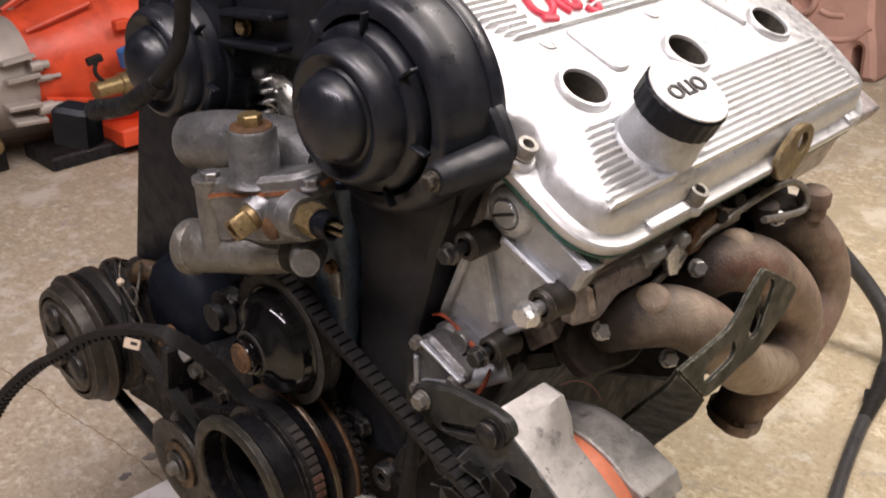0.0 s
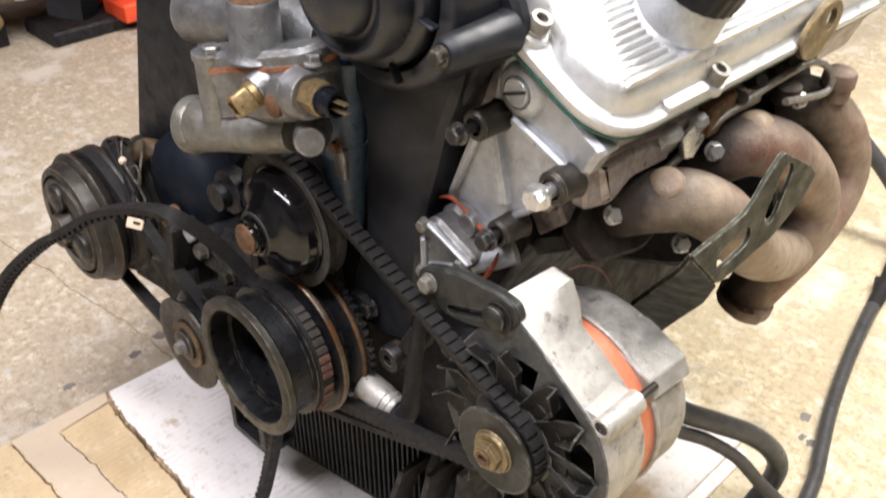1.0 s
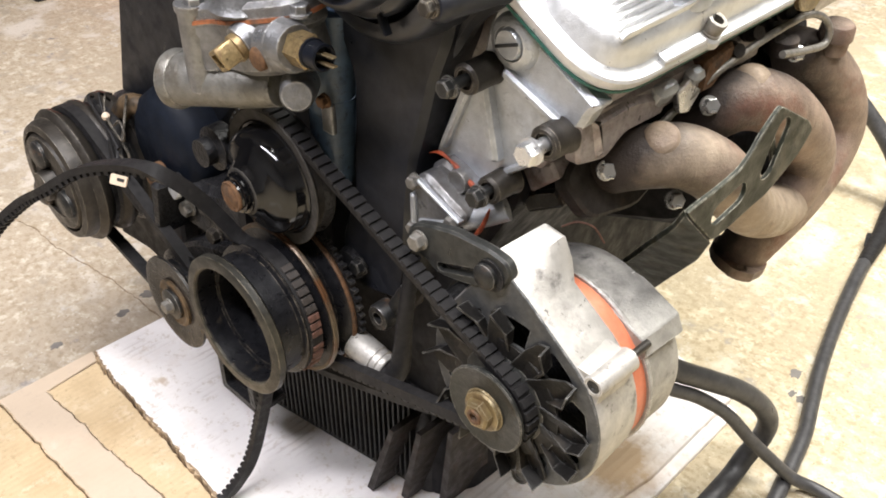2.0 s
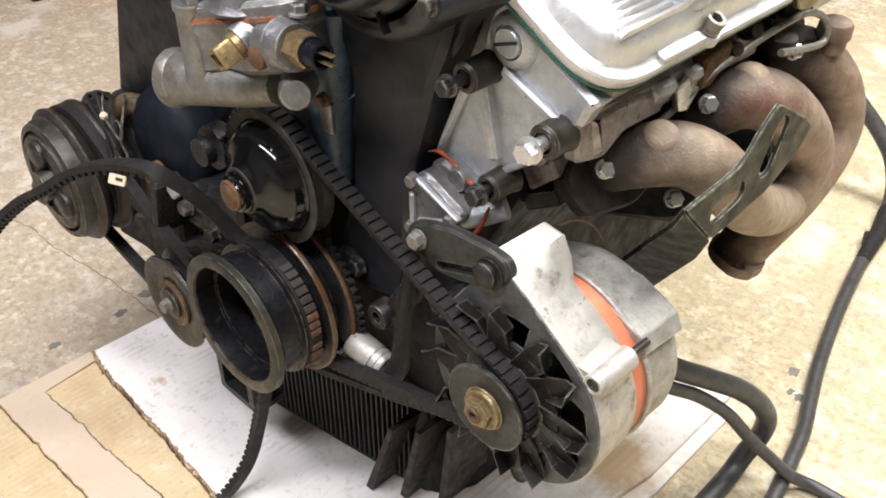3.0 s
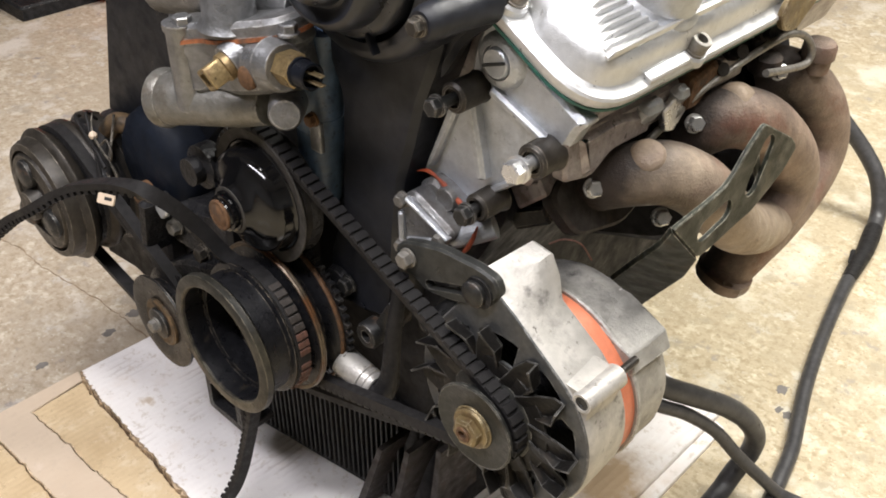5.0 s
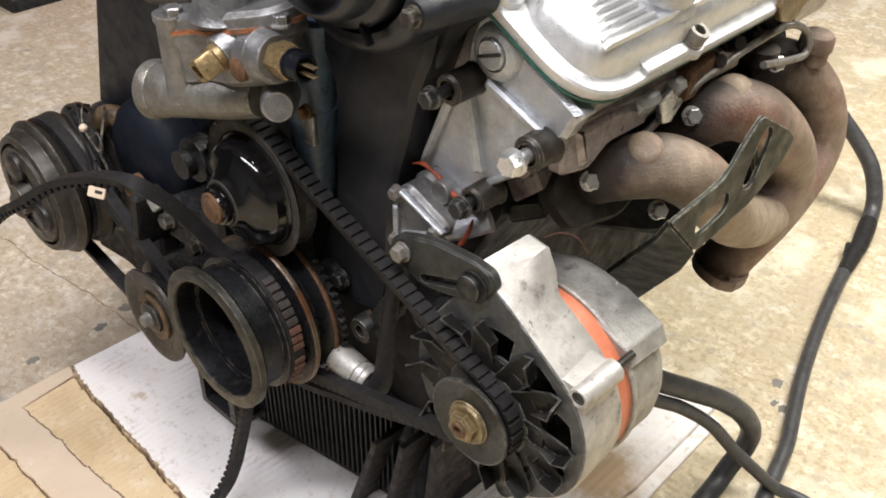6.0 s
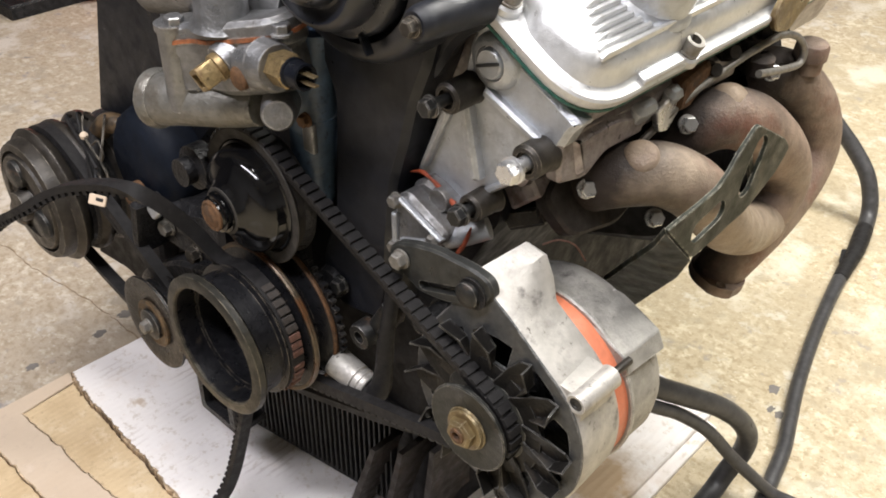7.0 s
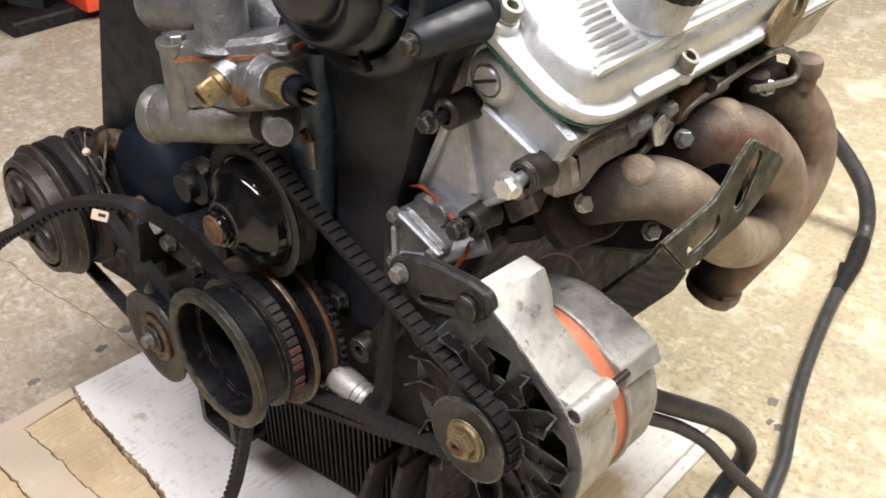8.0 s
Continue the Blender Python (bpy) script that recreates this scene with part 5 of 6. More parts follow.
ear_front = [(-0.030, 0.068), (-0.026, 0.080), (-0.020, 0.089), (-0.007, 0.082), (0.006, 0.074), (0.016, 0.0665), (0.026, 0.059), (0.041, 0.048)]
ear_rear = [(-0.028, 0.070), (-0.022, 0.085), (-0.012, 0.096), (0.001, 0.094), (0.007, 0.082), (0.0105, 0.067), (0.023, 0.0585), (0.040, 0.0465)]
f_line, r_line = housing_outline(ear_front, 0.0640), housing_outline(ear_rear, 0.0620)
shell_loops = []
for h, w, shrink in ((0.001, 0.0, 0.985), (0.003, 0.05, 1.0), (0.014, 0.40, 1.0), (0.028, 0.80, 1.0), (0.0345, 1.0, 1.0), (0.0366, 1.0, 0.985)):
    shell_loops.append([r_.lerp(f_, w) * shrink + Vector((0, 0, h)) for f_, r_ in zip(f_line, r_line)])
housing_bm = loft(shell_loops, True, False)
bmesh.ops.transform(housing_bm, matrix=AM, verts=housing_bm.verts[:])
part("front_housing", housing_bm, ALT, alt, "pale aluminium front housing with a mounting ear")
outer = [(p.x * 0.984, p.y * 0.984) for p in f_line]
face_holes = []
for i in range(9):
    a = 40 * i + 12
    face_holes.append(ring_arc(0.0545, a - 13, a + 8, 3) + [(0.0480 * math.cos(radians(a + 16)), 0.0480 * math.sin(radians(a + 16)))] + ring_arc(0.036, a + 8, a - 13, 2))
part("front_grille", plate(outer, 0.0362, 0.0378, 0.0004, holes=face_holes, m=AM), ALTFACE, alt, "dark grey slotted front face")
part("stator_band", lathe([(0.0580, -0.014), (0.0600, -0.012), (0.0605, -0.004), (0.0600, 0.002), (0.0580, 0.004)], 72, m=AM), LACQUER, alt, "orange lacquered stator band")
rear = part("rear_housing", lathe([(0.0540, -0.0095), (0.0622, -0.0095), (0.0630, -0.0105), (0.0628, -0.0122), (0.0612, -0.0132), (0.0615, -0.036), (0.0590, -0.043), (0.047, -0.047), (0, -0.048)], 64, m=AM), ALTREAR, alt, "dull aluminium rear housing")
# wide near-black core, so the slots look dark inside without real depth
part("rotor", lathe([(0, -0.04), (0.0535, -0.04), (0.0535, 0.020), (0, 0.020)], 32, m=AM), OILY_SHADE, alt)
# only the first lug is pale; the other two get the near-black colour
for a, mat_ in ((37, ALT), (157, OILY_SHADE), (277, OILY_SHADE)):
    p = AM @ pose(0.0675 * math.cos(radians(a)), 0.0675 * math.sin(radians(a)), 0)
    lug = part("through_bolt_lug", lathe([(0.0042, 0.0372), (0.0058, 0.0374), (0.0066, 0.0362), (0.0072, 0.006), (0.0042, 0.0055)], 24, m=p, close=True), mat_, alt, "cast lug for a through bolt")
    part("through_bolt", lathe([(0, 0.012), (0.0025, 0.012), (0.0025, -0.012), (0, -0.012)], 12, m=p), CLUTCH if a == 37 else STEEL, lug)
    # black disc closes the hole, its shade put into the colour
    part("lug_hole_shade", lathe([(0, 0.0362), (0.0020, 0.0362), (0.0022, 0.0367), (0.0041, 0.0366), (0.0041, 0.0280), (0, 0.0280)], 18, m=p), INK_SHADE, lug, "black disc standing for the shade in the lug hole")
    if a == 37:
        # a flat-topped ridge that swells out of the rear drum
        swell = [(70, 0.0585), (64, 0.0608), (58, 0.0617), (52, 0.0629), (46, 0.0648), (41.0, 0.0672), (39.5, 0.0678), (38.5, 0.0676), (30.5, 0.0660), (29.5, 0.0640), (28.0, 0.0590), (45, 0.0560)]
        ridge_bm = loft([[(r_ * k_ * math.cos(radians(d_)), r_ * k_ * math.sin(radians(d_)), h_) for d_, r_ in swell] for h_, k_ in ((-0.0090, 0.975), (-0.0098, 0.99), (-0.0150, 0.992), (-0.0400, 1.028), (-0.0425, 1.010))])
        bmesh.ops.transform(ridge_bm, matrix=AM, verts=ridge_bm.verts[:])
        part("rear_lug", ridge_bm, ALTREAR, alt, "flat-topped lug of the rear housing")
        continue
    part("rear_lug", box(0.012, 0.013, 0.033, 0.002, m=AM @ pose(0.0625 * math.cos(radians(a)), 0.0610 * math.sin(radians(a)), -0.0245, 0, 0, a + 8)), mat_, alt)
swell_in = [Vector((0.0610 * math.cos(radians(d_)), 0.0610 * math.sin(radians(d_)), 0)) for d_ in (23, 30, 37, 44, 51)]
lug_at = Vector((0.0675 * math.cos(radians(37)), 0.0675 * math.sin(radians(37)), 0))
swell_out = [lug_at + Vector((0.0058 * math.cos(radians(d_)), 0.0058 * math.sin(radians(d_)), 0)) for d_ in (100, 70, 37, 4, -26)]
web_bm = loft([[p * k_ + Vector((0, 0, h_)) for p in swell_in + swell_out] for h_, k_ in ((0.0070, 0.99), (0.0085, 1.0), (0.0340, 0.995), (0.0358, 0.985))])
bmesh.ops.transform(web_bm, matrix=AM, verts=web_bm.verts[:])
part("lug_web", web_bm, ALT, alt, "swelling of the front housing round the lug")
fan = part("fan_disc", lathe([(0.012, 0), (0.040, 0), (0.040, 0.0014), (0.012, 0.0014)], 48, m=AM @ pose(-0.003, -0.002, 0.0395), close=True), FANSTEEL, alt, "dark pressed-steel fan")
blade_bm = plate([(0.028, -0.008), (0.048, -0.013), (0.0600, -0.006), (0.0570, 0.000), (0.046, 0.004), (0.028, 0.007)], 0, 0.0012, 0.0002)
# the trailing edge is folded up into a lip with a notch
loft([[(0.034, -0.0095, 0.0), (0.034, -0.0083, 0.0), (0.034, -0.0083, 0.004), (0.034, -0.0095, 0.004)], [(0.048, -0.0130, 0.0), (0.048, -0.0118, 0.0), (0.048, -0.0110, 0.0085), (0.048, -0.0122, 0.0085)],
      [(0.0600, -0.0060, 0.0), (0.0592, -0.0050, 0.0), (0.0600, -0.0040, 0.0100), (0.0608, -0.0050, 0.0100)]], bm=blade_bm)
blade_me = mesh_of(blade_bm, "fan_blade", FANSTEEL)
for i in range(12):
    under("fan_blade", blade_me, fan, "", AM @ pose(-0.003, -0.002, 0.0400, 0, 0, i * 30 + 8 + (5 if i % 2 else 0)) @ pose(0, 0, 0, 14, 0, 0))
PM = front(0.1520, -0.148, 0.2585)
pul = part("pulley", lathe([(0.008, -0.0085), (0.0300, -0.0080), (0.0305, -0.0068), (0.0215, -0.002), (0.0215, 0.002), (0.0284, 0.0068), (0.0286, 0.0086), (0.0276, 0.0092), (0.0266, 0.0088), (0.0130, 0.0080), (0.008, 0.0085)], 56, m=PM), PULLEYSTEEL, alt, "worn grey alternator pulley")
part("pulley_washer", lathe([(0.006, 0.0080), (0.0138, 0.0080), (0.0142, 0.0088), (0.0136, 0.0095), (0.0126, 0.0093), (0.0124, 0.0100), (0.0130, 0.0104), (0.0128, 0.0114), (0.0112, 0.0118), (0.006, 0.0116)], 36, m=PM), CADMIUM, pul, "yellowish spring washer")
part("pulley_nut", plate([(0.0098 * math.cos(math.pi / 3 * i + 0.3), 0.0098 * math.sin(math.pi / 3 * i + 0.3)) for i in range(6)], 0.0105, 0.0172, 0.0016, holes=[disc(0, 0, 0.0048, 18)], m=PM), CADMIUM, pul, "yellow-plated pulley nut")
part("shaft_end", lathe([(0, 0.0150), (0.0026, 0.0150), (0.0030, 0.0182), (0.0048, 0.0182), (0.0052, 0.0172), (0.0047, 0.008), (0, 0.008)], 18, m=PM), RUST, pul)
part("red_lead", pipe([(0.142, -0.085, 0.346), (0.149, -0.08, 0.35), (0.157, -0.075, 0.348), (0.162, -0.07, 0.337)], 0.0006, 8), WORNRED, alt, "thin dark red wire")

# adjusting strap
strap = thing("adjusting_strap", (0.115, -0.14, 0.32), "black slotted alternator adjusting strap with two bolts", "bracket")
part("strap_plate", plate(rounded([(0.0715, 0.3365), (0.0775, 0.3434), (0.0916, 0.3487), (0.1095, 0.3533), (0.1371, 0.3547), (0.1494, 0.3525), (0.1530, 0.3450), (0.1486, 0.3356), (0.1359, 0.3277), (0.1164, 0.3209), (0.0968, 0.3176), (0.0855, 0.3232), (0.0735, 0.3244)], 0.005), 0.134, 0.140, 0.0014,
     holes=[slot_loop((0.1000, 0.3243), (0.1362, 0.3375), 0.0030)], m=F0), STRAPSTEEL, strap, "greasy dark slotted plate")
bolt(strap, front(0.0840, -0.1405, 0.3356), 0.0092, GREYSTEEL)
bolt(strap, front(0.1365, -0.1405, 0.3385), 0.0105, STEEL, "dome")
part("strap_washer", lathe([(0.004, 0), (0.0098, 0), (0.0098, 0.0016), (0.004, 0.0016)], 28, m=front(0.1385, -0.1395, 0.3392), close=True), OILY_SHADE, strap)

# ---- thermostat housing ----
th = thing("thermostat_housing", (-0.06, -0.15, 0.36), "weathered aluminium thermostat housing with brass sensors", "engine part")
A0, A1 = Vector((-0.1085, -0.170, 0.3810)), Vector((-0.0250, -0.150, 0.3975))
part("lower_outlet", pipe([A0, A0.lerp(A1, 0.3), A0.lerp(A1, 0.7), A1], [0.0178, 0.0162, 0.0150, 0.0120], 28, 4), GRIMEPIPE, th, "stained lower outlet pipe")
part("outlet_lip", lathe([(0.0140, -0.004), (0.0180, -0.0045), (0.0194, -0.003), (0.0196, 0.001), (0.0178, 0.005), (0.0140, 0.006)], 36, m=aim(A0, A1 - A0), close=True), GRIMEPIPE, th, "worn outlet lip")
TH = pose(-0.045, -0.155, 0.439, 0, 0, 10) @ pose(0, 0, 0, 0, -14, 0)
body = rounded([(-0.050, 0.014), (-0.047, -0.009), (-0.036, -0.018), (-0.018, -0.012), (0.004, -0.017), (0.030, -0.013), (0.046, -0.009), (0.052, 0.004), (0.048, 0.020)], 0.006)
slim = [(x * 0.93, y * 0.93 + 0.0008) for x, y in body]
part("body", loft([[(x, y, -0.034) for x, y in inset_poly(slim, 0.004)], [(x, y, -0.030) for x, y in slim], [(x, y, -0.010) for x, y in slim], [(x, y, -0.0065) for x, y in body], [(x, y, -0.0012) for x, y in body]]), DULL, th, "cast middle body", TH)
part("gasket", plate(inset_poly(body, -0.0010), -0.0013, 0.0011, 0), ORANGEGASKET, th, "rusty orange gasket line", TH)
part("top_flange", plate(body, 0.0010, 0.0100, 0.003), DULL, th, "", TH)
part("upper_outlet", pipe([(-0.142, -0.140, 0.441), (-0.110, -0.135, 0.448), (-0.067, -0.127, 0.452), (-0.020, -0.120, 0.452)], [0.0195, 0.0205, 0.0215, 0.0185], 28, 5), DULL, th, "weathered upper outlet pipe")
part("side_spigot", pipe([(-0.146, -0.130, 0.410), (-0.11, -0.124, 0.415), (-0.08, -0.12, 0.42)], 0.0125, 20), DULL, th)
part("cap_boss", lathe([(0.0195, 0), (0.0158, 0.005), (0.0152, 0.031), (0.0140, 0.0335), (0, 0.0335)], 32, m=pose(-0.043, -0.158, 0.446)), DULL, th, "upright boss")
bolt(th, pose(-0.043, -0.158, 0.4790), 0.0130, BRASS, label="brass bleed plug")
part("bolt_column", lathe([(0, 0), (0.0085, 0.002), (0.0092, 0.010), (0.0092, 0.052), (0.0105, 0.054), (0.0105, 0.058), (0, 0.058)], 24, m=pose(-0.0775, -0.171, 0.3835)), DULL, th)
bolt(th, pose(-0.074, -0.171, 0.4390), 0.0105, DULL)
bolt(th, pose(0.001, -0.150, 0.4502), 0.0095, DULL)
part("end_boss", lathe([(0, -0.012), (0.0115, -0.010), (0.0112, 0.000), (0.0100, 0.014), (0.0085, 0.0165), (0, 0.0168)], 26, m=aim((-0.004, -0.152, 0.4050), (0.72, -0.66, 0.16))), DULL, th)
part("side_boss", lathe([(0, 0), (0.0145, 0), (0.0125, 0.012), (0, 0.012)], 26, m=aim((-0.003, -0.160, 0.436), (1.0, -0.04, 0.07))), DULL, th)
part("sensor_boss", lathe([(0.0150, 0), (0.0146, 0.008), (0.0138, 0.018), (0.0128, 0.024), (0.0115, 0.0255), (0, 0.0255)], 30, m=aim((-0.016, -0.158, 0.4300), (1.0, -0.06, 0.18))), DULL, th, "swelling boss behind the sensor")
part("socket_boss", lathe([(0.0140, 0), (0.0130, 0.006), (0.0112, 0.011), (0, 0.0115)], 26, m=aim((-0.031, -0.160, 0.4320), (-0.05, -0.93, -0.34))), DULL, th, "round boss behind the socket")
part("plug_boss", lathe([(0.0120, 0), (0.0105, 0.004), (0.0085, 0.006), (0, 0.006)], 26, m=front(-0.012, -0.1640, 0.4270)), DULL, th, "round boss of the blanking plug")
part("plug_collar", lathe([(0.006, 0), (0.0128, 0), (0.0130, 0.0012), (0.0120, 0.0022), (0.006, 0.0022)], 32, m=pose(-0.043, -0.158, 0.4788), close=True), RUST, th, "copper washer")
SM = aim((0.009, -0.160, 0.437), (1.0, -0.04, 0.07))
sen = part("temperature_sensor", plate([(0.0100 * math.cos(math.pi / 3 * i), 0.0100 * math.sin(math.pi / 3 * i)) for i in range(6)], 0, 0.014, 0.0012, m=SM), BRASS, th, "brass temperature sensor")
part("sensor_plug", lathe([(0, 0.0135), (0.0086, 0.0135), (0.0086, 0.0150), (0.0076, 0.0155), (0.0076, 0.0250), (0.0066, 0.0255), (0.0058, 0.0245), (0.0058, 0.0190), (0, 0.0190)], 24, m=SM), PLASTIC, sen, "black plastic end")
for s in (-1, 1):
    part("sensor_pin", box(0.0036, 0.0010, 0.016, 0.0003, m=SM @ pose(0, s * 0.0026, 0.0265)), CADMIUM, sen)
QM = aim((-0.031, -0.171, 0.4285), (-0.05, -0.93, -0.34)) @ pose(0, 0, 0, 0, 0, 30) @ Matrix.Diagonal((0.82, 0.82, 0.72, 1))
plugc = part("plug_socket", lathe([(0, -0.006), (0.0105, -0.006), (0.0105, 0.005), (0.0085, 0.006), (0.0085, 0.010), (0, 0.010)], 24, m=QM), BRASS, th, "yellowed sensor socket")
part("socket_shell", plate(rounded([(-0.0085, -0.0085), (0.0085, -0.0085), (0.0085, 0.0085), (-0.0085, 0.0085)], 0.002, 2), 0.006, 0.022, 0.0008, holes=[rounded([(-0.0055, -0.0055), (0.0055, -0.0055), (0.0055, 0.0055), (-0.0055, 0.0055)], 0.001, 2)], m=QM), BRASS, plugc, "square plastic shell")
bolt(th, front(-0.012, -0.1700, 0.4270), 0.0095, RUST, "dome", label="rusty blanking plug")

# ---- air-conditioning compressor ----
CXC, CZC = -0.296, 0.2345
comp = thing("compressor", (CXC, -0.15, 0.18), "dirty air-conditioning compressor with grooved pulley clutch", "compressor")
CM = front(CXC, -0.166, CZC - 0.002) @ Matrix.Diagonal((1.0, 1.0, 1.35, 1))
part("clutch_pulley", lathe([(0.040, -0.024), (0.0560, -0.024), (0.0582, -0.022), (0.0585, -0.018), (0.0510, -0.0125), (0.0510, -0.0105), (0.0580, -0.005), (0.0585, -0.003), (0.0580, -0.001), (0.0505, 0.0045), (0.0505, 0.0065),
                             (0.0580, 0.0120), (0.0588, 0.0145), (0.0570, 0.0165), (0.0530, 0.018), (0.0525, 0.022), (0.0505, 0.0255), (0.0450, 0.0265), (0.0440, 0.021), (0.0405, 0.021), (0.040, 0.0)], 56, m=CM, close=True), CLUTCH, comp, "grooved grey-brown clutch pulley")
# dark rings laid in the grooves for the shade there
for h_ in (-0.0115, 0.0055):
    part("groove", lathe([(0.0545, h_ - 0.0032), (0.0522, h_ - 0.0014), (0.0522, h_ + 0.0014), (0.0545, h_ + 0.0032)], 56, m=CM), OILY_SHADE, comp, "belt groove with its shade put in as a dark ring")
hubp = part("clutch_plate", lathe([(0.0430, 0.018), (0.0430, 0.0255), (0.0410, 0.0275), (0.0300, 0.0285), (0.0290, 0.0265), (0.0150, 0.0265), (0.0135, 0.030), (0.0125, 0.034), (0, 0.034)], 48, m=CM), CLUTCH, comp, "worn clutch plate")
for a in (100, 220, 340):
    part("clutch_rivet", lathe([(0, 0.026), (0.0125, 0.026), (0.0120, 0.030), (0.0085, 0.032), (0, 0.032)], 22, m=CM @ pose(0.0265 * math.cos(radians(a)), 0.0265 * math.sin(radians(a)), 0)), STEEL, hubp)
part("body", lathe([(0, -0.15), (0.048, -0.15), (0.052, -0.145), (0.052, -0.035), (0.045, -0.024), (0, -0.024)], 40, m=CM), OILY_SHADE, comp, "oily compressor body")
part("fitting", pipe([(-0.262, -0.145, 0.290), (-0.244, -0.145, 0.304), (-0.226, -0.140, 0.304), (-0.212, -0.135, 0.290)], 0.0085, 14), FITTING, comp, "dull metal hose fitting")
for k_, pts_ in enumerate(([(-0.300, -0.150, 0.292), (-0.284, -0.160, 0.300), (-0.262, -0.165, 0.295), (-0.236, -0.170, 0.292), (-0.222, -0.172, 0.283)],
              [(-0.268, -0.150, 0.300), (-0.262, -0.160, 0.312), (-0.252, -0.165, 0.304), (-0.240, -0.170, 0.286), (-0.226, -0.175, 0.262)],
              [(-0.236, -0.150, 0.316), (-0.228, -0.160, 0.300), (-0.216, -0.170, 0.292), (-0.206, -0.172, 0.282), (-0.214, -0.172, 0.270), (-0.226, -0.17, 0.276)])):
    part("wire", pipe(pts_, 0.0011 + 0.0005 * (k_ == 0), 8), RUBBER if k_ < 2 else CLUTCH, comp, "thin loose wire")
part("cable_loom", pipe([(-0.282, -0.128, 0.292), (-0.262, -0.150, 0.288), (-0.240, -0.166, 0.272), (-0.222, -0.172, 0.252), (-0.208, -0.168, 0.230)], [0.004, 0.006, 0.006, 0.0055, 0.005], 12), RUBBER, comp, "taped dark loom")
part("knot", lathe([(0, -0.003), (0.003, -0.0015), (0.0034, 0.001), (0.002, 0.003), (0, 0.004)], 10, m=pose(-0.236, -0.170, 0.305)), PALEWOOD2, comp, "pale knot")
part("wire", pipe([(-0.262, -0.150, 0.308), (-0.250, -0.160, 0.316), (-0.243, -0.166, 0.312), (-0.236, -0.170, 0.306), (-0.224, -0.172, 0.300), (-0.212, -0.172, 0.294), (-0.206, -0.172, 0.302), (-0.214, -0.170, 0.309), (-0.224, -0.171, 0.302)], 0.0009, 8), CLUTCH, comp, "twisted wire")
# dark plates added so that no floor shows in the gaps behind the belts
part("compressor_bracket", plate(rounded([(-0.236, 0.228), (-0.20, 0.222), (-0.10, 0.226), (-0.085, 0.262), (-0.10, 0.285), (-0.15, 0.272), (-0.20, 0.282), (-0.232, 0.280)], 0.01), 0.08, 0.150, 0.006, m=F0), OILY_SHADE, engine, "oily compressor bracket")
part("accessory_plate", plate(rounded([(-0.262, 0.245), (-0.245, 0.190), (-0.215, 0.152), (-0.15, 0.130), (-0.07, 0.140), (-0.07, 0.265), (-0.24, 0.270)], 0.01), 0.085, 0.118, 0.004, m=F0), SHADE_BLACK, engine, "near-black accessory plate filling the dark gap")
part("bracket_foot", plate(rounded([(-0.345, 0.124), (-0.289, 0.131), (-0.262, 0.126), (-0.222, 0.150), (-0.215, 0.230), (-0.300, 0.230), (-0.335, 0.180)], 0.006), 0.120, 0.135, 0.003, m=F0), SHADE_BLACK, engine)
part("bracket_web", box(0.010, 0.05, 0.05, 0.003, m=pose(-0.176, -0.150, 0.250, 0, 12, 0)), OILY_SHADE, engine)
part("metal_clip", plate(rounded([(-0.012, -0.006), (0.008, -0.010), (0.012, 0.004), (-0.006, 0.009)], 0.003), 0, 0.005, 0.001, m=front(-0.163, -0.160, 0.272) @ pose(0, 0, 0, 0, 0, -30)), CAST, engine, "bright metal clip")
part("spacer", lathe([(0, 0), (0.010, 0), (0.010, 0.010), (0.006, 0.012), (0, 0.012)], 20, m=front(-0.190, -0.155, 0.268)), RUST, engine, "rusty spacer")
for x_, z_, mm_ in ((-0.205, 0.245, STEEL), (-0.165, 0.246, GREYSTEEL), (-0.136, 0.262, STEEL), (-0.130, 0.238, CLUTCH)):
    bolt(engine, front(x_, -0.1505, z_), 0.011, mm_)
part("side_body", lathe([(0, -0.01), (0.044, -0.01), (0.0475, -0.006), (0.0475, 0.050), (0.044, 0.060), (0.036, 0.066), (0, 0.068)], 40, m=front(-0.196, -0.085, 0.283)), BLUE, engine, "blue-black painted drum")
part("end_fitting", lathe([(0, 0), (0.016, 0), (0.016, 0.012), (0.010, 0.014), (0.010, 0.022), (0, 0.022)], 24, m=front(-0.105, -0.145, 0.325)), OILY_SHADE, engine)
tag_ob = single("paper_tag", plate(rounded([(-0.0065, -0.0034), (0.0065, -0.0034), (0.0065, 0.0034), (-0.0065, 0.0034)], 0.001, 2), -0.0006, 0.0006, 0.0002, m=pose(-0.106, -0.227, 0.330, 58, 0, 22)), PALEWOOD2, "small pale label clip on the slack belt", "label")
part("tag_mark", box(0.0055, 0.0020, 0.0004, 0.0001, m=pose(-0.106, -0.227, 0.330, 58, 0, 22) @ pose(0.002, 0.0006, 0.0009)), INK_SHADE, tag_ob)

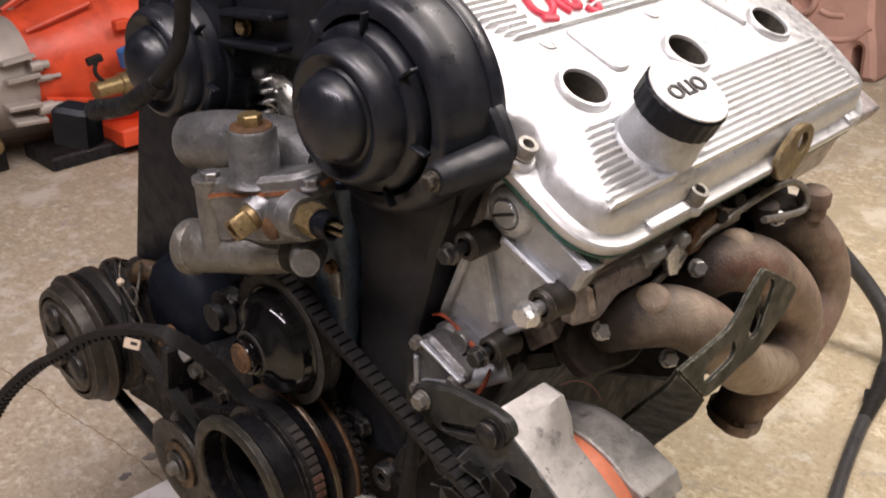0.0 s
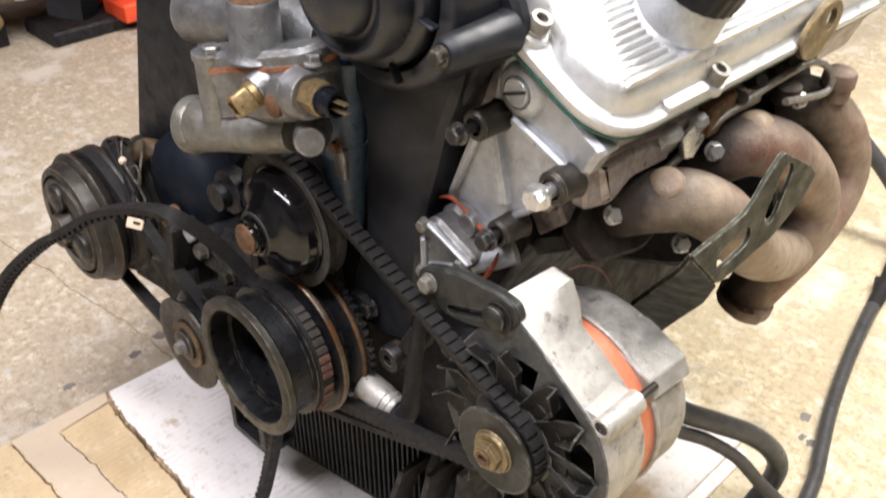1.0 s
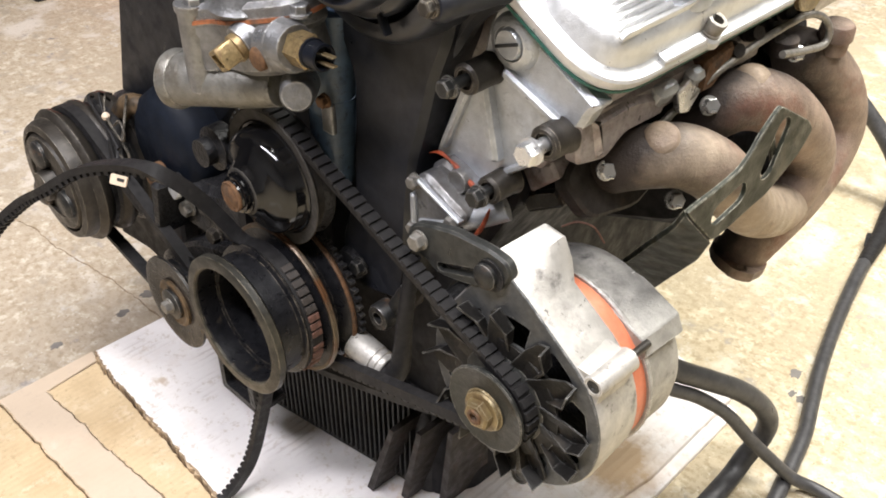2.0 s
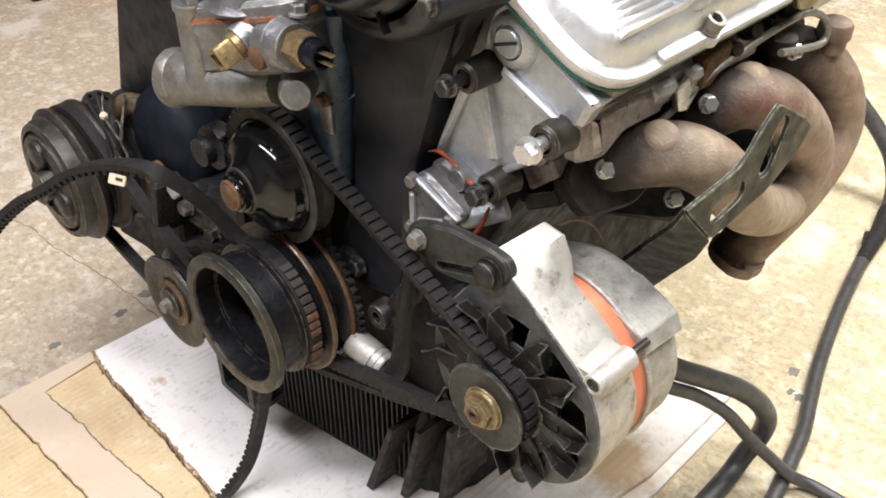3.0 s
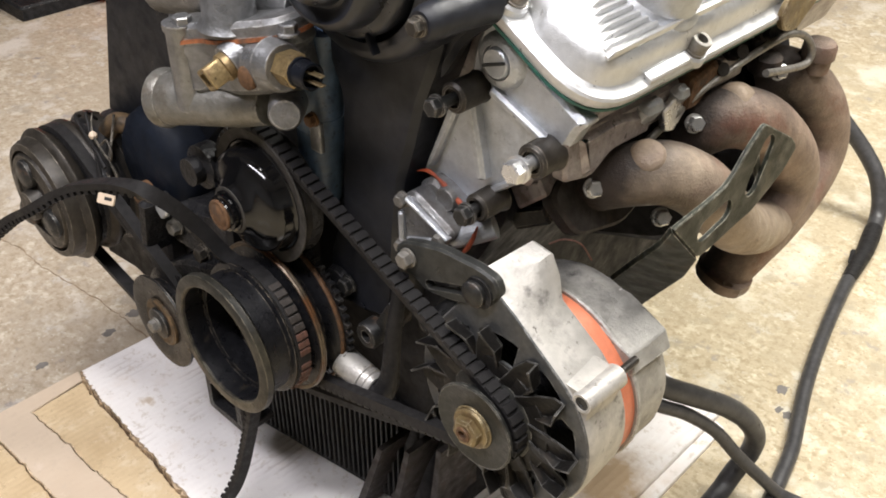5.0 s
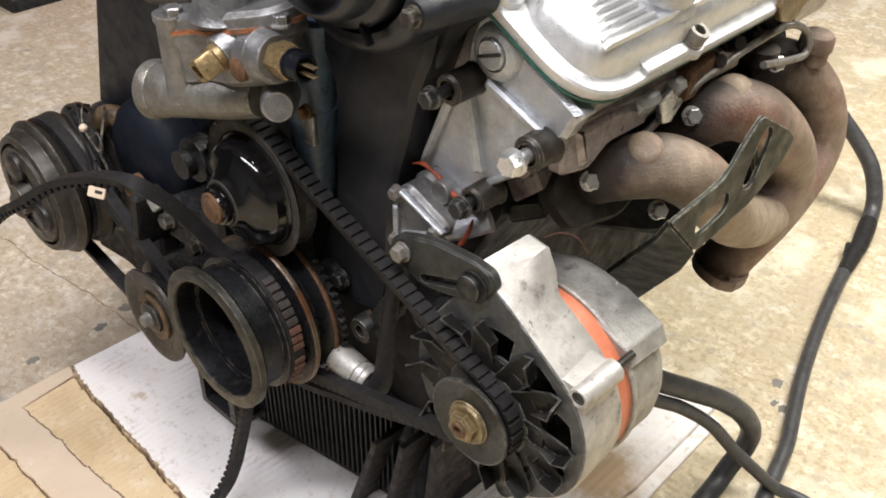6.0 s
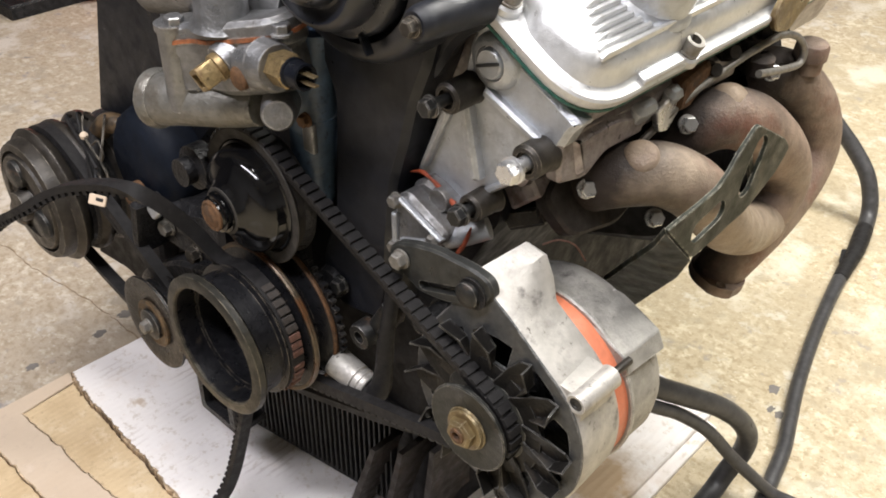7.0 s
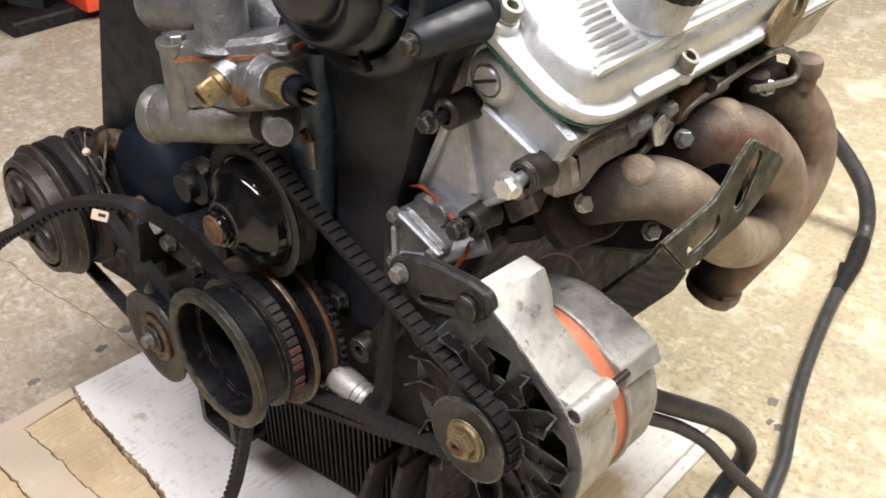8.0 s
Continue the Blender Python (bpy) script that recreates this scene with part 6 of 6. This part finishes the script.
# ---- exhaust manifold ----
man = thing("exhaust_manifold", (0.19, 0.06, 0.24), "heat-browned cast iron exhaust manifold with three runners", "manifold")
RUNS = (([(0.14, -0.045, 0.37), (0.155, -0.047, 0.38), (0.168, -0.039, 0.384), (0.178, -0.025, 0.382), (0.187, -0.006, 0.369), (0.192, 0.014, 0.348), (0.194, 0.038, 0.325), (0.191, 0.077, 0.303), (0.186, 0.112, 0.292)],
         [0.0185, 0.0182, 0.0182, 0.0186, 0.0188, 0.0184, 0.0176, 0.0172, 0.0165]),
        ([(0.140, 0.029, 0.366), (0.158, 0.028, 0.382), (0.172, 0.042, 0.391), (0.181, 0.070, 0.380), (0.187, 0.104, 0.350), (0.188, 0.120, 0.323), (0.186, 0.113, 0.303), (0.183, 0.102, 0.288)],
         [0.0185, 0.0185, 0.0190, 0.0195, 0.0195, 0.0190, 0.0185, 0.0185]),
        ([(0.145, 0.129, 0.378), (0.160, 0.140, 0.384), (0.170, 0.162, 0.368), (0.177, 0.177, 0.346), (0.180, 0.183, 0.322), (0.182, 0.170, 0.303), (0.183, 0.146, 0.290), (0.183, 0.120, 0.282), (0.181, 0.103, 0.275)],
         [0.0180, 0.0185, 0.0190, 0.0190, 0.0190, 0.0185, 0.0180, 0.0180, 0.0180]))
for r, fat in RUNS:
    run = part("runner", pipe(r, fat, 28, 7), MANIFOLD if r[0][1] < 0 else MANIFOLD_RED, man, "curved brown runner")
for at_, way in (((0.1722, -0.0430, 0.3984), (0.22, -0.50, 0.83)), ((0.1742, 0.0405, 0.4040), (0.10, -0.75, 0.66))):
    part("cast_pad", lathe([(0.0135, -0.006), (0.0110, -0.001), (0.0098, 0.0020), (0.0080, 0.0038), (0.0050, 0.0046), (0, 0.0048)], 24, m=aim(at_, way)), PADIRON, man, "short cast stub")
FL = Matrix(((0, -0.5, C3, 0.142), (1, 0, 0, 0), (0, C3, 0.5, 0.366), (0, 0, 0, 1)))
for y in (-0.047, 0.036, 0.136):
    fl = part("port_flange", plate(rounded([(-0.040, 0.010), (-0.010, 0.026), (0.030, 0.024), (0.046, 0.0), (0.040, -0.018), (0.010, -0.026), (-0.030, -0.018)], 0.008), -0.004, 0.006, 0.002,
                                   m=Matrix.Translation((0, y, 0)) @ FL), RUSTDARK, man, "port flange")
for p, way in (((0.153, -0.064, 0.379), 0), ((0.174, -0.022, 0.350), 0), ((0.166, 0.0140, 0.3950), 0), ((0.170, 0.1050, 0.4000), 0)):
    bolt(man, aim(p, (0.75, -0.45, 0.35)), 0.0086, ZINC, label="bright zinc flange bolt")
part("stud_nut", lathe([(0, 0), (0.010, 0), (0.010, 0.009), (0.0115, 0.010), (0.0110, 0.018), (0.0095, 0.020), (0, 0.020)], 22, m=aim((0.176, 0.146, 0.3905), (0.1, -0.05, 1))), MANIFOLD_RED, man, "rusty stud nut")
part("stud_nut", lathe([(0, 0), (0.010, 0), (0.010, 0.010), (0, 0.012)], 18, m=aim((0.166, 0.092, 0.404), (0.1, -0.05, 1))), MANIFOLD, man)
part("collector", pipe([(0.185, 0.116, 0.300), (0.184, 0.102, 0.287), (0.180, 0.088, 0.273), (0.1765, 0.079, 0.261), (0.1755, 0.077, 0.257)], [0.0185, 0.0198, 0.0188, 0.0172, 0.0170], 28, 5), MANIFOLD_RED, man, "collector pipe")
flange_rnd = random.Random(33)
flange_line = [(x * flange_rnd.uniform(0.98, 1.02), y * flange_rnd.uniform(0.98, 1.02)) for x, y in rounded([(-0.027, -0.005), (-0.014, -0.019), (0.007, -0.020), (0.026, -0.008), (0.027, 0.005), (0.012, 0.019), (-0.012, 0.019), (-0.027, 0.007)], 0.008)]
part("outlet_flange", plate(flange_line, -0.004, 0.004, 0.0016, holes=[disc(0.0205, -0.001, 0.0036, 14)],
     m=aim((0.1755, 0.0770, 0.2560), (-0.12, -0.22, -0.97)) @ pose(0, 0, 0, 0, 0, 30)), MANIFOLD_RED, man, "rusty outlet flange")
rod = thing("bent_rod", (0.17, 0.07, 0.40), "thin bent steel rod hooked over the manifold", "rod")
part("rod", pipe([(0.155, -0.030, 0.385), (0.160, -0.008, 0.4006), (0.165, 0.0164, 0.4136), (0.168, 0.053, 0.4205), (0.171, 0.087, 0.425), (0.173, 0.108, 0.4253), (0.175, 0.126, 0.4183), (0.178, 0.132, 0.4084), (0.178, 0.128, 0.4007), (0.178, 0.104, 0.4045), (0.178, 0.071, 0.4122)], 0.0024, 10, 6), GREYSTEEL, rod)
# slotted bracket in front of the runners
BR = Matrix(((0, 0, 1, 0.214), (1, 0, 0, 0), (0, 1, 0, 0), (0, 0, 0, 1)))
brk = thing("slotted_bracket", (0.215, -0.04, 0.345), "olive-plated steel bracket with two long slots", "bracket")
strip = rounded([(0.0012, 0.4177), (0.0425, 0.3930), (0.0505, 0.3845), (0.0390, 0.3729), (0.0195, 0.3644), (0.0060, 0.3591), (-0.009, 0.3581), (-0.0275, 0.3554), (-0.0481, 0.3542), (-0.0807, 0.3878), (-0.067, 0.3889), (-0.0483, 0.3898), (-0.032, 0.3918), (-0.0233, 0.3969), (-0.014, 0.4071)], 0.004)
part("slotted_strip", plate(strip, -0.0012, 0.0014, 0.0005, m=BR, holes=[slot_loop((0.0095, 0.4000), (0.0010, 0.3800), 0.0076), slot_loop((-0.0270, 0.3745), (-0.0465, 0.3715), 0.0070)]), OLIVE, brk, "curved strip with two long slots")
part("slot_tongue", box(0.003, 0.0045, 0.020, 0.0008, m=pose(0.2115, 0.010, 0.386, 28, 0, 0)), OLIVE, brk, "tongue behind the slot")
arm = []
for a_, b_ in (((0.214, -0.0807, 0.3878), (0.214, -0.0481, 0.3542)), ((0.199, -0.063, 0.363), (0.199, -0.030, 0.325)), ((0.172, -0.039, 0.326), (0.172, -0.005, 0.285)), ((0.14, -0.012, 0.281), (0.14, 0.022, 0.237))):
    a_, b_ = Vector(a_), Vector(b_)
    n_ = Vector((0.70, -0.62, -0.35)) * 0.002
    arm.append([a_ + n_, b_ + n_, b_ - n_, a_ - n_])
part("lower_arm", loft(arm), OLIVE, brk, "plain arm bending inwards to the block")


# ---- cables and hoses ----
def lead(name, pts, r, label, mat=HOSE, category="hose", group=""):
    return single(name, pipe(pts, r, 16, 8), mat, label, category, group)


lead("battery_cable", [(0.148, -0.06, 0.240), (0.148, -0.01, 0.195), (0.1504, 0.0427, 0.160), (0.1597, 0.0629, 0.145), (0.1727, 0.0874, 0.128), (0.1861, 0.1142, 0.108), (0.1976, 0.1328, 0.088), (0.2036, 0.1442, 0.066), (0.2025, 0.145, 0.044), (0.1976, 0.1322, 0.024), (0.1963, 0.1104, 0.0105), (0.198, 0.04, 0.0095)],
     0.0088, "thick black cable bending down to the floor", category="cable", group="cables behind the alternator")
lead("charging_cable", [(0.152, -0.06, 0.225), (0.151, -0.01, 0.180), (0.1525, 0.0348, 0.148), (0.161, 0.0517, 0.135), (0.1722, 0.0747, 0.118), (0.1876, 0.0995, 0.092), (0.2041, 0.117, 0.062), (0.2212, 0.1336, 0.036), (0.2368, 0.1479, 0.0155), (0.262, 0.160, 0.0065), (0.33, 0.16, 0.0065)],
     0.0055, "thinner black cable from the alternator", category="cable", group="cables behind the alternator")
hose = thing("floor_hose", (0.15, 0.43, 0.0), "long black rubber hose lying on the floor with tape wrap", "hose")
HP = [(-0.03, 0.62, 0.17), (0.008, 0.637, 0.14), (0.0449, 0.650, 0.1023), (0.0672, 0.652, 0.0810), (0.0880, 0.648, 0.0600), (0.1030, 0.640, 0.0330), (0.1114, 0.622, 0.0130), (0.1261, 0.5627, 0.0090), (0.1369, 0.495, 0.0075), (0.1494, 0.4351, 0.0075), (0.1623, 0.3811, 0.0075), (0.1754, 0.3321, 0.0075),
      (0.1888, 0.2878, 0.0075), (0.2029, 0.2479, 0.0075), (0.216, 0.2107, 0.0075), (0.225, 0.1726, 0.0075), (0.2295, 0.1502, 0.0075), (0.239, 0.100, 0.0075), (0.25, 0.0, 0.0075)]
part("hose", pipe(HP, [0.0098] * 7 + [0.0090, 0.0080, 0.0074] + [0.0070] * 9, 18, 8), HOSE, hose)
part("tape_wrap", pipe([(0.1150, 0.6080, 0.0118), (0.1205, 0.5860, 0.0102), (0.1261, 0.5627, 0.0095), (0.1315, 0.5300, 0.0086), (0.1369, 0.4950, 0.0082)], [0.0104, 0.0108, 0.0102, 0.0092, 0.0080], 18, 6), RUBBER, hose, "black tape wrap")
part("tape_end", plate(rounded([(-0.002, -0.018), (0.010, -0.016), (0.013, 0.002), (0.006, 0.016), (-0.002, 0.012)], 0.003), 0, 0.0012, 0.0003, m=pose(0.1200, 0.5360, 0.0120, 0, 14, 18)), RUBBER, hose, "loose tape end")
cable = thing("sensor_cable", (-0.10, -0.205, 0.46), "grey-black taped cable hanging with a square connector", "cable")
part("cable", pipe([(-0.030, -0.185, 0.640), (-0.043, -0.190, 0.577), (-0.047, -0.190, 0.559), (-0.054, -0.190, 0.539), (-0.060, -0.195, 0.523), (-0.078, -0.200, 0.506), (-0.103, -0.205, 0.491), (-0.135, -0.210, 0.482)], 0.0046, 14), RUBBER, cable)
part("taped_sleeve", pipe([(-0.072, -0.199, 0.510), (-0.088, -0.203, 0.499), (-0.105, -0.205, 0.490), (-0.137, -0.210, 0.481)], [0.0052, 0.0060, 0.0062, 0.0068], 14), OILY_SHADE, cable, "taped sleeve")
part("connector", box(0.027, 0.020, 0.025, 0.003, m=pose(-0.161, -0.212, 0.4670, 0, 5, 30)), PLASTIC, cable, "square black connector")

# ---- far things ----
gear_case = thing("gearbox", (-1.42, 0.20, 0.0), "orange-red painted bell housing joined to a grey gearbox", "gearbox")
GM = aim((-1.42, 0.042, 0.166), (0.0, 1.0, 0.0))
part("bell_housing", lathe([(0.095, 0.17), (0.108, 0.185), (0.112, 0.215), (0.124, 0.245), (0.146, 0.295), (0.162, 0.345), (0.166, 0.41), (0.176, 0.42), (0.176, 0.45), (0.0, 0.45)], 48, m=GM), ORANGE, gear_case, "orange-red bell housing")
for a in (15, 48, 75, 130, 200, 320):
    part("housing_rib", box(0.010, 0.012, 0.13, 0.004, m=GM @ pose(0, 0, 0, 0, 0, a) @ pose(0.138, 0, 0.245, 0, 24, 0)), ORANGE, gear_case)
part("gear_casing", lathe([(0, -0.35), (0.085, -0.35), (0.095, -0.32), (0.100, 0.02), (0.106, 0.10), (0.108, 0.16), (0.098, 0.196), (0.08, 0.205), (0, 0.205)], 40, m=GM), GREYCASE, gear_case, "dull grey gear casing")
for a, l, r_ in ((28, 0.19, 0.104), (-28, 0.20, 0.104), (70, 0.17, 0.104), (-70, 0.17, 0.104)):
    ear_m = GM @ pose(0, 0, 0, 0, 0, a) @ pose(r_, 0, l)
    lug_ = part("case_lug", plate(rounded([(-0.020, -0.016), (0.022, -0.012), (0.022, 0.012), (-0.020, 0.016)], 0.008), -0.012, 0.012, 0.004, m=ear_m), GREYCASE, gear_case, "bolting lug")
    part("lug_bolt", lathe([(0, 0), (0.008, 0), (0.007, 0.03), (0, 0.032)], 14, m=ear_m @ pose(0.008, 0, 0.011)), GREYSTEEL, lug_)
for a in (10, 45, -12, -48, -75):
    part("case_rib", box(0.016, 0.009, 0.17, 0.003, m=GM @ pose(0, 0, 0, 0, 0, a) @ pose(0.104, 0, 0.09)), GREYCASE, gear_case)
for y_, z_, tilt_ in ((0.185, 0.212, 12), (0.188, 0.180, 4), (0.180, 0.132, -6), (0.186, 0.104, -12)):
    part("case_shelf", box(0.050, 0.062, 0.008, 0.002, m=pose(-1.318, y_, z_, tilt_ * 0.4, -tilt_, 0)), GREYCASE, gear_case)
for y_, z_, r_, l_ in ((0.205, 0.197, 0.011, 0.034), (0.205, 0.117, 0.012, 0.048), (0.212, 0.172, 0.006, 0.046)):
    part("case_stud", lathe([(0, 0), (r_, 0), (r_, l_ * 0.6), (r_ * 0.7, l_ * 0.62), (r_ * 0.7, l_), (0, l_)], 16, m=aim((-1.306, y_, z_), (0.02, 1, 0))), GREYCASE, gear_case)
part("drain_boss", lathe([(0, 0), (0.020, 0), (0.018, 0.03), (0.010, 0.034), (0, 0.034)], 18, m=aim((-1.335, 0.115, 0.075), (0.9, -0.1, -0.4))), BRASS, gear_case)
part("starter_solenoid", lathe([(0, 0), (0.017, 0), (0.017, 0.05), (0.021, 0.052), (0.021, 0.085), (0, 0.088)], 22, m=aim((-1.232, 0.285, 0.150), (-0.05, 1, 0.02))), BRASS, gear_case, "brownish solenoid")
part("blue_cap", box(0.030, 0.036, 0.036, 0.004, m=pose(-1.235, 0.365, 0.199, 8, 0, 10)), BLUEBIT, gear_case, "blue plastic cap")
part("loose_lead", pipe([(-1.236, 0.300, 0.204), (-1.232, 0.292, 0.184), (-1.230, 0.302, 0.166), (-1.232, 0.318, 0.155)], 0.0042, 10), RUBBER, gear_case, "short black lead")
part("lead_plug", box(0.014, 0.030, 0.013, 0.002, m=pose(-1.236, 0.296, 0.206, 10, 0, 0)), RUBBER, gear_case)
part("housing_tab", box(0.020, 0.034, 0.016, 0.003, m=pose(-1.262, 0.373, 0.254)), ORANGE, gear_case)
part("housing_foot", box(0.090, 0.130, 0.034, 0.005, m=pose(-1.290, 0.395, 0.040)), ORANGE, gear_case, "square orange foot")
# two dark boxes added for the black shadow below the gearbox
part("shade_box", box(0.13, 0.26, 0.026, 0.004, m=pose(-1.345, 0.33, 0.013)), OILY_SHADE, gear_case, "dark box in place of the shadow under the gearbox")
part("shade_box", box(0.13, 0.34, 0.064, 0.006, m=pose(-1.42, -0.02, 0.032)), OILY_SHADE, gear_case, "dark box in place of the shadow under the gearbox")

pink = thing("engine_block", (-0.55, 1.86, 0.0), "pinkish primed engine casting standing on the floor", "engine part")
PK = front(0, 1.80, 0)
part("casting", plate(rounded([(-0.72, 0.0), (-0.466, 0.0), (-0.472, 0.07), (-0.460, 0.085), (-0.447, 0.078), (-0.442, 0.0), (-0.400, 0.0), (-0.412, 0.07), (-0.432, 0.14), (-0.440, 0.20), (-0.455, 0.32), (-0.72, 0.34)], 0.014), -0.16, 0.0, 0.012, m=PK), PINK, pink, "rounded pink casting")
for ridge in ([(-0.575, 0.095), (-0.520, 0.086), (-0.470, 0.098), (-0.436, 0.130)], [(-0.560, 0.150), (-0.535, 0.143), (-0.500, 0.146)], [(-0.640, 0.06), (-0.560, 0.04), (-0.500, 0.03)]):
    part("casting_ridge", pipe([(x, 1.803, z) for x, z in ridge], 0.0075, 10), PINK, pink)
part("port", lathe([(0.035, 0), (0.035, 0.014), (0.028, 0.018), (0.022, 0.016), (0.022, 0.0), (0.0, 0.0)], 20, m=PK @ pose(-0.60, 0.17, -0.001)), PINK, pink)
